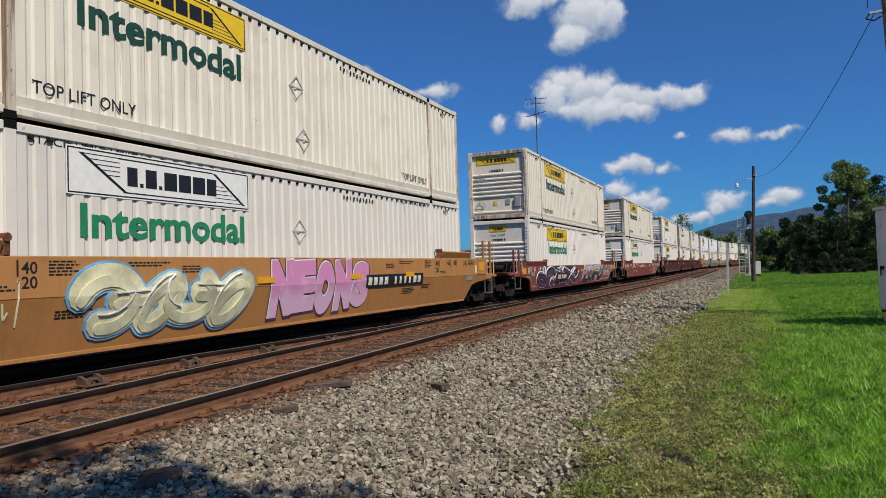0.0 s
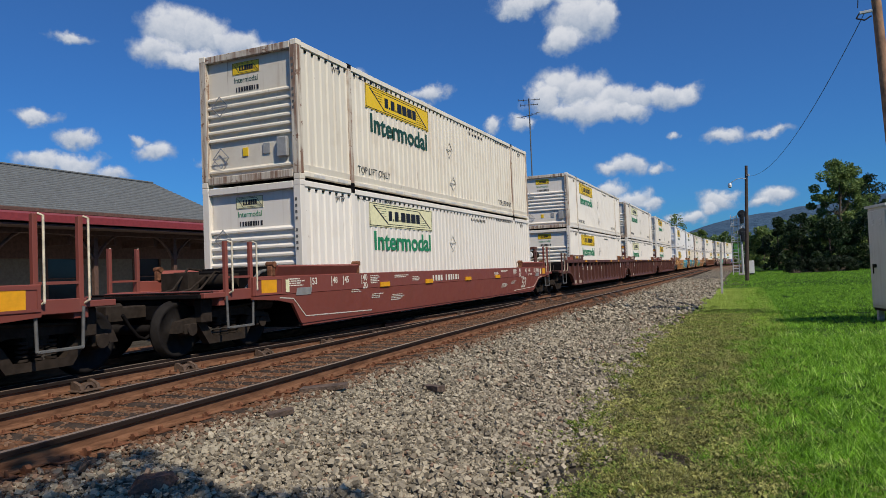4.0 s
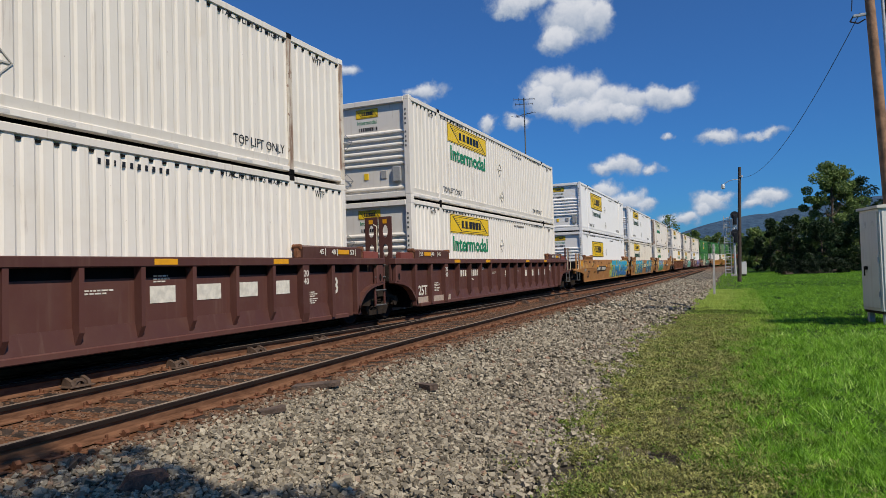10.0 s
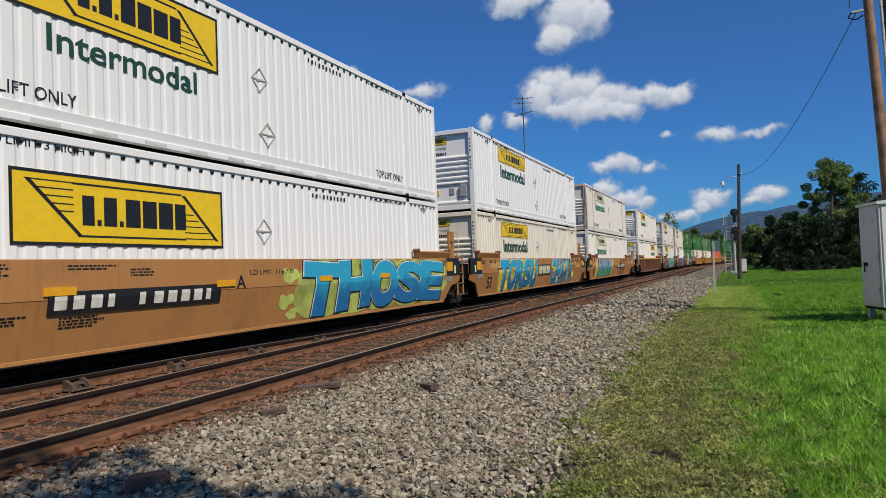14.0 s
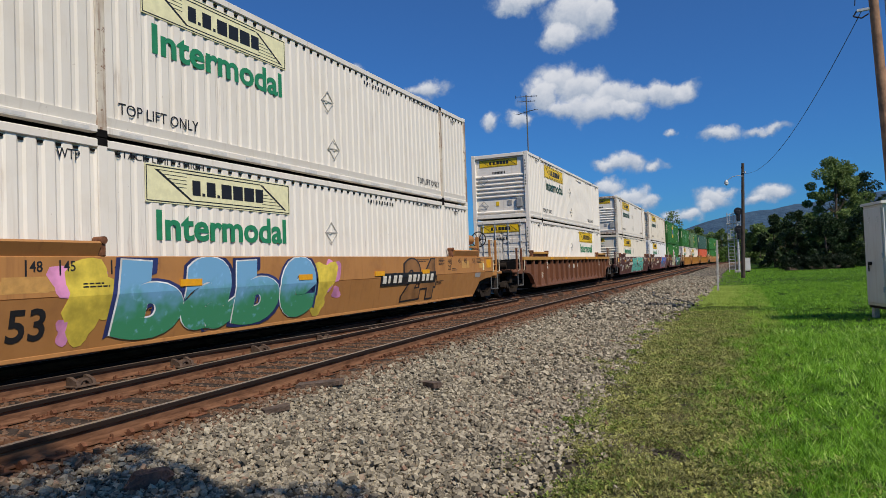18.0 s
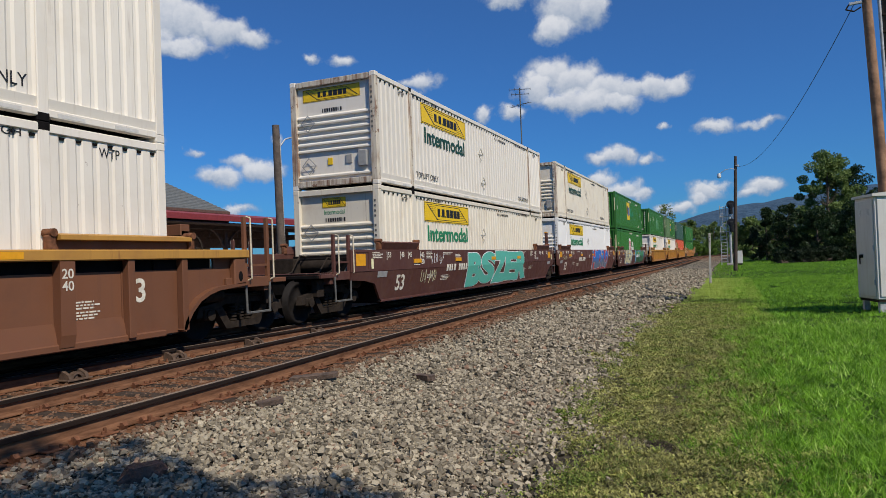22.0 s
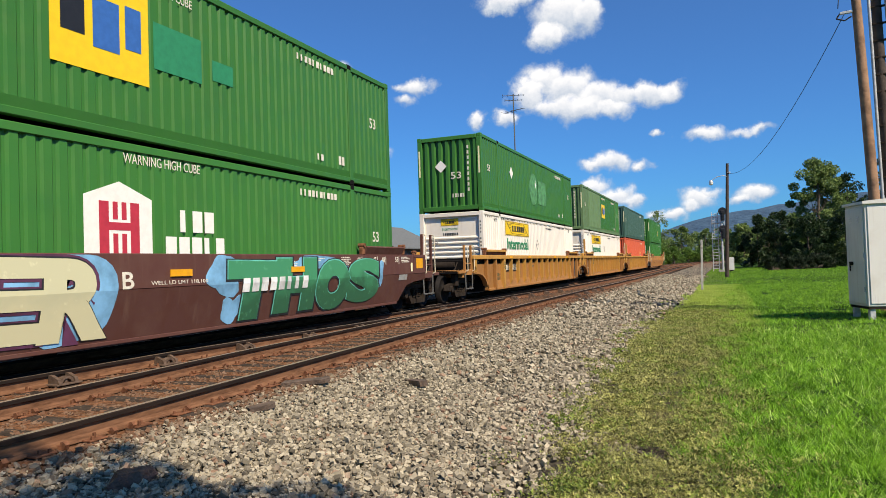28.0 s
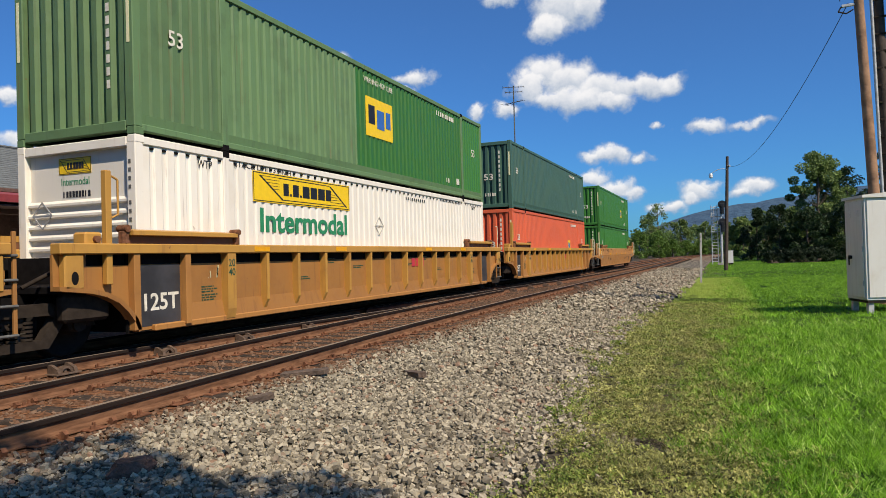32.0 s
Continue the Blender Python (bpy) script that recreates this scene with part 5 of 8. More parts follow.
            ring = [c + Vector((0.27 * math.cos(a), 0, 0.27 * math.sin(a))) for a in (2 * math.pi * i / 18 for i in range(19))]
            g.tube(ring, 0.02, 6)
            for i in range(0, 18, 3):
                g.cyl(c, ring[i], 0.014, 5)
            g.cyl(c - Vector((0, 0.16, 0)), c + Vector((0, 0.16, 0)), 0.05, 8)
            part("brake_wheel", g, M["iron"], car, "spoked hand brake wheel")
            if unit == 8:
                part("wheel_bracket", bx(bx(Geo(), 0.84, 1.74, 1.03, 0.96, 1.82, 2.3), 0.62, 1.0, 1.9, 0.9, 1.8, 1.98), mt, car)
                part("air_reservoir", Geo().cyl((0.7, Y(0.6), 2.2), (0.7, Y(1.6), 2.2), 0.17, 16), mt, car)
            else:
                part("air_reservoir", Geo().cyl((-0.9, Y(1.5), 1.3), (0.25, Y(1.5), 1.3), 0.2, 14), M["iron"], car)
        else:
            part("air_reservoir", Geo().cyl((-0.7, Y(0.9), 1.24), (0.5, Y(0.9), 1.24), 0.17, 14), M["iron"], car)
            part("valve_box", bx(Geo(), -1.0, 1.2, 1.03, -0.3, 1.5, 1.42), M["iron"], car)
            g = Geo().tube([(1.1, Y(0.45), 1.05), (1.28, Y(0.7), 1.34), (1.3, Y(1.0), 1.42), (1.3, Y(1.35), 1.38), (1.28, Y(1.7), 1.1), (1.25, Y(1.75), 1.0)], 0.035, 7)
            part("brake_hose", g, M["step"], car, "thick grey brake hose")
    else:
        g = bx(Geo(), -1.28, 0.12, 0.90, 1.28, 1.30 if s < 0 else 1.60, 1.0)
        part("end_deck", bx(g, -0.5, 1.0, 0.7, 0.5, 1.55, 0.90), M["dark"], car, "dark steel end deck")
        if s > 0:
            for x, d, h in ((1.12, 1.32, 1.42), (0.35, 1.62, 1.36)) if unit not in RIBBED else ():
                st = part("stand_plate", stand_plate(0.44, h), mt, car, m=pose(x, Y(d), 1.0))
                part("stand_cap", Geo().box(-0.04, -0.2, h, 0.04, 0.2, h + 0.03), M["chord_yellow"] if PAINT[unit] != "brown" else M["reflector"], st)
            if unit not in RIBBED:
                part("cross_plate", bx(Geo(), 0.3, 1.36, 1.5, 1.15, 1.40, 1.72), mt, car)
            x = 1.40
            for d in (1.08, 1.54):
                part("ladder_rail", Geo().box(x - 0.02, Y(d) - 0.025, 0.42, x + 0.02, Y(d) + 0.025, 1.72, 0.006), mt, car)
            for z in (0.44, 0.8, 1.12, 1.42):
                part("rung", Geo().cyl((x + 0.03, Y(1.06), z), (x + 0.03, Y(1.56), z), 0.02, 6), M["step"], car, "grey ladder rung")
            part("grab_iron", Geo().tube([(x, Y(1.08), 1.4), (x + 0.07, Y(1.1), 1.5), (x + 0.07, Y(1.1), 2.36), (x - 0.02, Y(1.1), 2.4)], 0.016, 6), M["pale"], car, "pale painted grab iron")
            part("side_casting", Geo().prism([(Y(0.5), 1.0), (Y(1.45), 1.0), (Y(1.35), 0.62), (Y(1.1), 0.42), (Y(0.75), 0.45)], 0, 1.1, 1.22), M["iron"], car)
        if s < 0 and unit in RIBBED and paint == "brown":
            for x in (0.72, 1.13):
                st = part("stand_plate", stand_plate(0.36, 1.26), mt, car, m=pose(x, Y(1.26), 1.42, 0, 0, 90))
                part("reflector", Geo().box(-0.029, -0.06, 1.08, -0.0255, 0.06, 1.19), M["reflector"], st)
            part("stand_base", bx(Geo(), 0.4, 1.0, 0.96, 1.32, 1.45, 1.42, 0.04), M["iron"], car)
        if s < 0 and paint == "yellow":
            part("guide_post", bx(Geo(), 1.36, 0.59, 1.0, 1.46, 0.69, 2.62), M["chord_yellow"], car)
            part("grab_iron", Geo().tube([(1.41, Y(0.55), 2.55), (1.43, Y(0.46), 2.5), (1.43, Y(0.46), 2.0), (1.41, Y(0.55), 1.95)], 0.016, 6), M["chord_yellow"], car)
            part("guide_block", bx(Geo(), 1.16, 0.72, 1.44, 1.42, 1.0, 1.74, 0.03), M["chord_yellow"], car)
            part("guide_pin", Geo().cyl((1.42, Y(0.84), 1.64), (1.47, Y(0.84), 1.64), 0.05, 10), M["plate"], car, "rusty round pin")
            part("side_casting", bx(Geo(), 1.1, 0.5, 0.5, 1.3, 1.25, 0.9, 0.05), M["iron"], car)
        part("hose", Geo().tube([(0.9, Y(0.25), 1.05), (1.0, Y(0.7), 1.25), (1.02, Y(1.2), 1.2), (0.95, Y(1.6), 1.0)], 0.03, 6), M["iron"], car)


def hood(car, paint, y0, y1, ribbed=False):
    """The flared guide plate that stands on the sill at a well's end."""
    dz = SHAPE["top"] - 1.58
    for s in (1, -1):
        if ribbed and paint == "chord_yellow":
            g = Geo().prism([(s * 1.34, 1.70), (s * 1.525, 1.71), (s * 1.525, 1.77), (s * 1.34, 1.80)], 1, y0, y1)
            # brown backing strip put under the lip for the dark shade there
            x0, x1 = sorted((s * 1.345, s * 1.41))
            part("guide_web", Geo().box(x0, y0, 1.575, x1, y1, 1.705), M["rustcar"], car)
        elif ribbed:
            g = Geo().prism([(s * 1.34, 1.575), (s * 1.49, 1.575), (s * 1.505, 1.80), (s * 1.36, 1.84)], 1, y0, y1)
        else:
            g = Geo().prism([(s * 1.37, 1.57 + dz), (s * 1.44, 1.57 + dz), (s * 1.535, 1.755 + dz), (s * 1.50, 1.785 + dz), (s * 1.40, 1.68 + dz)], 1, y0, y1)
        part("guide_plate", g, M[paint], car)
        for y in (y0 - 0.13, y1 + 0.01):
            g = Geo().box(s * 1.41 - 0.07, y, 1.56 + dz, s * 1.41 + 0.07, y + 0.12, 1.78 + dz, 0.03)
            g.cyl((s * 1.41 - 0.09, y + 0.06, 1.80 + dz), (s * 1.41 + 0.09, y + 0.06, 1.80 + dz), 0.055, 10)
            part("lifting_lug", g, M["plate"], car, "rusty lifting lug")


def smooth_sides(car, paint, lo, hi, kinds):
    e0, e1 = (1.75 if k == "c" else 1.15 for k in kinds)
    for s in (1, -1):
        x0, x1 = sorted((s * 1.38, s * 1.472))
        part("side_sill", Geo().box(x0, lo - e0, SHAPE["crease"], x1, hi + e1, SHAPE["top"], 0.012), M[paint], car)
        # below the crease the sheet leans in, and is cut back towards its ends
        poly = [(lo - e0, SHAPE["crease"]), (hi + e1, SHAPE["crease"]), (hi + e1, 0.88), (hi + 1.0, 0.83), (hi + 0.56, 0.75), (hi + 0.16, 0.33), (lo - 0.16, 0.33), (lo - 0.56, 0.75), (lo - 1.0, 0.83), (lo - e0, 0.88)]
        n = len(poly)
        pts = [(s * (1.469 - SLANT * (SHAPE["crease"] - z)), y, z) for y, z in poly] + [(s * (1.409 - SLANT * (SHAPE["crease"] - z)), y, z) for y, z in poly]
        fs = [tuple(range(n)), tuple(reversed(range(n, 2 * n)))] + [(i, n + i, n + (i + 1) % n, (i + 1) % n) for i in range(n)]
        part("side_sheet", Geo().add(pts, fs if s < 0 else [tuple(reversed(f)) for f in fs]), M[paint], car)
        x0, x1 = sorted((s * 1.14, s * 1.325))
        part("bottom_sill", Geo().box(x0, lo - 0.1, 0.27, x1, hi + 0.1, 0.335, 0.01), M[paint], car)
        for y0, d, e, k in ((lo, -1, e0, kinds[0]), (hi, 1, e1, kinds[1])):
            x0, x1 = sorted((s * 1.4, s * 1.4755))
            if paint == "tan" and k == "a":
                a, b = sorted((y0 + d * 0.08, y0 + d * e))
                part("end_panel", Geo().box(x0, a, SHAPE["crease"] + 0.004, x1, b + 0.004, SHAPE["top"] + 0.004, 0.004), M["black"], car, "black painted end panel")
            elif k == "c":
                a, b = sorted((y0 + d * 0.92, y0 + d * 1.72))
                z0, z1 = SHAPE["crease"] + 0.02, SHAPE["top"] - 0.03
                x1, x0 = (1.482, 1.4) if s > 0 else (-1.4, -1.482)
                g = Geo().box(x0, a, z0, x1, a + 0.035, z1).box(x0, b - 0.035, z0, x1, b, z1).box(x0, a + 0.035, z1 - 0.035, x1, b - 0.035, z1).box(x0, a + 0.035, z0, x1, b - 0.035, z0 + 0.035)
                part("panel_frame", g, M[paint], car)
        if paint == "red":
            for y0, d in ((lo, 1), (hi, -1)):
                g = Geo()
                line = [(y0 - d * 1.0, 0.87), (y0 - d * 0.56, 0.83), (y0 - d * 0.06, 0.46), (y0 + d * 2.6, 0.40)]
                for (a, za), (b, zb) in zip(line, line[1:]):
                    if s > 0:
                        slab(g, [(a, za), (b, zb), (b, zb + 0.022), (a, za + 0.022)], 1.470, 0.004)
                if g.f:
                    part("pin_stripe", g, M["stencil"], car, "thin white painted line")
    long = 1.1 if paint == "red" else 0.25
    hood(car, paint, lo - long, lo + 1.8)
    hood(car, paint, hi - 1.8, hi + long)


def ribbed_sides(car, paint, lo, hi, kinds, unit):
    e0, e1 = (1.72 if k == "c" else 1.45 for k in kinds)
    chord = "chord_yellow" if paint in ("yellow", "rustcar") else paint
    frame_paint = paint if paint == "rustcar" else chord
    rib = kept(("rib", frame_paint), lambda: Geo().prism([(1.33, 0.40), (1.37, 0.36), (1.475, 0.56), (1.485, 1.44), (1.33, 1.44)], 1, -0.04, 0.04).mesh("rib", M[frame_paint]))
    wide = kept(("wrib", frame_paint), lambda: Geo().prism([(1.33, 0.30), (1.44, 0.30), (1.475, 0.46), (1.485, 1.44), (1.33, 1.44)], 1, -0.11, 0.11).mesh("post", M[frame_paint]))
    for s in (1, -1):
        x0, x1 = sorted((s * 1.30, s * 1.50))
        part("top_chord", Geo().box(x0, lo - e0, 1.43, x1, hi + e1, 1.58, 0.015), M[chord], car)
        x0, x1 = sorted((s * 1.22, s * 1.43))
        part("bottom_chord", Geo().box(x0, lo + 0.2, 0.25, x1, hi - 0.2, 0.35, 0.015), M[paint], car)
        x0, x1 = sorted((s * 1.30, s * 1.335))
        part("side_sheet", Geo().box(x0, lo + 0.2, 0.30, x1, hi - 0.2, 1.27), M[paint], car)
        # dark strip added below the chord for the shade in the slot
        x0, x1 = sorted((s * 1.297, s * 1.302))
        part("inner_rail", Geo().box(x0, lo - 0.9, 1.24, x1, hi + 0.9, 1.44), M["dark"], car, "dark strip for the shade in the open slot")
        part("kick_plate", Geo().prism([(s * 1.335, 0.34), (s * 1.40, 0.35), (s * 1.34, 0.62), (s * 1.335, 0.62)], 1, lo + 0.92, hi - 0.92), M[paint], car)
        for yy in (lo + 1.91, hi - 1.91):
            part("post", wide, None, car, m=pose(0, yy, 0) if s > 0 else pose(0, yy, 0, 0, 0, 180))
        for k in range(13):
            y = lo + 1.91 + (CL - 3.82) * k / 12
            if 0 < k < 12:
                part("rib", rib, None, car, m=pose(0, y, 0) if s > 0 else pose(0, y, 0, 0, 0, 180))
        for q, (yy, e) in enumerate(((lo, e0), (hi, e1))):
            d = 1 if q == 0 else -1
            arch = [(yy - d * off, z) for off, z in ((0.16, 0.28), (0.225, 0.43), (0.34, 0.58), (0.505, 0.73), (0.72, 0.83), (0.955, 0.89), (e, 0.95))]
            poly = [(yy - d * e, 1.43), (yy - d * 0.95, 1.43), (yy - d * 0.95, 1.27), (yy + d * 0.95, 1.27), (yy + d * 0.95, 0.28)] + arch
            x0, x1 = sorted((s * 1.30, s * 1.347))
            pm = M[paint]
            part("end_plate", Geo().prism(poly, 0, x0, x1), pm, car)
            if paint == "yellow" and s > 0 and e < 1.5:
                a, b = sorted((yy - d * 0.075, yy + d * 0.80))
                part("tonnage_panel", Geo().box(1.345, a, 0.33, 1.351, b, 1.265), M["g_char"], car, "black painted panel")
            # the raised rim round the wheel arch, and the ribs beside it
            outer = [(y + d * 0.06, z + 0.03) for y, z in arch[:3]] + [(y + d * 0.03, z + 0.06) for y, z in arch[3:6]] + [(yy - d * e, 1.01)]
            x0, x1 = sorted((s * 1.348, s * 1.475))
            g = Geo()
            for (a, b), (p, q) in zip(zip(arch, arch[1:]), zip(outer, outer[1:])):
                g.prism([a, b, q, p], 0, x0, x1)
            part("arch_rim", g, pm, car)
            for off in (0.87, -0.17):
                part("rib", Geo().box(x0, yy + d * off - 0.06, 0.30, x1, yy + d * off + 0.06, 1.44, 0.008), pm, car)
            a, b = sorted((yy - d * (e - 0.08), yy - d * (e - 0.38)))
            lug = part("jacking_lug", Geo().box(x0, a, 0.96, x1, b, 1.43, 0.02), M[frame_paint], car)
            if s > 0:
                # flat dark disc stands for the shade inside the lug's hole
                part("lug_hole", Geo().prism([((a + b) / 2 + 0.055 * math.cos(t), 1.11 + 0.09 * math.sin(t)) for t in (2 * math.pi * k / 14 for k in range(14))], 0, x1 - 0.002, x1 + 0.003), M["dark"], lug, "dark oval disc drawn as a hole")
            # dark plate added in the arch opening, over the white container end
            a, b = sorted((yy - d * 0.25, yy + d * 0.34))
            x0, x1 = sorted((s * 1.30, s * 1.345))
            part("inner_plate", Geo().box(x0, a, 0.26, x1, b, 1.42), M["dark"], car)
    hood(car, chord, lo - 0.28, lo + 2.03, True)
    hood(car, chord, hi - 2.03, hi + 0.28, True)
    if paint == "brown":
        for y0, y1 in ((lo - 1.12, lo - 0.42), (hi + 0.42, hi + 1.12)):
            for s in (1, -1):
                part("guide_apron", Geo().prism([(s * 1.34, 1.575), (s * 1.485, 1.575), (s * 1.49, 1.73), (s * 1.36, 1.75)], 1, y0, y1), M["red"], car, "red-brown guide apron")


def stencils(car, lo, hi, col, big, style, tons, seed, kinds):
    X = 1.474
    dz = SHAPE["top"] - 1.58
    plain_hood = style == "ribbed" and PAINT[seed] in ("yellow", "rustcar")
    mt = M[col]
    r = random.Random(seed)
    smooth = style == "smooth"
    tick = kept(("tick", col, smooth), lambda: flat(0, 0, 0.024, 0.2 if smooth else 0.15, 0.002).mesh("stencil_bar", mt if smooth else M["stencil"]))
    for y0, d in ((lo, 1), (hi, -1)):
        for t, off in (("53", 0.0), ("48", 0.76), ("45", 1.22)):
            y = y0 + d * off + (0.05 if d > 0 else -0.22)
            if plain_hood:
                continue
            if not smooth:
                part("stencil", word(t, 0.16, 0.11, M["stencil"], 0.01), None, car, m=side_m(1.506, y, 1.655))
                part("stencil_bar", tick, None, car, m=side_m(1.506, y0 + d * off - 0.012, 1.63))
                if t == "53":
                    part("reflector", kept("refl_hood", lambda: flat(0, 0, 0.45, 0.10, 0.002).mesh("reflector", M["reflector"])), None, car, m=side_m(1.506, y + (0.24 if d > 0 else -0.50), 1.66))
                continue
            part("stencil", word(t, 0.17, 0.14, mt, 0.01), None, car, m=side_m(X, y, 1.38 + dz))
            part("stencil_bar", tick, None, car, m=side_m(X, y0 + d * off - 0.012, 1.33 + dz))
        y = y0 + d * 2.0 + (0.05 if d > 0 else -0.25)
        for t, z in (("40", 1.36), ("20", 1.18)):
            if smooth:
                part("stencil", word(t, 0.20, 0.15, mt, 0.01), None, car, m=side_m(X, y, z + dz * 0.85))
            else:
                part("stencil", word(t, 0.17, 0.13, mt, 0.01), None, car, m=side_m(1.484, y0 + d * 1.91 - 0.085, 1.04 if t == "40" else 1.20))
        if smooth:
            part("stencil_bar", tick, None, car, m=side_m(X, y0 + d * 2.0 - 0.012, 1.33 + dz))
            for k, (off, lines, w, z) in enumerate(((2.4, 5, 0.55, 1.5), (-0.75, 4, 0.6, 1.5), (1.55, 2, 0.42, 1.2), (3.6, 2, 0.8, 1.48), (3.5, 4, 0.7, 0.80), (2.5, 3, 0.6, 0.86), (4.6, 3, 0.5, 1.42))):
                if off < 0 and kinds[0 if d > 0 else 1] == "a":
                    continue
                y = y0 + d * off + (0 if d > 0 else -w)
                part("small_print", kept(("sp", col, k), lambda: small_text(lines, w, 90 + k).mesh("small_print", mt)), None, car, m=on_side(y, z + (dz if z > 1.0 else dz * 0.3)))
            part("reflector", kept("refl_big", lambda: flat(0, 0, 0.44, 0.28, 0.003).mesh("reflector", M["reflector"])), None, car, m=side_m(X, y0 - d * (1.32 if kinds[0 if d > 0 else 1] == "c" else 0.34) - 0.22, 1.2 + dz * 0.8))
            part("data_plate", kept("dplate_c", lambda: flat(0, 0, 0.11, 0.24, 0.003).mesh("data_plate", M["sign_pale"])), None, car, m=side_m(X + 0.003, y0 - d * (0.78 if kinds[0 if d > 0 else 1] == "c" else 0.72) - 0.05, 1.12 + dz * 0.5))
            part("data_plate", kept("dplate_g", lambda: flat(0, 0, 0.5, 0.15, 0.003).mesh("data_plate", M["grey"])), None, car, m=on_side(y0 - d * 0.25 - 0.25, 0.9))
        else:
            for k, (off, lines, w, z) in enumerate(((1.3, 3, 0.4, 0.52), (1.3, 3, 0.4, 0.66), (4.2, 2, 0.45, 0.72), (5.3, 3, 0.4, 1.08), (6.4, 2, 0.5, 0.9))):
                y = y0 + d * off + (0 if d > 0 else -w)
                part("small_print", kept(("spr", col, k), lambda: small_text(lines, w, 70 + k).mesh("small_print", M["stencil"] if col != "text_dark" else mt)), None, car, m=side_m(1.349 if off < 1.2 else 1.338, y, z + 0.2))
    spots = (lo + 2.75, lo + 5.6, hi - 5.6, hi - 2.75) if not smooth else {"tan": (-4.6, -1.5, 1.57, 4.2), "red": (-5.0, -2.45, 0.47, 3.3)}.get(PAINT[seed], (-6.3, -3.25, 0.2, 3.4))
    level = 1.46 if not smooth else {"tan": 1.11, "red": 0.945}.get(PAINT[seed], 1.22)
    for y in spots:
        part("reflector", kept(("refl", style), lambda: flat(0, 0, 0.46, 0.11 if smooth else 0.09, 0.024 if smooth else 0.003).mesh("reflector", M["reflector"])), None, car, m=side_m(X if smooth else 1.502, y - 0.23, level))
    if smooth:
        far53 = seed in (2, 16)
        part("stencil", word("53", 0.50, 0.42, M[big], 0.02), None, car, m=on_side(hi - 1.75, 0.48) if far53 else on_side(lo + 0.55, 0.52))
        if far53:
            part("stencil", word("L 73-4", 0.5, 0.08, mt), None, car, m=side_m(X, hi - 1.0, 0.96))
    else:
        part("stencil", word("53", 0.40, 0.36, M[big], 0.02), None, car, m=side_m(1.349, hi - 0.92, 0.80))
    if tons:
        if smooth:
            part("stencil", word("125 T", 0.46, 0.13, mt, 0.01), None, car, m=side_m(X + (0.003 if kinds[0] == "a" and PAINT[seed] == "tan" else 0), lo - 1.08, 1.40))
        else:
            part("stencil", word("125T", 0.70, 0.27, M[big], 0.02), None, car, m=side_m(1.352, lo + 0.06, 0.56))


def number_plate(car, y, z, w, h, back, ink, seed, x=1.474, n=11, gap=0.35, proud=0.022):
    """The car's number, as plain bars, on a panel of its own where there is one."""
    if x < 1.4:
        if back:
            part("number_panel", flat(-0.08, -0.06, w + 0.08, h + 0.06, 0.003), M[back], car, m=side_m(x, y, z))
        part("number_mark", glyph_bars(n, w, h, seed, gap), M[ink], car, m=side_m(x + 0.004, y, z))
        return
    if back:
        g = Geo()
        slab(g, [(y - 0.08, z - 0.06), (y + w + 0.08, z - 0.06), (y + w + 0.08, z + h + 0.06), (y - 0.08, z + h + 0.06)], x, 0.018)
        part("number_panel", g, M[back], car)
    r, g, step = random.Random(seed), Geo(), w / n
    for i in range(n):
        if n > 8 and i == 4:
            continue
        ww = step * (1 - gap) * r.choice((1.0, 1.0, 0.95, 0.6))
        a = y + i * step
        slab(g, [(a, z), (a + ww, z), (a + ww, z + h), (a, z + h)], x, proud if back else min(proud, 0.006))
    part("number_mark", g, M[ink], car)


def well_car(style, paint, u, kinds, unit, gap, label):
    SHAPE.update(LOW if paint == "red" else TALL)
    x, y, a = along(u + HY)
    car = thing("well_car", label, "rail car", pose(x, y, 0, 0, 0, -math.degrees(a)), "train cars")
    lo, hi = -HY, HY
    if style == "smooth":
        smooth_sides(car, paint, lo, hi, kinds)
    else:
        ribbed_sides(car, paint, lo, hi, kinds, unit)
    for k in range(9):
        part("floor_beam", kept("floor_beam", lambda: Geo().box(-1.25, -0.15, 0.24, 1.25, 0.15, 0.35).mesh("floor_beam", M["dark"])), None, car, m=pose(0, lo + 0.2 + (CL - 0.4) * k / 8, 0))
    for s, y in ((-1, lo - 0.16), (1, hi + 0.16)):
        part("well_end", Geo().box(-1.3, y - 0.03, 0.28, 1.3, y + 0.03, 1.42), M["dark"], car)
    end_gear(car, paint, -1, lo, kinds[0], False, unit)
    end_gear(car, paint, 1, hi, kinds[1], kinds[1] == "c", unit)
    if kinds[0] == "c":
        truck(car, unit, lo - 2.0)
    truck(car, unit, hi + (2.0 if kinds[1] == "c" else gap / 2))
    return car


# where each unit's container begins at 0 s, in metres along the track
UNITS = (3.33, 26.75, 50.4, 73.9, 93.1, 112.7, 135.5, 154.9, 174.3, 197.7, 220.9, 240.2, 259.7, 283.4, 303.1, 323.1, 345.3)
PAINT = ["tan", "red", "red", "brown", "brown", "brown", "tan", "tan", "tan", "rustcar", "brown", "brown", "brown", "yellow", "yellow", "yellow", "tan"]
KINDS = ["cc", "cc", "cc", "ca", "aa", "ac", "ca", "aa", "ac", "cc", "ca", "aa", "ac", "ca", "aa", "ac", "cc"]
RIBBED = {3, 4, 5, 9, 13, 14, 15}
WORDS = {"tan": "tan-orange", "red": "faded red-brown", "brown": "dark brown", "rustcar": "rusty brown", "yellow": "dirty yellow-orange"}
CARS, LOADS = [], []
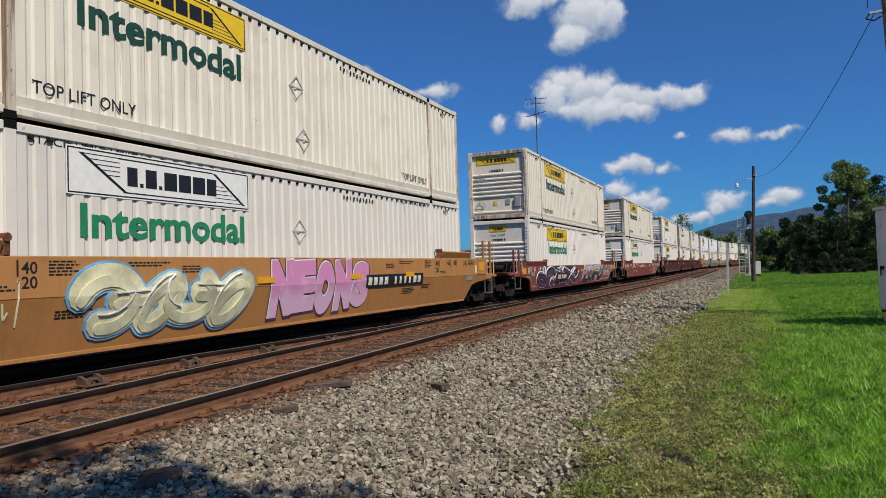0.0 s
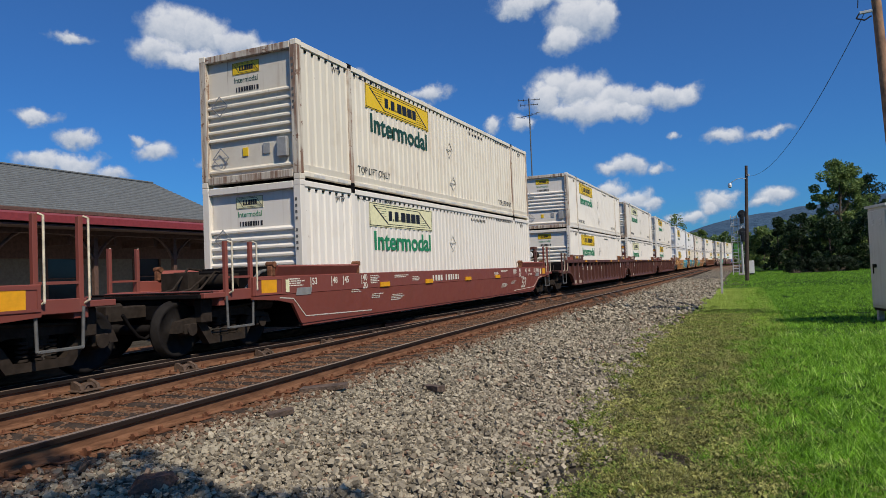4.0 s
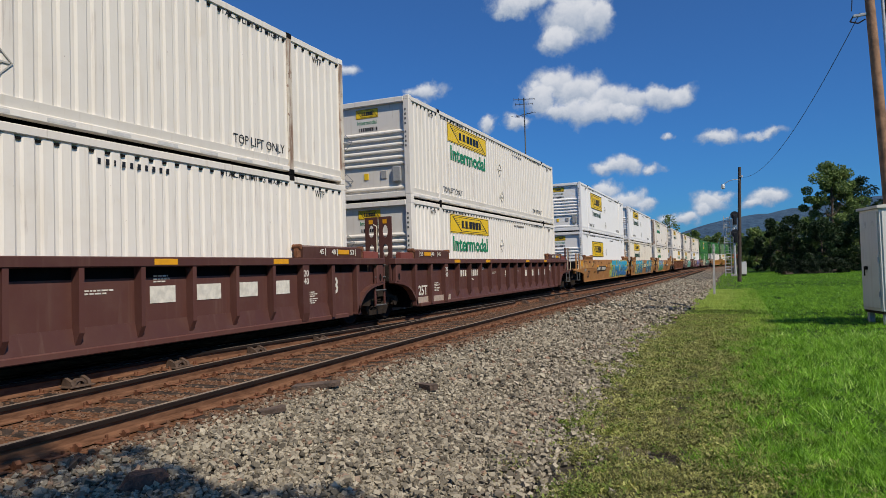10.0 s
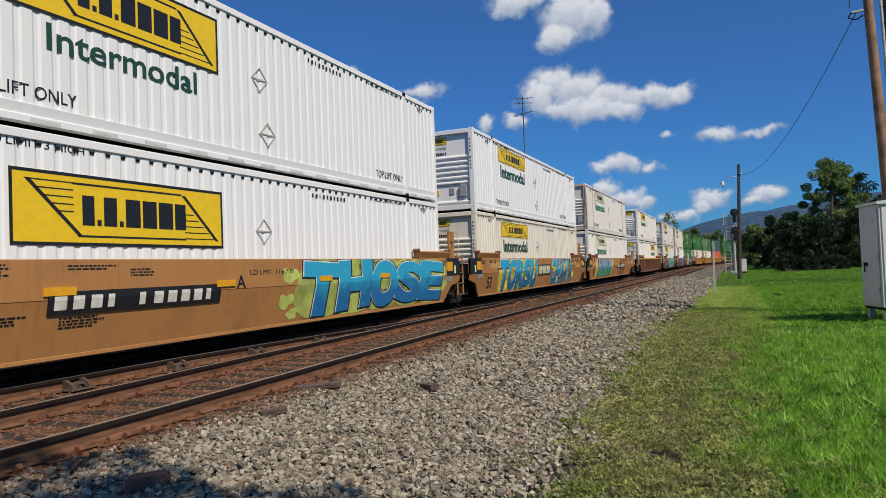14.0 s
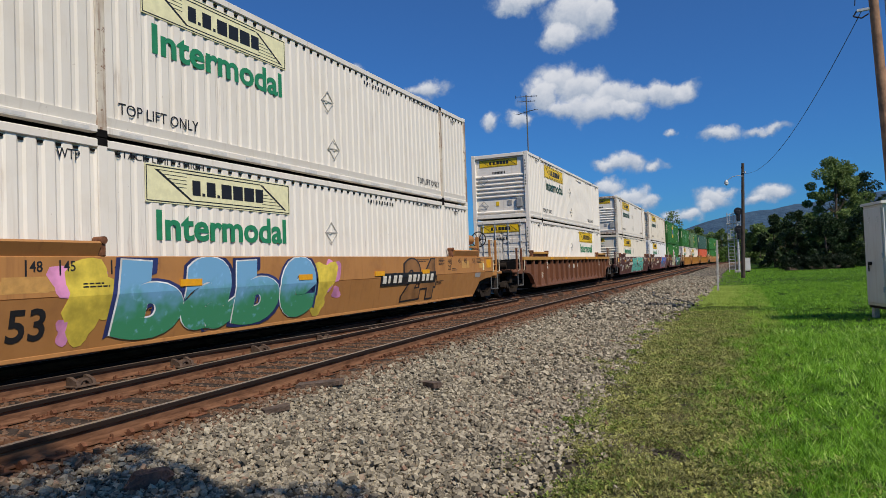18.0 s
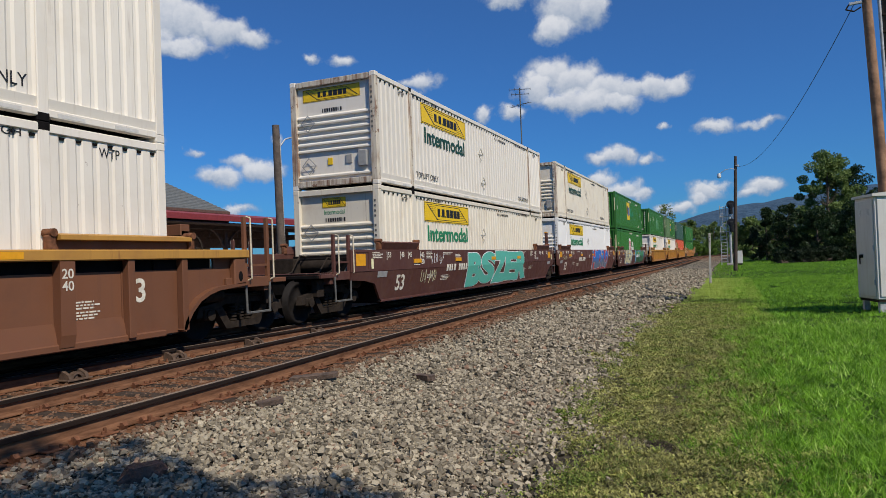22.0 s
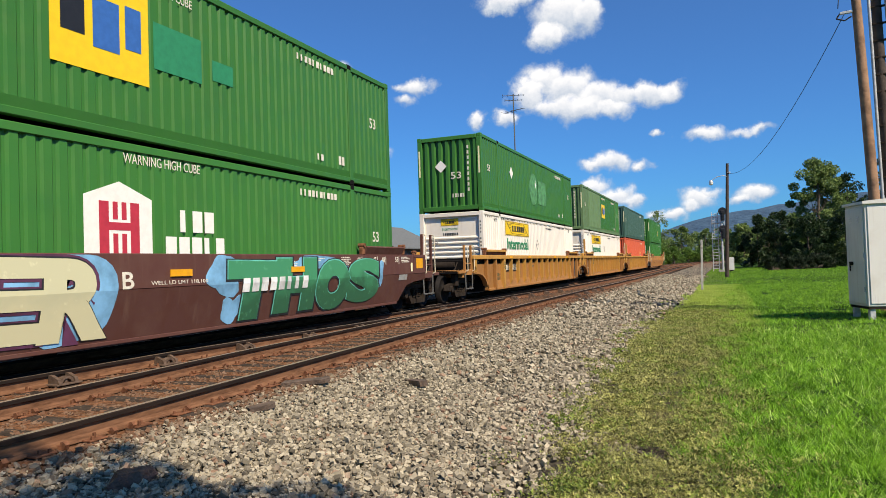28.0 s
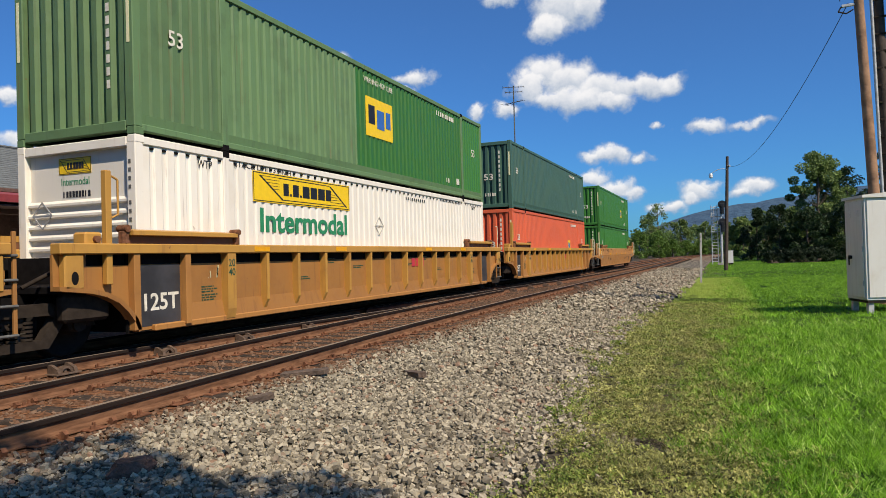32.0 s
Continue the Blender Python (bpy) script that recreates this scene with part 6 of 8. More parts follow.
for i, u in enumerate(UNITS):
    style = "ribbed" if i in RIBBED else "smooth"
    gap = (UNITS[i + 1] - u - CL) if i < 16 else 7
    what = f"{WORDS[PAINT[i]]} {'ribbed' if style == 'ribbed' else 'smooth-sided'} double-stack well car" + (" covered in graffiti" if i in (0, 1, 6, 7, 8, 10, 11, 12) else "")
    car = well_car(style, PAINT[i], u, KINDS[i], i, gap, what)
    CARS.append(car)
    ink = "black" if PAINT[i] in ("tan",) else "stencil"
    stencils(car, -HY, HY, ink if PAINT[i] != "yellow" else "text_dark", ink, style, KINDS[i][0] == "a" or i in (4, 8, 11, 14), i, KINDS[i])

C = CARS
number_plate(C[0], 2.11, 0.95, 2.79, 0.18, "black", "stencil", 1)
graffiti(C[0], -5.2, 0.45, 3.0, 1.05, 4, "cream", "skyblue", None, 3, 0.1, wild=True, second="bone")
letters(C[0], "NEONS", -1.35, 0.48, 3.5, 1.02, ("pink", "palepink"), "plum", None, "white", 0.10, 0.045, 5)
scrawl(C[0], -7.0, 0.6, 0.9, 0.7, "bone", 3)
SHAPE.update(LOW)
g = Geo()
slab(g, blob(-4.0, 0.80, 7.3, 1.0, 0.0, 0.05, [1.0, 2.0, 0.5], 40), 1.474, 0.001)
tagged(part("graffiti_ground", g, sprayed("char", "plum"), C[1], "sprayed black graffiti"), kind="stuff")
graffiti(C[1], -7.3, 0.38, 6.9, 0.88, 6, "char", "white", None, 11, 0.3, wild=True, second="plum")
number_plate(C[1], -4.61, 0.68, 1.6, 0.19, "black", "stencil", 2, 1.545)
letters(C[1], "ZOFD", 0.9, 0.38, 5.0, 0.88, ("silver", "char"), "black", "palered", "white", 0.085, 0.045, 14, 0.25)
scrawl(C[1], 6.3, 0.55, 1.9, 0.6, "white", 4)
number_plate(C[2], -2.2, 1.0, 2.0, 0.16, None, "stencil", 12)
SHAPE.update(TALL)
for i in (3, 4, 5):
    number_plate(C[i], -4.9, 1.02, 2.1, 0.20, None, "stencil", 20 + i, 1.338)
    part("stencil_mark", glyph_bars(4, 3.9, 0.26, 30 + i, 0.42), M["stencil"], C[i], m=side_m(1.338, 2.3, 0.88))
    part("stencil", word({3: "B", 4: "C", 5: "A"}[i], 0.20, 0.27, M["stencil"], 0.012), None, C[i], m=side_m(1.338, -0.15, 0.90))
    for y, w in ((-7.92, 0.66), (-7.12, 0.86), (-6.02, 0.30)):
        part("patch", flat(0, 0, w, 0.17), M["buff"], C[i], "pale painted-over patch", m=side_m(1.349 if y < -7.5 else 1.402, y, 0.34))
number_plate(C[6], -4.68, 0.92, 2.97, 0.18, "black", "stencil", 4)
part("stencil", word("A", 0.24, 0.23, M["black"], 0.015), None, C[6], m=side_m(1.474, -1.22, 1.06))
letters(C[6], "THOSE", 0.75, 0.38, 7.0, 1.16, ("aqua", "blue"), "black", "lime", "white", 0.115, 0.05, 21, 0.04)
splash(C[6], [(0.35, 1.25, 0.45, 0.3), (0.25, 0.75, 0.4, 0.3), (0.5, 0.5, 0.35, 0.2), (7.9, 1.2, 0.3, 0.3), (8.0, 0.8, 0.3, 0.35)], "lime", 4)
letters(C[7], "TORSU", -6.2, 0.36, 5.1, 1.18, ("aqua", "teal"), "black", "yellow", "white", 0.09, 0.05, 23, 0.12)
number_plate(C[7], -0.85, 0.90, 1.95, 0.34, "g_char", "g_bone", 5, n=3, gap=0.16)
splash(C[7], [(2.0, 1.2, 0.9, 0.5), (3.0, 0.8, 1.2, 0.8), (4.2, 1.2, 1.0, 0.6), (5.0, 0.7, 1.0, 0.4), (6.0, 0.75, 0.5, 0.3), (5.9, 1.3, 0.2, 0.15)], "yellow", 7)
letters(C[7], "CHAVA", 1.4, 0.36, 4.4, 1.2, ("aqua", "teal"), "navy", None, "white", 0.075, 0.05, 25, 0.2)
splash(C[8], [(-6.35, 1.1, 0.9, 0.8), (-6.5, 0.65, 0.5, 0.4), (-0.8, 1.1, 0.9, 0.7), (-1.0, 0.6, 0.6, 0.4)], "yellow", 9, depth=0.0014)
splash(C[8], [(-6.6, 1.25, 0.7, 0.5), (-6.75, 0.6, 0.25, 0.3), (-0.5, 1.2, 0.6, 0.6), (-0.3, 0.8, 0.3, 0.25)], "pink", 8, depth=0.0006)
letters(C[8], "babe", -5.95, 0.36, 4.85, 1.2, ("skyblue", "green"), "navy", None, "white", 0.13, 0.08, 31, 0.08)
number_plate(C[8], 1.73, 0.91, 3.06, 0.19, "black", "stencil", 6)
letters(C[8], "24", 2.9, 0.42, 2.0, 1.1, "tan", "black", None, None, 0.09, 0.05, 33)
number_plate(C[9], -1.2, 1.0, 2.0, 0.2, None, "stencil", 41, 1.338)
number_plate(C[10], -4.19, 0.94, 1.78, 0.20, None, "stencil", 7, n=9)
letters(C[10], "BSZER", -2.4, 0.37, 6.8, 1.17, ("mint", "mint"), "white", None, None, 0.115, 0.03, 43, 0.1)
scrawl(C[10], -6.0, 0.60, 1.0, 0.42, "bone", 8)
scrawl(C[10], -5.34, 1.1, 0.9, 0.4, "white", 18)
number_plate(C[11], -4.0, 0.93, 1.82, 0.21, None, "stencil", 8, n=9)
letters(C[11], "HIDRO", 0.12, 0.38, 5.6, 1.17, ("bright", "greyblue"), "white", "red", None, 0.105, 0.03, 45, 0.08)
scrawl(C[11], -8.0, 1.04, 0.9, 0.26, "bone", 9)
part("stencil", word("C", 0.19, 0.22, M["stencil"], 0.01), None, C[11], m=side_m(1.474, -0.98, 1.06))
letters(C[12], "BUER", -5.1, 0.42, 3.9, 1.12, ("bone", "cream"), "plum", "skyblue", "black", 0.085, 0.055, 47, 0.02)
splash(C[12], [(1.2, 1.2, 0.7, 0.7), (1.5, 0.6, 0.5, 0.5), (6.9, 1.1, 0.5, 0.7), (4.2, 1.4, 2.0, 0.25)], "skyblue", 12)
letters(C[12], "THOS", 1.3, 0.38, 5.6, 1.12, ("green", "deepgreen"), "black", None, "mint", 0.13, 0.05, 49, 0.04)
number_plate(C[12], 1.7, 0.89, 2.15, 0.25, None, "g_white", 51, 1.492, n=8, gap=0.3)
part("stencil", word("WELL LD LMT 118,100", 1.22, 0.07, M["stencil"]), None, C[12], m=side_m(1.474, -0.41, 1.09))
part("stencil", word("B", 0.21, 0.25, M["stencil"], 0.012), None, C[12], m=side_m(1.474, -0.94, 1.06))
part("stencil", word("LD LMT  116,700", 1.3, 0.10, M["black"]), None, C[6], m=side_m(1.474, -0.85, 1.28))
number_plate(C[13], -HY + 2.35, 0.98, 1.9, 0.22, "iron", "stencil", 73, 1.338)
for i in (14, 15):
    number_plate(C[i], 1.6, 1.02, 0.9, 0.24, None, "logo_red", 60 + i, 1.338, n=3, gap=0.2)
    scrawl(C[i], -6.85, 0.5, 0.5, 0.75, "bone", 30 + i, 1.340)
rp = random.Random(5)
for i in (6, 7, 8):
    for k in range(7):
        y = rp.choice((-1, 1)) * rp.uniform(6.2, 8.6)
        part("patch", flat(0, 0, rp.uniform(0.3, 0.7), rp.uniform(0.14, 0.28), 0.0008 + 0.0003 * k), M["patch"], C[i], "lighter yellow paint patch", m=side_m(1.4718, y, rp.uniform(1.07, 1.28)))

# upper and lower load of each unit: paint, sign, its height, big end sign, lettering, end
W, N, Y = "white", "newwhite", "cream"
STACK = [
    ((Y, "sign_yellow", 0.59, 0, "text_dark", "wall"), (W, "sign_white", 0.66, 0, "text_green", "wall")),
    ((Y, "sign_yellow", 0.59, 1, "text_dark", "wall"), (W, "sign_yellow", 0.59, 0, "text_green", "wall")),
    ((Y, "sign_yellow", 0.59, 0, "text_dark", "wall"), (W, "sign_pale", 0.59, 0, "text_green", "wall")),
    ((W, "sign_yellow", 0.59, 0, "text_green", "wall"), (W, "sign_yellow", 0.59, 0, "text_green", "wall")),
    ((W, "sign_pale", 0.59, 0, "text_green", "wall"), (W, "sign_pale", 0.59, 0, "text_green", "wall")),
    ((W, "sign_yellow", 0.59, 0, "text_green", "wall"), (W, "sign_yellow", 0.59, 0, "text_green", "wall")),
    ((N, "sign_yellow", 0.98, 0, "text_dark", "wall"), (N, "sign_yellow", 0.98, 0, None, "wall")),
    ((N, "sign_yellow", 0.59, 0, "text_dark", "wall"), (Y, "sign_yellow", 0.59, 0, "text_dark", "wall")),
    ((W, "sign_pale", 0.59, 0, "text_green", "wall"), (W, "sign_pale", 0.59, 0, "text_green", "wall")),
    ((W, "sign_yellow", 0.59, 1, "text_dark", "wall"), (W, "sign_yellow", 0.59, 1, "text_green", "door")),
    ((W, "sign_yellow", 0.59, 1, "text_dark", "wall"), (Y, "sign_yellow", 0.59, 0, "text_green", "wall")),
    ((Y, "sign_yellow", 0.59, 0, "text_dark", "wall"), (N, "sign_yellow", 0.59, 0, "text_green", "wall")),
    (("green", None), ("green", None)),
    (("green", None), (W, "sign_yellow", 0.59, 0, "text_green", "wall")),
    (("olive", None), (W, "sign_yellow", 0.59, 0, "text_green", "wall")),
    (("teal", None), ("orange", None)),
    (("green", None), ("green", None)),
]
TINT = {"white": "dusty white", "cream": "yellowed cream", "newwhite": "clean white", "green": "dark green", "olive": "faded olive-green", "teal": "grey-green", "orange": "orange-red"}
for i, (u, pair) in enumerate(zip(UNITS, STACK)):
    x, y, a = along(u + HY)
    both = []
    for k, spec in enumerate(pair):
        z = 0.36 + (CH if k == 0 else 0) + (0.006 if k == 0 else 0)
        m = pose(x, y, z, 0, 0, -math.degrees(a))
        place = "stacked on top" if k == 0 else "in a well car"
        if spec[1]:
            paint, face, h, bigend, ink, end = spec
            lab = f"{TINT[paint]} fluted container with {'faded' if face != 'sign_yellow' else 'yellow'} sign {place}"
            c = container("container", paint, lab, m, (face, h, bigend), ink, end, far=(i == 9 and k == 1), small_word=(h > 0.8), rusty=(k == 0 and paint in (W, Y) and i in (0, 1, 2, 3, 4, 8, 10, 11)))
        else:
            c = container("container", spec[0], f"{TINT[spec[0]]} fluted steel container {place}", m, None, None, "flutes", number=False)
        both.append((c, z))
    LOADS.append(both)


def marks(c, kind):
    """Carrier marks on the coloured containers, as plain shapes."""
    X = CW / 2 - 0.022
    def put(g, mat, y, z, name="sign", text=""):
        return part(name, g, M[mat], c, text, m=side_m(X, y, z))
    if kind in ("square", "square_small"):
        w0, h0 = (1.7, 1.5) if kind == "square" else (1.5, 1.0)
        y, z = (-1.87, 0.92) if kind == "square" else (-0.75, 1.13)
        put(flat(0, 0, w0, h0), "sign_yellow", y, z, text="yellow square carrier sign")
        u, v = w0 / 1.25, h0 / 1.25
        def b3(g, a0, b0, a1, b1):
            return g.box(a0 * u, b0 * v, 0.004, a1 * u, b1 * v, 0.008)
        g = Geo()
        for q in ((0.12, 0.4, 0.4, 1.0),):
            b3(g, *q)
        put(g, "black", y, z, "sign_mark")
        g = Geo()
        for q in ((0.5, 0.3, 0.84, 0.92), (0.92, 0.4, 1.14, 0.95)):
            b3(g, *q)
        put(g, "logo_blue", y, z, "sign_mark")
        put(word("WARNING HIGH CUBE", 1.6, 0.14, M["stencil"]), "stencil", -0.8, CH - 0.42, "stencil")
        if kind == "square":
            put(flat(0, 0, 1.07, 0.75), "text_green", -0.07, 1.25, "faded_patch")
            put(flat(0, 0, 0.54, 0.36), "text_green", 1.27, 1.38, "faded_patch")
    if kind == "house":
        y, z, q = -1.4, 1.12, 0.72
        put(Geo().prism([(0, 0), (1.7 * q, 0), (1.7 * q, 1.3 * q), (0.85 * q, 1.62 * q), (0, 1.3 * q)], 2, 0, 0.004), "sign_white", y, z, text="white house-shaped carrier sign")
        g = Geo()
        for e in ((0.35, 0.1, 0.58, 1.2), (1.12, 0.1, 1.35, 1.2), (0.58, 0.62, 1.12, 0.78), (0.68, 0.1, 0.8, 0.55), (0.9, 0.1, 1.02, 0.55), (0.68, 0.84, 0.8, 1.2), (0.9, 0.84, 1.02, 1.2)):
            g.box(e[0] * q, e[1] * q, 0.004, e[2] * q, e[3] * q, 0.008)
        put(g, "logo_red", y, z, "sign_mark")
        put(glyph_bars(3, 0.85, 0.36, 61, 0.2), "sign_white", 0.42, 1.58, "name_mark")
        put(glyph_bars(5, 1.45, 0.36, 62, 0.2), "sign_white", 0.1, 1.14, "name_mark")
        put(word("WARNING HIGH CUBE", 1.6, 0.15, M["stencil"]), "stencil", -0.7, 2.58, "stencil")
    if kind == "faded":
        # a worn round emblem and the ghosts of letters beside it
        disc = [(0.75 * math.cos(a), 0.75 * math.sin(a)) for a in (2 * math.pi * i / 28 for i in range(28))]
        put(Geo().prism(disc, 2, 0, 0.003), "ghost_green", -0.55, 1.45, "faded_patch", "paler round patch of worn paint")
        put(Geo().box(0, 0, 0, 1.55, 1.15, 0.003), "ghost_green", 0.3, 0.8, "faded_patch", "paler patch of worn paint")
        put(Geo().prism([(0, -0.26), (0.26, 0), (0, 0.26), (-0.26, 0)], 2, 0, 0.004), "sign_white", -4.15, 1.83, "placard", "white diamond placard")
        put(Geo().prism([(0, 0), (0.2, 0.22), (0.08, 0.24), (0.05, 0.42), (-0.04, 0.2), (-0.12, 0.3)], 2, 0.003, 0.006), "sign_white", -0.2, 1.5, "worn_mark")
    if kind == "small":
        put(flat(0, 0, 0.62, 0.62), "sign_yellow", 3.0, 1.05, text="small square sign")
        put(Geo().box(0.1, 0.12, 0.004, 0.22, 0.5, 0.008).box(0.28, 0.2, 0.004, 0.5, 0.44, 0.008), "logo_blue", 3.0, 1.05, "sign_mark")
    for y in (-HY + 0.9, HY - 0.9):
        put(word("53", 0.32, 0.26, M["stencil"], 0.01), "stencil", y - 0.15, 1.55, "stencil")
    put(glyph_bars(10, 1.5, 0.14, 63), "stencil", HY - 4.2, CH - 0.42, "number_mark")
    put(glyph_bars(2, 0.3, 0.14, 65), "stencil", HY - 3.5, 0.42, "stencil")
    put(glyph_bars(2, 0.3, 0.2, 66), "stencil", HY - 2.6, 0.42, "stencil")
    # marks on the fluted end
    E = -HY + 0.026
    if kind != "square_small":
        part("placard", Geo().prism([(0, -0.24), (0.24, 0), (0, 0.24), (-0.24, 0)], 2, 0, 0.004), M["sign_white"], c, m=end_m(-0.35, E, 1.75))
        part("stencil", word("53", 0.42, 0.26, M["stencil"], 0.01), None, c, m=end_m(0.05, E, 1.25))
        part("number_mark", glyph_bars(5, 0.5, 0.14, 64), M["stencil"], c, m=end_m(0.1, E, 0.55))
    for x in (-CW / 2 + 0.05, CW / 2 - 0.12):
        part("height_stripe", Geo().box(0, 0, 0, 0.06, 1.0, 0.003), M["sign_pale"], c, m=end_m(x, -HY - 0.003, 1.4))
    g = Geo()
    for k in range(9):
        g.box(0, 0.2 * k, 0, 0.07, 0.2 * k + 0.13, 0.003)
    part("number_mark", g, M["stencil"], c, m=end_m(0.72, E, 0.75))


marks(LOADS[12][0][0], "square"), marks(LOADS[12][1][0], "house")
marks(LOADS[13][0][0], "faded"), marks(LOADS[14][0][0], "square_small"), marks(LOADS[15][0][0], "")
marks(LOADS[15][1][0], "small"), marks(LOADS[16][0][0], "small"), marks(LOADS[16][1][0], "")


# ---------------------------------------------------------------- fixed things along the line
def bed_z(x):
    return float(np.interp(x, [-14.1, -12.7, -4.9, -4.27, -3.27, -2.17, -1.7, -1.2], [-0.38, -0.19, -0.19, -0.26, -0.335, -0.36, -0.37, -0.46]))


def floor_z(x, y):
    return max(bed_z(x), ground_z(x, y)) if x < -1.2 else ground_z(x, y)


M["pole_wood"] = plain("weathered_pole", (0.27, 0.15, 0.085), 0.85, 0, 0.35, 3.0, 0.7, 0.02)
M["pole_dark"] = plain("dark_pole", (0.055, 0.038, 0.028), 0.85, 0, 0.35, 3.0, 0.7, 0.02)
M["post_grey"] = plain("grey_post", (0.42, 0.40, 0.36), 0.7, 0, 0.15)
M["cabinet"] = painted("cabinet_paint", (0.66, 0.645, 0.60), (0.36, 0.26, 0.16), 0.45, 0.30, 0.45, 0.03, rust=0.3)
M["scrap"] = plain("grey_brown_scrap", (0.10, 0.068, 0.05), 0.9, 0, 0.4, 6.0, 0.8, 0.02)
M["concrete"] = plain("concrete", (0.34, 0.33, 0.30), 0.9, 0, 0.2)
M["cable"] = plain("black_cable", (0.012, 0.012, 0.012), 0.6)
M["rock"] = plain("brown_rock", (0.105, 0.055, 0.038), 0.9, 0, 0.4, 6.0, 0.9, 0.03)
M["pole_grey"] = plain("grey_pole", (0.105, 0.082, 0.066), 0.9, 0, 0.3, 4.0, 0.7, 0.02)
M["glass_lamp"] = plain("lamp_glass", (0.75, 0.75, 0.72), 0.2, 0, 0.05)


def street_pole():
    t = thing("street_lamp", "tall dark wooden pole with a small arm lamp", "street lamp", pose(0.2, 56, ground_z(0.2, 56) - 0.02))
    part("pole", Geo().cyl((0, 0, 0), (0.34, 0, 8.7), 0.15, 14, 0.102), M["pole_dark"], t)
    arm = [(0.28, -0.12, 7.70), (0.0, -0.15, 7.78), (-0.4, -0.15, 7.72), (-0.85, -0.15, 7.45)]
    part("arm", Geo().tube(arm, 0.025, 8), M["galv"], t)
    head = part("lamp_head", Geo().cyl((-0.86, -0.15, 7.48), (-0.86, -0.15, 7.3), 0.10, 12, 0.16), M["galv"], t)
    part("lamp_glass", Geo().ball((-0.86, -0.15, 7.24), 0.15, 10, 6), M["glass_lamp"], head)
    part("insulator", Geo().cyl((0.47, -0.1, 7.9), (0.47, -0.1, 8.05), 0.06, 10).box(0.3, -0.13, 7.95, 0.47, -0.07, 7.99), M["galv"], t)


def marker_post():
    t = thing("marker_post", "thin pale grey marker post in the grass edge", "post", pose(-1.03, 36, ground_z(-1.03, 36) - 0.01, 0, 1.2, 0))
    part("post", Geo().box(-0.05, -0.03, 0, 0.05, 0.03, 2.5, 0.01), M["post_grey"], t)
    part("bolt", Geo().cyl((0, -0.045, 2.3), (0, 0.0, 2.3), 0.015, 8).cyl((0, -0.045, 2.1), (0, 0.0, 2.1), 0.015, 8), M["iron"], t)


def cabinet():
    z = ground_z(2.92, 17.5)
    t = thing("signal_cabinet", "weathered grey steel equipment cabinet on short legs", "cabinet", pose(2.92, 17.5, z, 0, 0, 12.8))
    w, d, lo, hi = 1.5, 1.0, 0.30, 2.58
    part("body", Geo().box(0, 0, lo, w, d, hi, 0.012), M["cabinet"], t)
    part("roof", Geo().prism([(-0.05, hi), (w + 0.05, hi), (w + 0.05, hi + 0.06), (w / 2, hi + 0.13), (-0.05, hi + 0.06)], 1, -0.06, d + 0.05), M["cabinet"], t)
    dr = part("door", Geo().box(-0.025, 0.05, lo + 0.06, 0.0, d - 0.05, hi - 0.07, 0.008), M["cabinet"], t)
    part("handle", Geo().box(-0.06, 0.60, 1.22, -0.025, 0.76, 1.30, 0.01).cyl((-0.075, 0.68, 1.25), (-0.03, 0.68, 1.25), 0.03, 8).box(-0.08, 0.66, 1.08, -0.06, 0.70, 1.26, 0.005), M["iron"], dr, "dark latch handle")
    for k in range(3):
        for y in (0.22, 0.62):
            part("louvre", kept("louvre", lambda: Geo().prism([(-0.045, 0), (-0.025, 0.03), (-0.025, 0)], 1, 0, 0.1).mesh("louvre", M["cabinet"])), None, dr, m=pose(0, y, 2.18 + 0.055 * k))
    for y in (0.12, 1.0 - 0.12):
        part("hinge", Geo().cyl((-0.03, 0.06, y + 0.5), (-0.03, 0.06, y + 0.62), 0.015, 8), M["galv"], dr)
    dr = part("door", Geo().box(0.05, -0.025, lo + 0.06, w - 0.05, 0.0, hi - 0.07, 0.008), M["cabinet"], t)
    part("handle", Geo().box(1.2, -0.06, 1.22, 1.36, -0.025, 1.30, 0.01), M["iron"], dr)
    for x in (0.05, w - 0.17):
        for y in (0.05, d - 0.17):
            part("leg", Geo().box(x, y, -0.05, x + 0.12, y + 0.12, lo, 0.008), M["galv"], t)
    part("base_frame", Geo().box(0.02, 0.02, lo - 0.06, w - 0.02, d - 0.02, lo, 0.006), M["iron"], t)


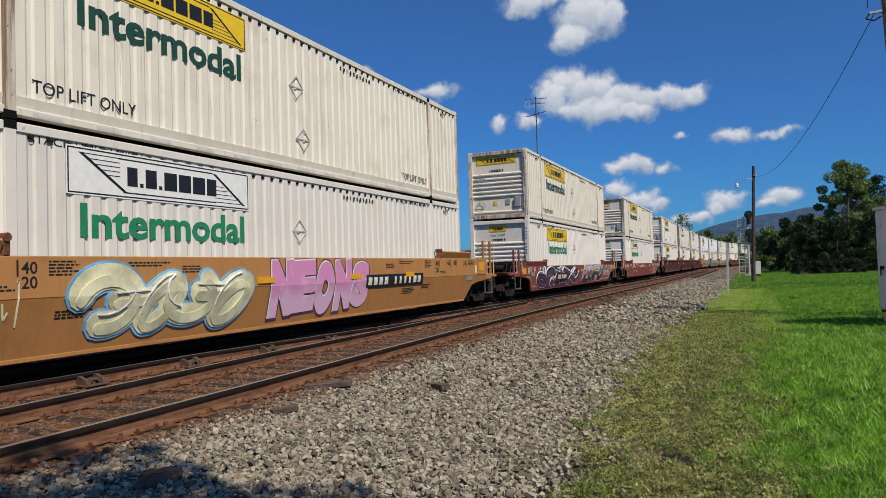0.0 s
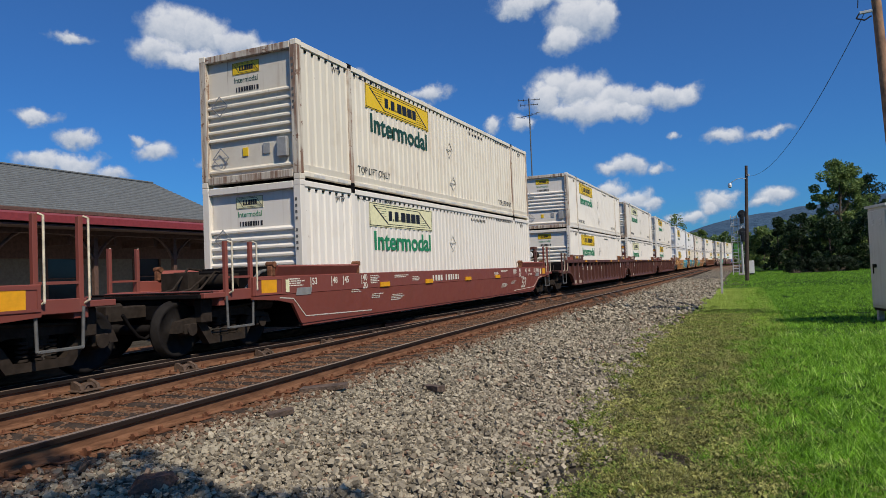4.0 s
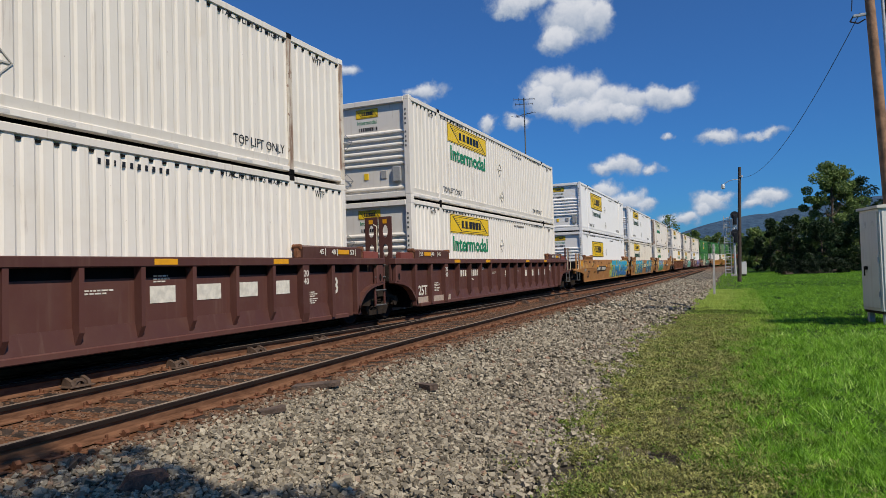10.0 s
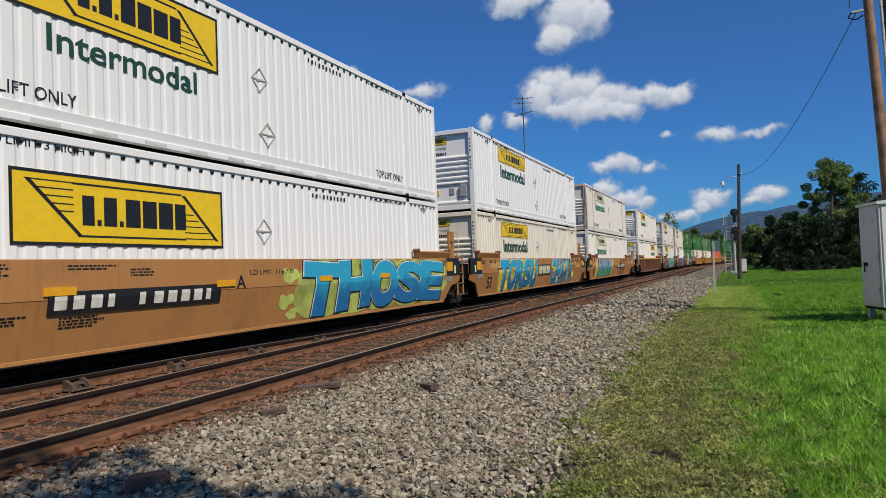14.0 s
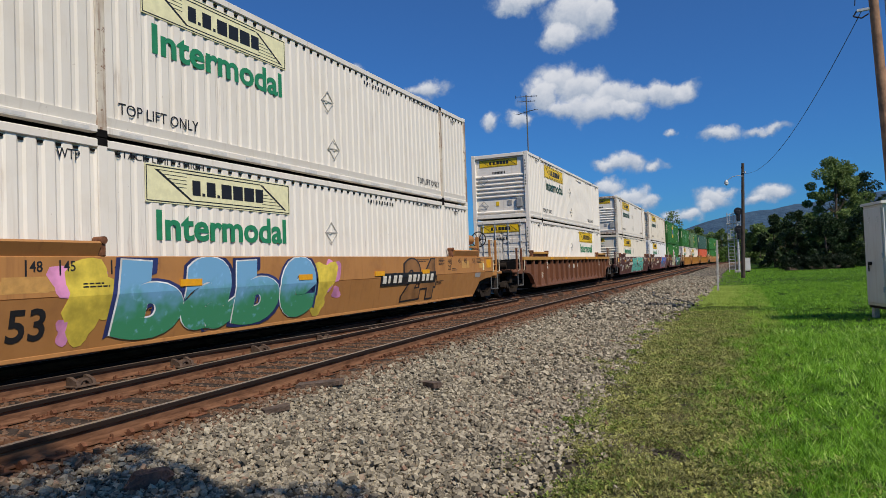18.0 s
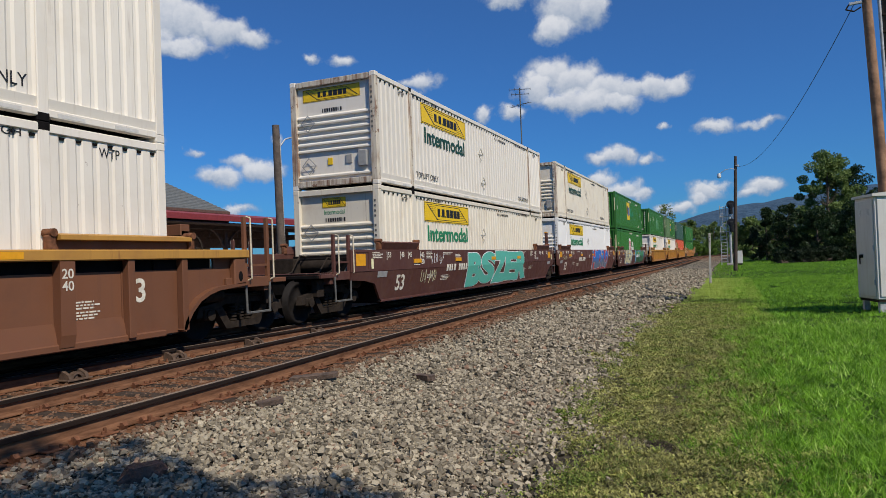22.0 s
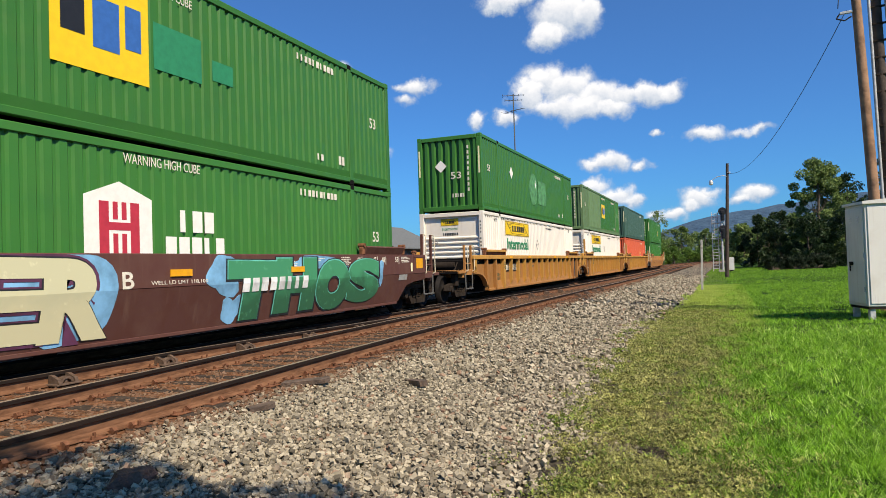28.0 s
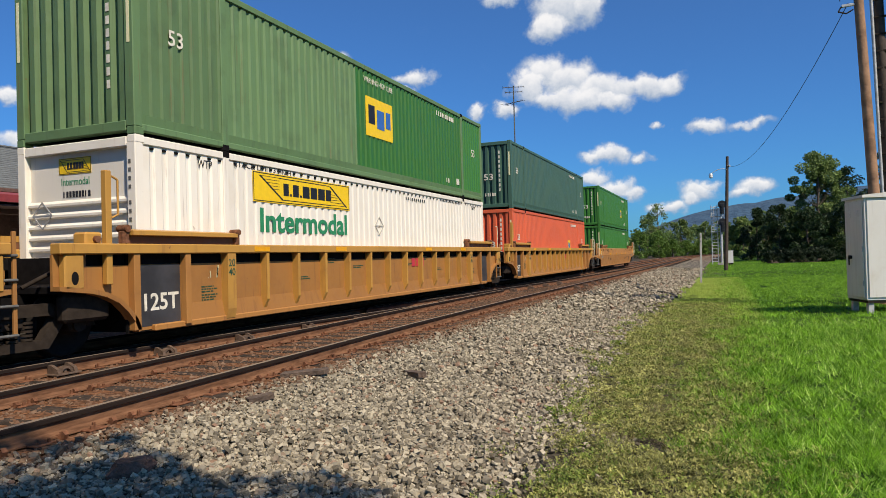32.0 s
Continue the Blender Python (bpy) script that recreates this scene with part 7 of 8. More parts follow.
def utility_pole(x, y, lean, h, r, mat, hardware, label):
    t = thing("utility_pole", label, "utility pole", pose(x, y, ground_z(x, y) - 0.03, 0, lean, 0))
    g = Geo()
    for k in range(5):
        g.cyl((0, 0, h * k / 5), (0, 0, h * (k + 1) / 5), r * (1 - 0.06 * k), 14, r * (1 - 0.06 * (k + 1)), caps=k == 4)
    part("pole", g, M[mat], t)
    if hardware:
        part("conduit", Geo().cyl((-r - 0.03, -0.1, 0), (-r - 0.03, -0.1, h * 0.85), 0.04, 8), M["galv"], t)
        g = Geo()
        for k in range(12):
            z = 3.0 + 0.45 * k
            g.box(-r - 0.05, -0.12, z, r + 0.05, -0.06, z + 0.05, 0.006)
        part("pole_steps", g, M["iron"], t)
        part("cross_arm", Geo().box(-1.2, -0.2, h - 0.9, 1.2, -0.08, h - 0.77, 0.01), M[mat], t)
        part("transformer", Geo().cyl((0.42, -0.1, h - 3.0), (0.42, -0.1, h - 2.0), 0.25, 16), M["galv"], t, "grey can transformer")
    else:
        part("bracket", Geo().box(-0.4, -0.06, 7.75, -0.1, 0.0, 7.82, 0.01), M["galv"], t)
        part("hook", Geo().tube([(-0.4, -0.03, 7.78), (-0.48, -0.03, 7.66), (-0.3, -0.03, 7.58), (-0.14, -0.03, 7.66)], 0.018, 6), M["iron"], t)


def sagging(name, label, a, b, sag, r=0.0105, n=26):
    a, b = Vector(a), Vector(b)
    pts = [a.lerp(b, k / n) - Vector((0, 0, sag * 4 * (k / n) * (1 - k / n))) for k in range(n + 1)]
    ob = new(name, Geo().tube(pts, r, 5).mesh(name, M["cable"]))
    tagged(ob, label, "cable")


street_pole()
marker_post()
cabinet()
utility_pole(3.74, 20.3, -2.2, 11.0, 0.14, "pole_wood", False, "brown wooden utility pole beside a grey cabinet")
utility_pole(4.15, 20.9, -1.2, 10.5, 0.15, "pole_dark", True, "dark wooden utility pole with climbing steps")
sagging("overhead_cable", "thin black overhead cable sagging between two poles", (3.2, 20.3, 7.55), (0.55, 56.0, 7.55), 1.2)
sagging("service_wire", "thin black wire running up beside the pole", (3.0, 20.2, 7.6), (3.25, 20.2, 11.5), 0.3, 0.012)


def signal_mast():
    x, y = -0.07, 78.0
    t = thing("railway_signal", "grey railway signal mast with ladder and black signal heads", "railway signal", pose(x, y, ground_z(x, y) - 0.02))
    part("mast", Geo().cyl((0, 0, 0), (0, 0, 6.6), 0.12, 12), M["galv"], t)
    for s in (-0.95, -0.35):
        part("ladder_rail", Geo().cyl((s, 0.1, 0.1), (s, 0.1, 6.4), 0.045, 6), M["galv"], t)
    for k in range(18):
        part("rung", kept("rung", lambda: Geo().cyl((-0.95, 0.1, 0), (-0.35, 0.1, 0), 0.03, 6).mesh("rung", M["galv"])), None, t, m=pose(0, 0, 0.4 + 0.34 * k))
    part("walkway", Geo().box(-1.05, -0.1, 3.55, 0.3, 0.5, 3.64, 0.01).box(-1.05, -0.1, 5.2, 0.3, 0.5, 5.29, 0.01), M["galv"], t)
    g = Geo()
    for a in (-0.7, 0.3):
        g.cyl((a, -0.1, 3.6), (a, -0.1, 6.3), 0.02, 6)
    part("guard_rail", g.cyl((-0.7, -0.1, 6.25), (0.3, -0.1, 6.25), 0.02, 6), M["galv"], t)
    for z in (4.1, 6.0):
        hd = part("signal_head", Geo().box(-0.05, -0.28, z - 0.55, 0.33, -0.12, z + 0.55, 0.04).cyl((0.14, -0.2, z + 0.45), (0.14, -0.18, z + 0.45), 0.42, 20), M["black"], t)
        for k in range(3):
            part("hood", kept("shood", lambda: Geo().cyl((0.14, -0.55, 0), (0.14, -0.28, 0), 0.1, 12).mesh("hood", M["black"])), None, hd, m=pose(0, 0, z - 0.3 + 0.3 * k))
    part("base", Geo().box(-0.45, -0.45, -0.1, 0.45, 0.45, 0.25, 0.03), M["concrete"], t)
    t2 = thing("relay_box", "small pale grey relay box by the signal", "equipment box", pose(0.75, 76.5, ground_z(0.7, 76) - 0.01))
    part("body", Geo().box(-0.25, -0.2, 0.2, 0.25, 0.2, 1.5, 0.02), M["cabinet"], t2)
    part("leg", Geo().box(-0.2, -0.15, 0, 0.2, 0.15, 0.2, 0.01), M["iron"], t2)


signal_mast()

# ---------------------------------------------------------------- buildings behind the train
M["shingle"] = plain("grey_shingles", (0.115, 0.125, 0.125), 0.9, 0, 0.2, 5.0, 0.6, 0.02)
M["fascia_red"] = plain("red_fascia", (0.22, 0.032, 0.036), 0.6, 0, 0.12)
M["red_roof"] = plain("red_metal_roof", (0.25, 0.05, 0.05), 0.55, 0, 0.15)
M["station_wall"] = plain("station_wall", (0.16, 0.145, 0.115), 0.8, 0, 0.15)
M["pane"] = plain("dark_pane", (0.02, 0.022, 0.025), 0.15, 0, 0.1, 2.0, 0.02)
M["trim"] = plain("brown_trim", (0.10, 0.055, 0.04), 0.7)
M["blue_tarp"] = plain("blue_panel", (0.16, 0.33, 0.62), 0.5, 0, 0.1)


def station():
    t = thing("station_building", "long station building with grey hipped shingle roof and red fascia", "building", pose(0, 0, -0.4))
    y0, y1, xf, xb, ze = -26.0, 28.8, -24.5, -30.5, 4.66
    xr, zr = -27.5, 6.75
    # hipped roof with rows of shingles
    rows = 22
    def slope(a0, b0, a1, b1, n):
        """A plane from edge a0-b0 (low) to a1-b1 (high) in overlapping courses."""
        for k in range(n):
            g = Geo()
            u0, u1 = k / n, min(1.0, (k + 1.15) / n)
            A, B = Vector(a0).lerp(Vector(a1), u0), Vector(b0).lerp(Vector(b1), u0)
            C2, D = Vector(b0).lerp(Vector(b1), u1), Vector(a0).lerp(Vector(a1), u1)
            up = Vector((0, 0, 0.035))
            lo_ = Vector((0, 0, 0.0))
            part("shingle_course", g.add([A + up, B + up, C2 + lo_, D + lo_, A, B], [(0, 1, 2, 3), (4, 5, 1, 0)]), M["shingle"], roof)
    hip = 3.0
    roof = part("roof", Geo().add([(xf, y0, ze - 0.05), (xf, y1, ze - 0.05), (xr, y1 - hip, zr - 0.05), (xr, y0, zr - 0.05), (xb, y1, ze - 0.05), (xb, y0, ze - 0.05)], [(0, 1, 2, 3), (4, 5, 3, 2), (1, 4, 2)]), M["shingle"], t)
    slope((xf, y0, ze), (xf, y1, ze), (xr, y0, zr), (xr, y1 - hip, zr), rows)
    slope((xb, y1, ze), (xb, y0, ze), (xr, y1 - hip, zr), (xr, y0, zr), rows)
    slope((xf, y1, ze), (xb, y1, ze), (xr, y1 - hip, zr), (xr, y1 - hip, zr), rows)
    part("ridge_cap", Geo().box(xr - 0.12, y0, zr - 0.03, xr + 0.12, y1 - hip, zr + 0.05, 0.02), M["shingle"], t)
    part("gutter", Geo().box(xf - 0.02, y0, ze - 0.16, xf + 0.12, y1, ze - 0.0, 0.02).box(xb, y1 - 0.05, ze - 0.16, xf, y1 + 0.1, ze, 0.02), M["trim"], t)
    part("fascia", Geo().box(xf + 0.02, y0, ze - 0.42, xf + 0.08, y1, ze - 0.17, 0.01), M["trim"], t)
    part("soffit", Geo().box(xf - 0.7, y0, ze - 0.6, xf + 0.0, y1, ze - 0.5), M["station_wall"], t)
    part("wall", Geo().box(xf - 0.9, y0, 0, xf - 0.7, y1 - 0.7, ze - 0.5), M["station_wall"], t)
    part("wall", Geo().box(xb + 0.6, y1 - 0.9, 0, xf - 0.9, y1 - 0.7, ze - 0.2), M["station_wall"], t)
    part("back_wall", Geo().box(xb + 0.6, y0, 0, xb + 0.8, y1 - 0.9, ze - 0.1), M["station_wall"], t)
    for k in range(12):
        y = y0 + 3 + k * 4.2
        wn = part("window", kept("swin", lambda: Geo().box(xf - 0.7, -0.8, 0.9, xf - 0.64, 0.8, 1.0, 0.01).box(xf - 0.7, -0.8, 2.9, xf - 0.64, 0.8, 3.0, 0.01).box(xf - 0.7, -0.8, 1.0, xf - 0.64, -0.7, 2.9, 0.01).box(xf - 0.7, 0.7, 1.0, xf - 0.64, 0.8, 2.9, 0.01).box(xf - 0.7, -0.7, 1.92, xf - 0.65, 0.7, 1.98).mesh("window", M["trim"])), None, t, m=pose(0, y, 0))
        part("pane", kept("spane", lambda: Geo().box(xf - 0.695, -0.7, 1.0, xf - 0.68, 0.7, 2.9).mesh("pane", M["pane"])), None, wn)
    part("platform", Geo().box(xb, y0, -0.2, xf + 4.0, y1 + 10, 0.16, 0.03), M["concrete"], t)


def canopy():
    t = thing("platform_canopy", "long open platform canopy with red roof on dark bracketed posts", "shelter", pose(0, 0, -0.4))
    y0, y1, xf, xb = -24.0, 35.6, -21.7, -24.9
    part("roof", Geo().prism([(xf, 3.98), (xb, 4.50), (xb, 4.58), (xf, 4.08)], 1, y0, y1), M["red_roof"], t)
    part("fascia", Geo().box(xf - 0.02, y0, 3.86, xf + 0.06, y1, 4.12, 0.01), M["fascia_red"], t, "red painted fascia board")
    part("fascia", Geo().box(xb, y1, 3.9, xf, y1 + 0.06, 4.2, 0.01), M["trim"], t)
    part("soffit", Geo().box(xb, y0, 3.74, xf - 0.04, y1, 3.80), M["trim"], t, "dark board soffit")
    post = kept("cpost", lambda: Geo().box(-0.09, -0.09, 0, 0.09, 0.09, 3.58, 0.012).mesh("post", M["trim"]))
    brace = kept("cbrace", lambda: Geo().tube([(0, 0.08, 2.5), (0, 0.35, 2.95), (0, 0.75, 3.3), (0, 1.25, 3.56)], 0.06, 6).tube([(0, -0.08, 2.5), (0, -0.35, 2.95), (0, -0.75, 3.3), (0, -1.25, 3.56)], 0.06, 6).mesh("bracket", M["trim"]))
    for k in range(15):
        y = y1 - 1.0 - k * 4.0
        for x in (xf - 1.2,):
            p = part("post", post, None, t, m=pose(x, y, 0.16))
            part("bracket", brace, None, p)
    part("beam", Geo().box(xf - 1.3, y0, 3.56, xf - 1.1, y1, 3.74, 0.01), M["trim"], t)
    # dark board added to fill the dark space under the canopy roof
    part("valance", Geo().box(xb - 0.1, y0, 2.75, xb, y1 - 1.0, 3.80, 0.01), M["trim"], t, "dark board added under the canopy roof")
    for k in range(9):
        part("truss", Geo().box(xb, y1 - 2.0 - 2.0 * k, 3.2, xf - 1.3, y1 - 1.9 - 2.0 * k, 3.5, 0.01), M["trim"], t)
    b = thing("bench_screen", "light blue panel under the shelter", "panel", pose(-23.4, 33.0, -0.24))
    part("panel", Geo().box(-0.04, -1.6, 1.2, 0.04, 1.6, 2.2, 0.02), M["blue_tarp"], b)
    for y in (-1.4, 1.4):
        part("leg", Geo().box(-0.05, y - 0.05, 0, 0.05, y + 0.05, 1.2, 0.01), M["trim"], b)


def yard_lamp():
    t = thing("yard_lamp", "brown wooden pole with a round glass lamp on an arm", "street lamp", pose(-16, 21.8, -0.4, 0, -1.0, 0))
    part("pole", Geo().cyl((0, 0, 0), (0, 0, 7.15), 0.17, 12, 0.14), M["pole_grey"], t)
    part("conduit", Geo().cyl((0.13, 0.05, 0.5), (0.13, 0.05, 6.6), 0.025, 6), M["galv"], t)
    part("arm", Geo().tube([(0.1, 0.05, 6.3), (0.12, 0.4, 6.65), (0.14, 0.8, 6.78), (0.14, 1.15, 6.74)], 0.03, 6), M["galv"], t)
    hd = part("lamp_head", Geo().cyl((0.14, 1.18, 6.92), (0.14, 1.18, 6.66), 0.10, 12, 0.22), M["galv"], t)
    part("lamp_glass", Geo().cyl((0.14, 1.18, 6.66), (0.14, 1.18, 6.42), 0.2, 12, 0.13), M["glass_lamp"], hd)


def antenna():
    t = thing("antenna_mast", "tall thin steel mast with television antenna arms", "antenna", pose(-13.4, 46.6, -0.4))
    part("mast", Geo().cyl((0, 0, 0), (0, 0, 13.7), 0.045, 8), M["step"], t)
    for z, w, yaw in ((13.6, 0.75, 0.3), (13.25, 0.6, 0.3), (12.5, 0.9, -0.5)):
        g = Geo()
        c, s = math.cos(yaw), math.sin(yaw)
        g.cyl((-w * c, -w * s, z), (w * c, w * s, z), 0.022, 6)
        for k in range(5):
            u = -w + 2 * w * k / 4
            ll = 0.42 - 0.05 * k
            g.cyl((u * c + ll * s, u * s - ll * c, z), (u * c - ll * s, u * s + ll * c, z), 0.014, 5)
        part("antenna_arm", g, M["step"], t)


def house():
    t = thing("house", "small house with grey gabled roof beyond the tracks", "house", pose(-33, 61, -0.4, 0, 0, 0))
    w, l, h = 4.5, 7.0, 3.6
    part("wall", Geo().box(-w, -l, 0, w, l, h), M["station_wall"], t)
    part("gable", Geo().prism([(-w, h), (w, h), (0, h + 2.2)], 1, -l, l), M["station_wall"], t)
    for s in (1, -1):
        part("roof", Geo().prism([(s * (w + 0.5), h - 0.25), (s * (w + 0.5), h - 0.12), (0, h + 2.38), (0, h + 2.22)], 1, -l - 0.4, l + 0.4), M["shingle"], t)
    part("chimney", Geo().box(-0.4, 2, h + 1.6, 0.4, 2.7, h + 3.0, 0.02), M["trim"], t)
    for y in (-4, -1, 3):
        wn = part("window", Geo().box(w, y - 0.6, 1.1, w + 0.06, y + 0.6, 2.4, 0.01), M["trim"], t)
        part("pane", Geo().box(w + 0.06, y - 0.5, 1.2, w + 0.064, y + 0.5, 2.3), M["pane"], wn)


station()
canopy()
yard_lamp()
antenna()
house()
sagging("service_wire", "black service wire from the lamp pole to a roof", (-16.0, 23.0, 6.4), (-29.5, 57.0, 4.8), 0.7, 0.02)


# ---------------------------------------------------------------- loose things on the ballast
def lump(name, label, x, y, size, seed, mat, cat):
    r = np.random.RandomState(seed)
    bm = bmesh.new()
    bmesh.ops.create_icosphere(bm, subdivisions=3, radius=1.0)
    for v in bm.verts:
        k = 1 + 0.35 * noise.noise(v.co * 1.4 + Vector((seed, 0, 0))) + 0.12 * noise.noise(v.co * 4 + Vector((seed, 3, 0)))
        q = v.co * k
        q.z = max(-0.5, min(0.62, q.z))
        v.co = Vector((q.x * size[0], q.y * size[1], q.z * size[2]))
    me = bpy.data.meshes.new(name)
    bm.to_mesh(me)
    bm.free()
    me.materials.append(M[mat])
    ob = new(name, me)
    ob.matrix_basis = pose(x, y, floor_z(x, y) + size[2] * 0.42, 0, 0, 40 * seed)
    tagged(ob, label, cat)


lump("boulder", "rust-brown broken rock lying on the ballast", -4.05, 3.74, (0.17, 0.10, 0.11), 2, "rock", "rock")


def wood_scrap(x, y, l, w, h, yaw, label):
    g = Geo().prism([(-l / 2, -w / 2), (l * 0.42, -w / 2), (l / 2, -w * 0.1), (l * 0.46, w / 2), (-l * 0.48, w * 0.42)], 2, 0, h)
    ob = new("wood_scrap", g.mesh("wood_scrap", M["scrap"]))
    ob.matrix_basis = pose(x, y, floor_z(x, y) + 0.035, 3, -4, yaw)
    tagged(ob, label, "wood scrap")


wood_scrap(-3.70, 7.95, 0.42, 0.11, 0.07, -35, "splintered piece of old tie on the stones")
wood_scrap(-4.86, 7.2, 0.6, 0.18, 0.05, 20, "flat broken tie end beside the rail")
wood_scrap(-4.55, 5.9, 0.3, 0.12, 0.05, 60, "short splinter of old tie on the stones")


def ground_cable():
    pts = []
    for k in range(25):
        u = k / 24
        y = 35.0 - 10.5 * u
        x = -4.6 + 3.0 * u + 0.25 * math.sin(u * 9)
        pts.append((x, y, floor_z(x, y) + 0.06))
    ob = new("ground_cable", Geo().tube(pts, 0.045, 6).mesh("ground_cable", M["cable"]))
    tagged(ob, "black cable lying across the ballast", "cable")


ground_cable()


# ---------------------------------------------------------------- stones and grass
def make_stone_material():
    m, n, b = material("crushed_stone")
    geo = n.node("ShaderNodeNewGeometry")
    tex = n.node("ShaderNodeTexCoord").outputs["Object"]
    sep = n.node("ShaderNodeSeparateXYZ")
    n.join(tex, sep.inputs[0])
    rnd = geo.outputs["Random Per Island"]
    col = n.mix(rnd, (0.105, 0.090, 0.066), (0.47, 0.41, 0.30))
    col = n.mix(n.ramp(n.noise(tex, 60.0, 3.0), 0.35, 0.7, 0, 0.35), col, (0.16, 0.14, 0.12))
    odd = n.math("FRACT", n.math("MULTIPLY", rnd, 77.0))
    col = n.mix(n.ramp(odd, 0.94, 0.97, 0, 0.7), col, (0.26, 0.15, 0.10))
    edge = n.math("ADD", sep.outputs[0], n.math("MULTIPLY", n.math("SUBTRACT", odd, 0.5), 0.5))
    col = n.mix(n.math("MULTIPLY", n.ramp(edge, -4.6, -5.0), 0.82), col, (0.13, 0.060, 0.033))
    n.join(col, b.inputs["Base Color"])
    b.inputs["Roughness"].default_value = 0.95
    b.inputs["Specular IOR Level"].default_value = 0.08
    return m


CUBE_F = np.array([(0, 1, 3), (0, 3, 2), (4, 6, 7), (4, 7, 5), (0, 4, 5), (0, 5, 1), (2, 3, 7), (2, 7, 6), (0, 2, 6), (0, 6, 4), (1, 5, 7), (1, 7, 3)])


def stones(name, label, x0, x1, y0, y1, count, size, seed, mat, lift=0.3, edge=None):
    r = np.random.RandomState(seed)
    x, y = r.uniform(x0, x1, count), r.uniform(y0, y1, count)
    if edge is not None:
        wob = np.array([0.55 * noise.noise((0.0, b * 0.35, 7.0)) + 0.3 * noise.noise((a * 1.3, b * 1.3, 2.0)) for a, b in zip(x, y)])
        keep = x < np.interp(y, [2, 5, 9.6, 16, 21, 36], edge) + wob + r.normal(0, 0.13, count)
        x, y = x[keep], y[keep]
        count = len(x)
    keep = np.hypot(x, y) > 4.2
    x, y = x[keep], y[keep]
    count = len(x)
    s = size * np.minimum(r.lognormal(0, 0.28, count), 1.9)
    base = np.array([(a, b, c) for a in (-1, 1) for b in (-1, 1) for c in (-1, 1)], float) * 0.5
    v = base[None] * r.uniform(0.45, 1.15, (count, 8, 3)) * s[:, None, None] * np.array([1.2, 1.0, 0.72])
    q = r.normal(size=(count, 4))
    q[:, :3] *= 0.42
    q[:, 2] *= 4.0
    q[:, 3] += 1.2
    q /= np.linalg.norm(q, axis=1, keepdims=True)
    u, w = q[:, None, :3], q[:, None, 3:]
    v = v + 2 * np.cross(u, np.cross(u, v) + w * v)
    z = np.array([floor_z(a, b) for a, b in zip(x, y)])
    v += np.stack([x, y, z + s * lift * r.uniform(-0.4, 1.9, count)], 1)[:, None]
    f = CUBE_F[None] + 8 * np.arange(count)[:, None, None]
    ob = new(name, fast_mesh(name, v.reshape(-1, 3), f.reshape(-1, 3), mat))
    tagged(ob, label, "gravel", kind="stuff")


STONE = make_stone_material()
EDGE = [-1.15, -1.3, -1.75, -1.95, -1.7, -1.5]
stones("ballast_stones", "loose grey crushed stone beside the tracks", -4.98, -0.7, 2.4, 8.5, 45000, 0.0285, 1, STONE, 0.55, edge=EDGE)
stones("ballast_stones", "loose grey crushed stone beside the tracks", -4.98, -1.2, 8.5, 18, 33000, 0.036, 2, STONE, 0.55, edge=EDGE)
stones("ballast_stones", "loose grey crushed stone beside the tracks", -4.98, -1.3, 18, 62, 24000, 0.06, 3, STONE, 0.5, edge=EDGE)
stones("stray_stones", "scattered small stones at the grass edge", -2.0, -0.7, 2.4, 22, 2200, 0.026, 4, STONE)
stones("track_stones", "rust-stained stones between rails and ties", -8.4, -4.98, 2.0, 26, 15000, 0.034, 5, STONE, -0.1)
stones("track_stones", "rust-stained stones between rails and ties", -8.4, -4.98, 26, 60, 6000, 0.05, 6, STONE, -0.1)


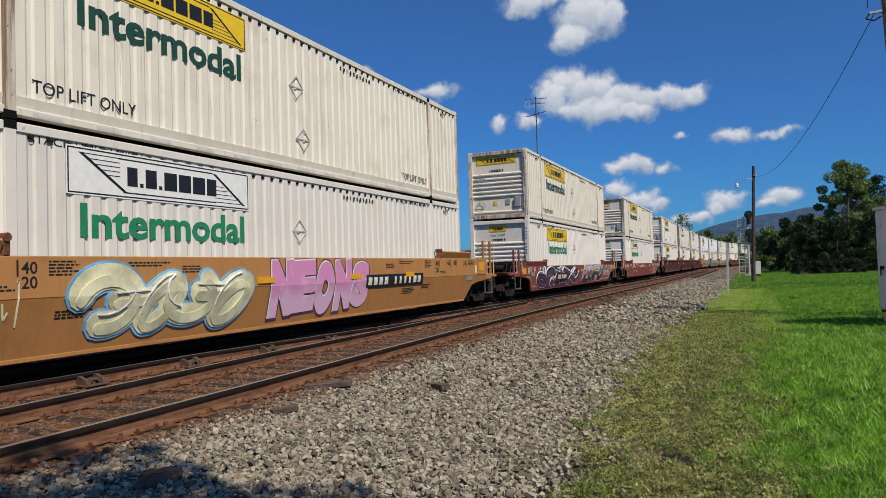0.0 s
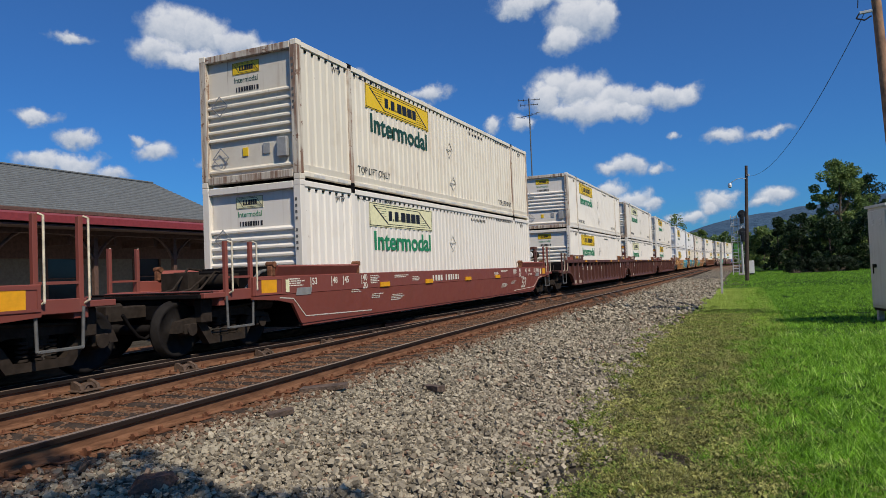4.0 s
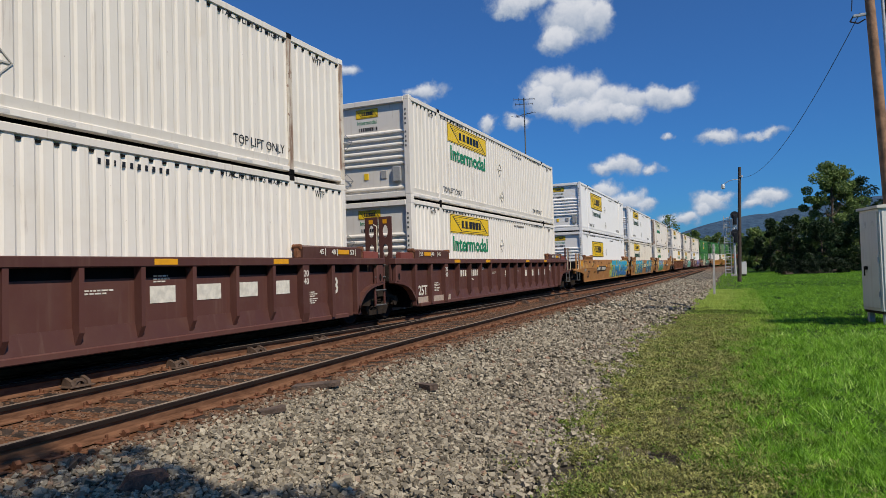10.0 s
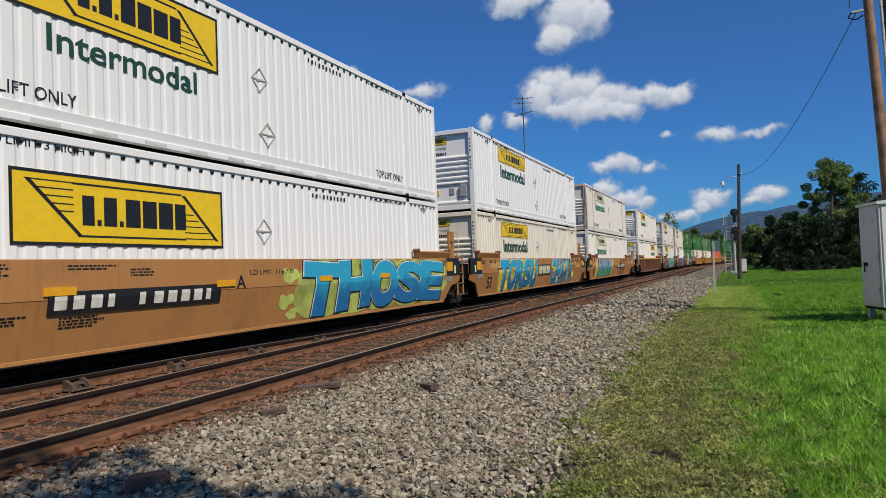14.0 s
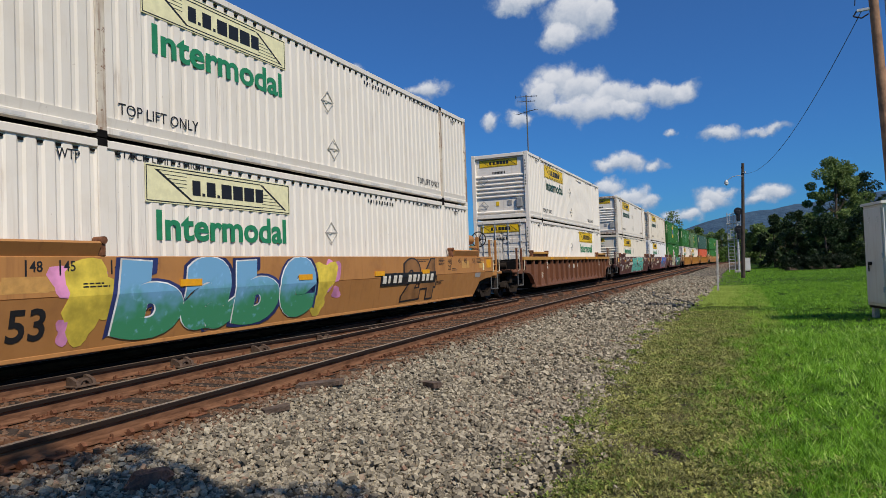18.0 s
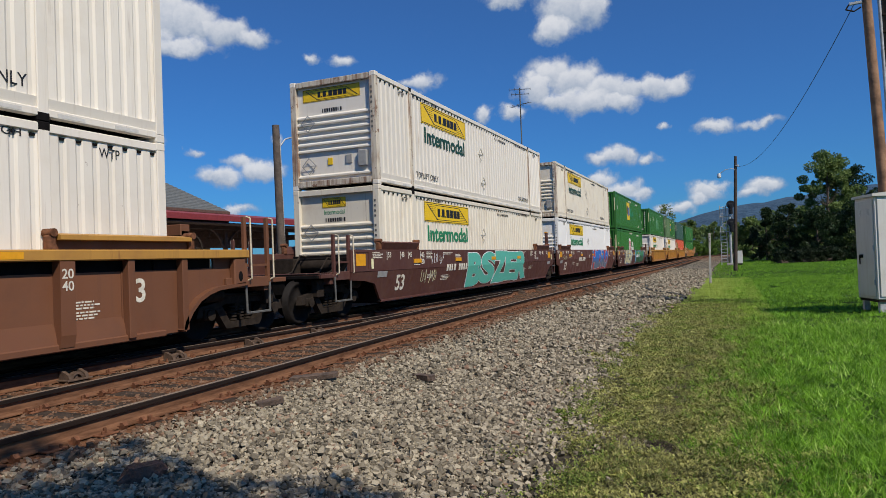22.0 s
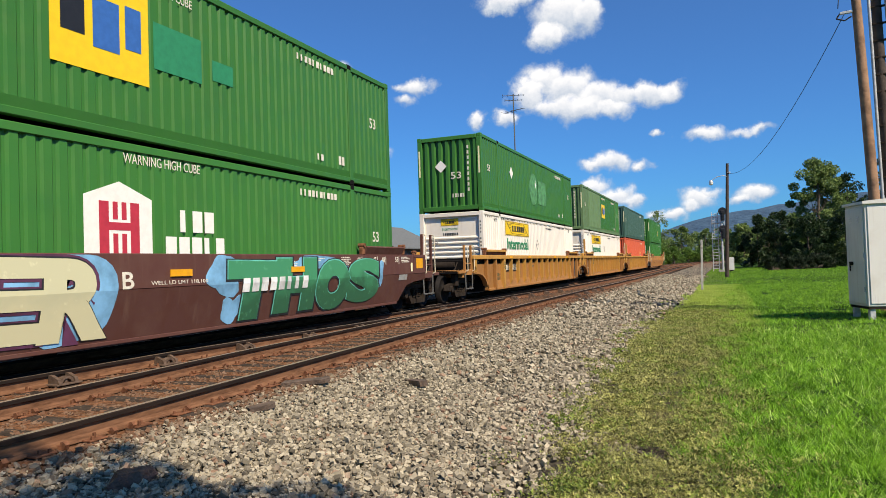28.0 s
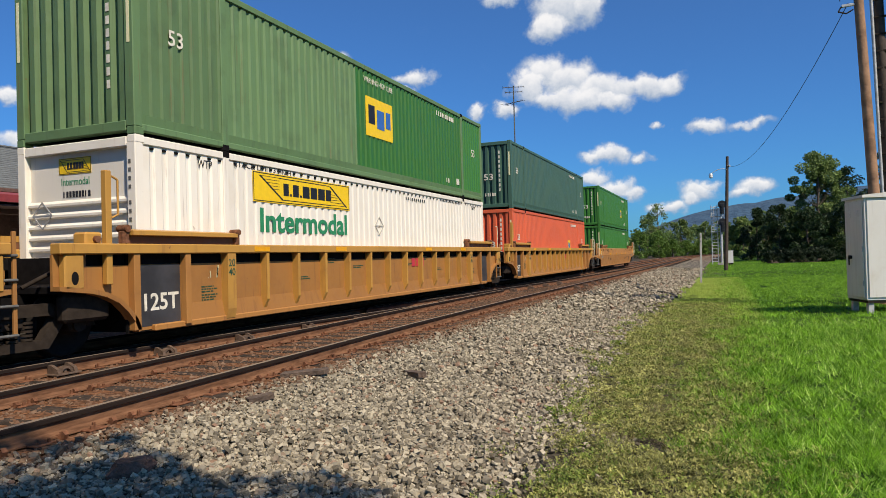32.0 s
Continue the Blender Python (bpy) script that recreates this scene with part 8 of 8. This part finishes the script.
def blades(name, label, x0, x1, y0, y1, count, h, w, seed, mat, clump=0.0, fade=None, thin=None, patchy=0.0, flop=0.45, near=0.0, grain=1.0):
    r = np.random.RandomState(seed)
    x, y = r.uniform(x0, x1, count), r.uniform(y0, y1, count)
    if clump:
        n = max(1, int(count / clump))
        cx, cy = r.uniform(x0, x1, n), r.uniform(y0, y1, n)
        k = r.randint(0, n, count)
        x, y = cx[k] + r.normal(0, 0.06, count), cy[k] + r.normal(0, 0.06, count)
    if fade:
        wob = np.array([0.5 * noise.noise((a * 0.9, b * 0.7, 6.0)) + 0.3 * noise.noise((a * 2.6, b * 2.2, 1.0)) for a, b in zip(x, y)])
        keep = r.uniform(size=count) < np.clip((x + wob - fade[0]) / (fade[1] - fade[0]), 0, 1)
        x, y = x[keep], y[keep]
        count = len(x)
    if thin:
        keep = r.uniform(size=count) < np.clip((thin[1] - x) / (thin[1] - thin[0]), 0, 1)
        x, y = x[keep], y[keep]
        count = len(x)
    if near:
        keep = r.uniform(size=count) < np.clip((y - y0) / near, 0, 1) ** 1.5
        x, y = x[keep], y[keep]
        count = len(x)
    tall = np.ones(count)
    if patchy:
        f = np.array([noise.noise((a * 2.6 * grain, b * 2.0 * grain, seed)) + 0.6 * noise.noise((a * 7.0 * grain, b * 6.0 * grain, seed + 3.0)) for a, b in zip(x, y)])
        keep = f + r.normal(0, 0.12, count) > patchy
        x, y, tall = x[keep], y[keep], np.clip(0.75 + 0.8 * f[keep], 0.45, 1.6)
        count = len(x)
    z = np.array([floor_z(a, b) for a, b in zip(x, y)])
    a = r.uniform(0, 2 * np.pi, count)
    hh = h * tall * r.lognormal(0, 0.3, count)
    ww = w * r.uniform(0.6, 1.3, count)
    lean = r.normal(0, flop, (count, 2)) * hh[:, None]
    dx, dy = np.cos(a) * ww / 2, np.sin(a) * ww / 2
    p0 = np.stack([x - dx, y - dy, z - 0.01], 1)
    p1 = np.stack([x + dx, y + dy, z - 0.01], 1)
    p3 = np.stack([x + lean[:, 0], y + lean[:, 1], z + hh], 1)
    v = np.stack([p0, p1, p3], 1).reshape(-1, 3)
    f = np.arange(count * 3).reshape(-1, 3)
    ob = new(name, fast_mesh(name, v, f, mat))
    tagged(ob, label, "grass", kind="stuff")


def sprigs(name, label, x0, x1, y0, y1, count, leaves, size, spread, h, seed, mat, edge, patchy=-1.0, inner=None, grain=1.0, heaps=0.0, dense=0.12):
    """Low weeds: each sprig is a whorl of small folded leaves. edge: the border towards the stones at several y; inner: where the lawn takes over."""
    r = np.random.RandomState(seed)
    x, y = r.uniform(x0, x1, count), r.uniform(y0, y1, count)
    if heaps:
        n = max(1, int(count / heaps))
        cx, cy, cr = r.uniform(x0, x1, n), r.uniform(y0, y1, n), r.uniform(0.05, 0.16, n)
        k = r.randint(0, n, count)
        x, y = cx[k] + r.normal(0, 1, count) * cr[k], cy[k] + r.normal(0, 1, count) * cr[k] * 1.6
    wob = np.array([0.45 * noise.noise((0.0, b * 0.5, 4.0)) + 0.42 * noise.noise((a * 1.7, b * 1.4, 9.0)) for a, b in zip(x, y)])
    keep = x > np.interp(y, [2, 5, 9.6, 16, 21, 36], edge) + wob + r.normal(0, dense, count)
    if inner:
        keep &= r.uniform(size=count) < np.clip((inner[1] - x - wob * 0.5) / (inner[1] - inner[0]), 0, 1)
    f = np.array([noise.noise((a * 2.4 * grain, b * 1.9 * grain, seed)) + 0.6 * noise.noise((a * 6.5 * grain, b * 5.5 * grain, seed + 3.0)) for a, b in zip(x, y)])
    keep &= f + r.normal(0, 0.1, count) > patchy
    keep &= np.hypot(x, y) > 2.4
    x, y, f = x[keep], y[keep], f[keep]
    count = len(x)
    z = np.array([floor_z(a, b) for a, b in zip(x, y)])
    tall = np.clip(0.85 + 0.7 * f, 0.4, 1.7) * h
    n = count * leaves
    k = np.repeat(np.arange(count), leaves)
    az = r.uniform(0, 2 * np.pi, n)
    up = r.uniform(0.0, 1.0, n)
    rad = spread * r.uniform(0.0, 1.0, n) * (1 - 0.5 * up)
    root = np.stack([x[k] + rad * np.cos(az), y[k] + rad * np.sin(az), z[k] + tall[k] * up], 1)
    az = az + r.normal(0, 0.7, n)
    pitch = r.uniform(-0.15, 1.0, n)
    s = size * r.uniform(0.6, 1.5, n)
    way = np.stack([np.cos(az) * np.cos(pitch), np.sin(az) * np.cos(pitch), np.sin(pitch)], 1)
    side = np.stack([-np.sin(az), np.cos(az), r.normal(0, 0.35, n)], 1)
    mid = root + way * s[:, None] * 0.45
    wide = side * s[:, None] * r.uniform(0.16, 0.3, n)[:, None]
    dip = np.array([0, 0, 0.12]) * s[:, None]
    v = np.stack([root, mid - wide + dip, root + way * s[:, None], mid + wide + dip], 1).reshape(-1, 3)
    ob = new(name, fast_mesh(name, v, np.arange(len(v)).reshape(-1, 4), mat))
    tagged(ob, label, "weeds", kind="stuff")


M["lawn"] = leafy("lawn_blades", (0.014, 0.075, 0.004), (0.36, 0.68, 0.06), 0.35, 5.0, 0.5)
M["weed"] = leafy("weed_leaves", (0.034, 0.040, 0.014), (0.58, 0.57, 0.19), 0.3, 5.0, 0.55)
M["sprig"] = leafy("fresh_weed_leaves", (0.035, 0.075, 0.012), (0.36, 0.44, 0.09), 0.3, 5.0, 0.6)
M["edge"] = leafy("edge_blades", (0.26, 0.38, 0.055), (0.56, 0.67, 0.14), 0.3, 1.0)
M["dry"] = leafy("dry_blades", (0.13, 0.10, 0.06), (0.38, 0.31, 0.17), 0.2, 2.0)
LAWN = "bright green mown lawn grass"
blades("lawn_grass", LAWN, -0.5, 6.0, 2.0, 7.0, 120000, 0.075, 0.0105, 11, M["lawn"], fade=(-0.25, 0.2), flop=0.85, patchy=-0.34, grain=1.8)
blades("lawn_grass", LAWN, -0.5, 8.5, 7.0, 15.0, 120000, 0.080, 0.015, 12, M["lawn"], fade=(-0.3, 0.15), flop=0.85, patchy=-0.34, grain=1.5)
blades("lawn_grass", LAWN, -1.0, 14, 15.0, 40.0, 140000, 0.07, 0.025, 13, M["lawn"], fade=(-0.6, 0.5), flop=0.7, patchy=-0.35, grain=0.9)
blades("lawn_grass", LAWN, -1.5, 26, 40.0, 95.0, 60000, 0.06, 0.06, 14, M["lawn"])
blades("weed_stalks", "thin olive weed stalks between lawn and stones", -2.2, 0.4, 2.2, 16, 80000, 0.06, 0.0055, 22, M["weed"], fade=(-1.5, -0.9), thin=(-0.2, 0.4), patchy=-0.05, flop=0.7)
# paler copy of the lawn blades, with sun glints put into the colour
M["lawn_glint"] = leafy("lawn_glint_blades", (0.30, 0.50, 0.06), (0.70, 0.92, 0.26), 0.3, 3.0, 0.7)
blades("lawn_grass", "pale lawn blades with sun glints put into their colour", -0.4, 6.0, 2.0, 7.0, 13000, 0.085, 0.0085, 24, M["lawn_glint"], fade=(-0.1, 0.5), flop=0.9, patchy=-0.1, grain=1.4)
blades("lawn_grass", "pale lawn blades with sun glints put into their colour", -0.4, 8.5, 7.0, 16.0, 14000, 0.090, 0.012, 25, M["lawn_glint"], fade=(-0.1, 0.5), flop=0.9, patchy=-0.1, grain=1.2)
WEED = "low olive weeds between lawn and stones"
RIM = [-1.05, -1.15, -1.6, -1.85, -1.7, -1.5]
sprigs("edge_weeds", WEED, -2.6, 0.7, 2.2, 9, 17000, 9, 0.026, 0.045, 0.045, 15, M["weed"], RIM, -0.24, (-0.1, 0.45))
sprigs("edge_weeds", WEED, -2.6, 0.7, 9, 22, 15000, 8, 0.034, 0.055, 0.05, 18, M["weed"], RIM, -0.30, (-0.6, 0.3))
sprigs("edge_weeds", "fresh green weeds among the olive ones", -2.6, 0.6, 2.2, 24, 7000, 8, 0.030, 0.05, 0.055, 21, M["sprig"], RIM, 0.16, (-0.2, 0.5), 0.7)
sprigs("edge_weeds", "fresh green weeds next to the lawn", -1.6, 0.9, 2.2, 24, 11000, 8, 0.032, 0.05, 0.06, 23, M["sprig"], [v + 0.75 for v in RIM], -0.05, (0.2, 0.9), 0.8, 0.0, 0.3)
sprigs("weed_tufts", "scattered green weed tufts on the stones", -2.9, -0.8, 2.6, 26, 8500, 9, 0.026, 0.04, 0.06, 19, M["sprig"], [v - 0.35 for v in RIM], -1.0, None, 1.0, 60.0, 0.2)
sprigs("weed_tufts", "scattered olive weed tufts on the stones", -2.9, -0.8, 2.6, 22, 10500, 9, 0.026, 0.04, 0.05, 20, M["weed"], [v - 0.3 for v in RIM], -1.0, None, 1.0, 70.0, 0.2)
blades("edge_weeds", "soft yellow-green grass along the stones", -2.4, 0.9, 10, 42, 190000, 0.042, 0.012, 16, M["edge"], fade=(-1.9, -1.0), thin=(0.3, 1.2), flop=0.5, near=10.0)
blades("dry_grass", "dry brown grass stalks at the stone edge", -1.9, 0.2, 2.2, 18, 60000, 0.045, 0.0045, 17, M["dry"], fade=(-2.1, -1.1), thin=(-0.5, 0.3), patchy=0.12, flop=1.1)


# ---------------------------------------------------------------- trees
M["bark"] = plain("tree_bark", (0.10, 0.075, 0.055), 0.9, 0, 0.35, 5.0, 0.8, 0.03)
M["leaf_mid"] = leafy("leaves_mid", (0.035, 0.075, 0.018), (0.23, 0.31, 0.09), 0.28, 0.5)
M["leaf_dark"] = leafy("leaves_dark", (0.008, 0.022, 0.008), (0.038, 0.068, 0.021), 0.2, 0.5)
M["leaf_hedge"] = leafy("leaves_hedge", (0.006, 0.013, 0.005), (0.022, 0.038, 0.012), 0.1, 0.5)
M["leaf_light"] = leafy("leaves_light", (0.06, 0.12, 0.02), (0.15, 0.25, 0.045), 0.3, 0.5)


def leaf_mesh(name, centres, radii, per, size, seed, mat):
    r = np.random.RandomState(seed)
    k = np.repeat(np.arange(len(centres)), per)
    d = r.normal(size=(len(k), 3))
    d /= np.linalg.norm(d, axis=1, keepdims=True)
    p = np.asarray(centres)[k] + d * (np.asarray(radii)[k] * r.uniform(0.25, 1.0, len(k)) ** 0.5)[:, None] * np.array([1, 1, 0.8])
    a, b = r.normal(size=(len(k), 3)), r.normal(size=(len(k), 3))
    a /= np.linalg.norm(a, axis=1, keepdims=True)
    b -= (a * b).sum(1, keepdims=True) * a
    b /= np.linalg.norm(b, axis=1, keepdims=True)
    s = (size * r.uniform(0.6, 1.4, len(k)))[:, None]
    v = np.stack([p - a * s, p + b * s * 0.5, p + a * s, p - b * s * 0.5], 1).reshape(-1, 3)
    return fast_mesh(name, v, np.arange(len(v)).reshape(-1, 4), mat)


def tree(x, y, h, spread, seed, leaf, label, per=110, size=0.2, trunk=0.28, low=0.25, clumps=42, lean=0.0, puff=(0.17, 0.33)):
    """A trunk with forking limbs, and clumps of leaves round their ends."""
    r = random.Random(seed)
    t = thing("tree", label, "tree", pose(x, y, ground_z(x, y) - 0.05))
    g = Geo()
    top = Vector((lean, 0, h * 0.9))
    n = 7
    axis = [Vector((lean * (k / n) ** 1.5 + r.uniform(-0.1, 0.1) * h * 0.05, r.uniform(-0.1, 0.1) * h * 0.05, h * 0.9 * k / n)) for k in range(n + 1)]
    for k in range(n):
        g.cyl(axis[k], axis[k + 1], trunk * (1 - k / n * 0.85), 9, trunk * (1 - (k + 1) / n * 0.85), caps=False)
    centres, radii = [], []
    for i in range(clumps):
        u = low + (1 - low) * (i + r.random()) / clumps
        base = axis[min(n - 1, int(u * n * 0.85))]
        a = r.uniform(0, 2 * math.pi)
        prof = math.sin(math.pi * min(1, (u - low) / (1 - low) * 0.78 + 0.2)) ** 0.7
        d = spread * prof * r.uniform(0.35, 1.05)
        tip = Vector((lean * u + d * math.cos(a), d * math.sin(a), h * u * r.uniform(0.96, 1.02)))
        mid = base.lerp(tip, 0.5) + Vector((0, 0, -0.04 * h))
        g.cyl(base, mid, trunk * 0.26 * (1.1 - u), 6, trunk * 0.15 * (1.1 - u), caps=False)
        g.cyl(mid, tip, trunk * 0.15 * (1.1 - u), 5, trunk * 0.04, caps=False)
        centres.append(tuple(tip))
        radii.append(spread * r.uniform(*puff))
    part("trunk", g, M["bark"], t)
    part("crown", leaf_mesh("crown", centres, radii, per, size, seed, M[leaf]), None, t)
    return t


tree(10.6, 91, 12.3, 3.9, 1, "leaf_mid", "tall leafy green tree with uneven crown", 260, 0.14, clumps=95, low=0.16, puff=(0.12, 0.24))
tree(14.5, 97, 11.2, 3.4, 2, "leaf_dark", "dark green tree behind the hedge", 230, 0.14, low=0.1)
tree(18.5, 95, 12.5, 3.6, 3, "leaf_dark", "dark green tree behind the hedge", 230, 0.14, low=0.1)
tree(23.5, 92, 13.5, 4.4, 4, "leaf_mid", "large green tree beyond the lawn", 200, 0.15, low=0.1, clumps=70, puff=(0.13, 0.26))
tree(29.0, 90, 13.0, 4.0, 24, "leaf_mid", "large green tree beyond the lawn", 120, 0.22, low=0.1)
tree(6.2, 88, 6.6, 2.3, 5, "leaf_dark", "low dark green tree beside the hedge", 250, 0.11, 0.16, 0.05)
tree(4.3, 100, 6.8, 2.4, 6, "leaf_dark", "low dark green tree beyond the signal", 140, 0.17, 0.16, 0.05)
tree(8.8, 85.5, 5.6, 2.4, 7, "leaf_dark", "low dark green tree beside the hedge", 250, 0.11, 0.16, 0.05)
tree(12.5, 86, 6.0, 2.8, 8, "leaf_dark", "low dark green tree beside the hedge", 250, 0.11, 0.16, 0.05)
tree(3.2, 128, 6.6, 2.6, 9, "leaf_mid", "green tree beyond the signal", 130, 0.22, low=0.08)
tree(7.5, 135, 7.6, 3.0, 10, "leaf_mid", "green tree beyond the signal", 130, 0.22, low=0.08)
tree(12.0, 130, 8.2, 3.2, 11, "leaf_mid", "green tree beyond the signal", 130, 0.22, low=0.08)
tree(-17.0, 205, 15.0, 4.2, 12, "leaf_mid", "thin leafed tree beyond the tracks", 40, 0.25, 0.24, 0.3, 46)
BUSH = "light green bush by the tracks"
for bx, by, bh, bs, seed in ((-14.8, 178, 5.4, 3.2, 13), (-18.5, 170, 6.2, 3.2, 14), (-12.0, 186, 4.4, 2.8, 31), (-9.0, 196, 4.2, 2.8, 32), (-6.0, 207, 4.0, 2.8, 33), (-15.5, 190, 7.0, 3.4, 34), (-3.0, 218, 4.4, 3.0, 35)):
    tree(bx, by, bh, bs, seed, "leaf_light", BUSH, 150, 0.17, 0.12, 0.03, 34)
for bx, by, bh, bs, seed in ((-21.0, 214, 12.5, 4.2, 36), (-11.5, 216, 11.0, 4.2, 37), (-5.0, 228, 10.0, 4.2, 38), (1.5, 236, 9.5, 4.0, 39), (8.0, 232, 10.0, 4.4, 40)):
    tree(bx, by, bh, bs, seed, "leaf_mid", "green tree beyond the curve of the tracks", 110, 0.24, 0.24, 0.08, 44)
# the tree behind the camera whose shade falls on the stones
tree(4.45, -3.3, 11.5, 3.3, 15, "leaf_mid", "broad leafy tree casting shade on the stones", 230, 0.13, 0.2, 0.5, 46)


def hedge():
    r = random.Random(6)
    t = thing("hedge", "long clipped dark green hedge on the lawn", "hedge", pose(7.1, 76.5, ground_z(7, 76.5), 0, 0, 32))
    part("stem_base", Geo().box(-3.4, -0.4, 0, 3.4, 0.4, 0.35, 0.05), M["bark"], t)
    cs = []
    while len(cs) < 200:
        a, b, c = r.uniform(-3.9, 3.9), r.uniform(-1.0, 1.0), r.uniform(0.15, 1.45)
        if (abs(a) / 4.0) ** 4 + (abs(b) / 1.05) ** 2 * 0.7 + ((c - 0.5) / 1.0) ** 2 < 1:
            cs.append((a, b, c))
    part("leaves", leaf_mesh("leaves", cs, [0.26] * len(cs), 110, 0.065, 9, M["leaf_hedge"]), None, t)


hedge()


def far_woods(name, label, spots, seed, leaf, per, size):
    r = random.Random(seed)
    cs, rs = [], []
    for x, y, w, h in spots:
        for k in range(26):
            u = r.random()
            cs.append((x + r.uniform(-1, 1) * w * (1 - 0.45 * u), y + r.uniform(-1, 1) * w, h * (0.05 + 0.9 * u)))
            rs.append(w * r.uniform(0.22, 0.4))
    ob = new(name, leaf_mesh(name, cs, rs, per, size, seed, M[leaf]))
    tagged(ob, label, "woods", kind="stuff")


rw = random.Random(12)
far_woods("far_woods", "far belt of green trees along the curve", [(-26 + 5.2 * i + rw.uniform(-1, 1), 300 + rw.uniform(-15, 15), 4.6, 11 + rw.uniform(-2, 3)) for i in range(11)], 21, "leaf_mid", 60, 0.42)
far_woods("far_woods", "far belt of dark green trees behind the lawn", [(-2 + 5.5 * i + rw.uniform(-1, 1), 150 + rw.uniform(-6, 6), 3.2, 6.6 + rw.uniform(-1.5, 1.5)) for i in range(1, 12)], 22, "leaf_dark", 60, 0.32)
far_woods("far_woods", "far woods behind the station side", [(-190 + 13 * i + rw.uniform(-3, 3), 330 + rw.uniform(-20, 20), 7.5, 10 + rw.uniform(-3, 4)) for i in range(13)], 23, "leaf_mid", 40, 0.7)


def mountain():
    m, n, b = material("far_forest_haze")
    tex = n.node("ShaderNodeTexCoord").outputs["Object"]
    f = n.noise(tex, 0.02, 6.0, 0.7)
    # blue haze of distance put into the forest's colours
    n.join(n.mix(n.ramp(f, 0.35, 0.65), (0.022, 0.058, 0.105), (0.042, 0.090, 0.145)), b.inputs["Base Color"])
    b.inputs["Roughness"].default_value = 1.0
    n.join(n.bump(n.noise(tex, 0.05, 4.0), 1.0, 12.0), b.inputs["Normal"])
    xs = list(range(-900, 2600, 35))
    rows = 14
    v = []
    for j in range(rows):
        u = j / (rows - 1)
        for x in xs:
            crest = float(np.interp(x, [-900, -420, -300, -160, -104, -12, 94, 180, 420, 900, 1500, 2600], [10, 25, 70, 122, 140, 160, 172, 182, 205, 230, 190, 120]))
            crest *= 1 + 0.03 * noise.noise((x * 0.012, 0.5, 0)) 
            v.append((x, 2150 + 700 * u, crest * math.sin(math.pi * min(1, u * 0.95) * 0.62 + 0.0) / math.sin(math.pi * 0.5) * (1 if u < 0.85 else 1 - 2 * (u - 0.85)) + 3 * noise.noise((x * 0.02, u * 5, 1)) - 3))
    k = len(xs)
    fs = [(j * k + i, j * k + i + 1, (j + 1) * k + i + 1, (j + 1) * k + i) for j in range(rows - 1) for i in range(k - 1)]
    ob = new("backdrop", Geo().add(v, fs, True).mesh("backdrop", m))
    tagged(ob, "distant wooded mountain ridge, haze put into its blue-green", "mountain", kind="structure")


mountain()


# ---------------------------------------------------------------- what moves
def travelled(t):
    """Metres that the train has run by t seconds; it slows a little."""
    return 9.8456 * t - 0.029872 * t * t + 0.00033237 * t ** 3


def motions():
    for i, u in enumerate(UNITS):
        rows = {0.36: [], "top": [], "car": []}
        for t in range(33):
            x, y, a = along(u + HY - travelled(t))
            rows["car"].append((t, pose(x, y, 0, 0, 0, -math.degrees(a))))
        walk(CARS[i], rows["car"])
        for c, z in LOADS[i]:
            walk(c, [(t, Matrix.Translation((0, 0, z)) @ m) for t, m in rows["car"]])
    for w, a, unit, y in WHEELS:
        start = UNITS[unit] + HY + y
        steps = [k / 15 for k in range(481) if -10 < start - travelled(k / 15) < 45]
        if not steps:
            continue
        rows = [(t, pose(0, a, 0.457, math.degrees(travelled(t) / 0.457) % 360)) for t in steps]
        if steps[0] > 0:
            rows.insert(0, (0, rows[0][1]))
        if steps[-1] < 32:
            rows.append((32, rows[-1][1]))
        walk(w, rows)


motions()
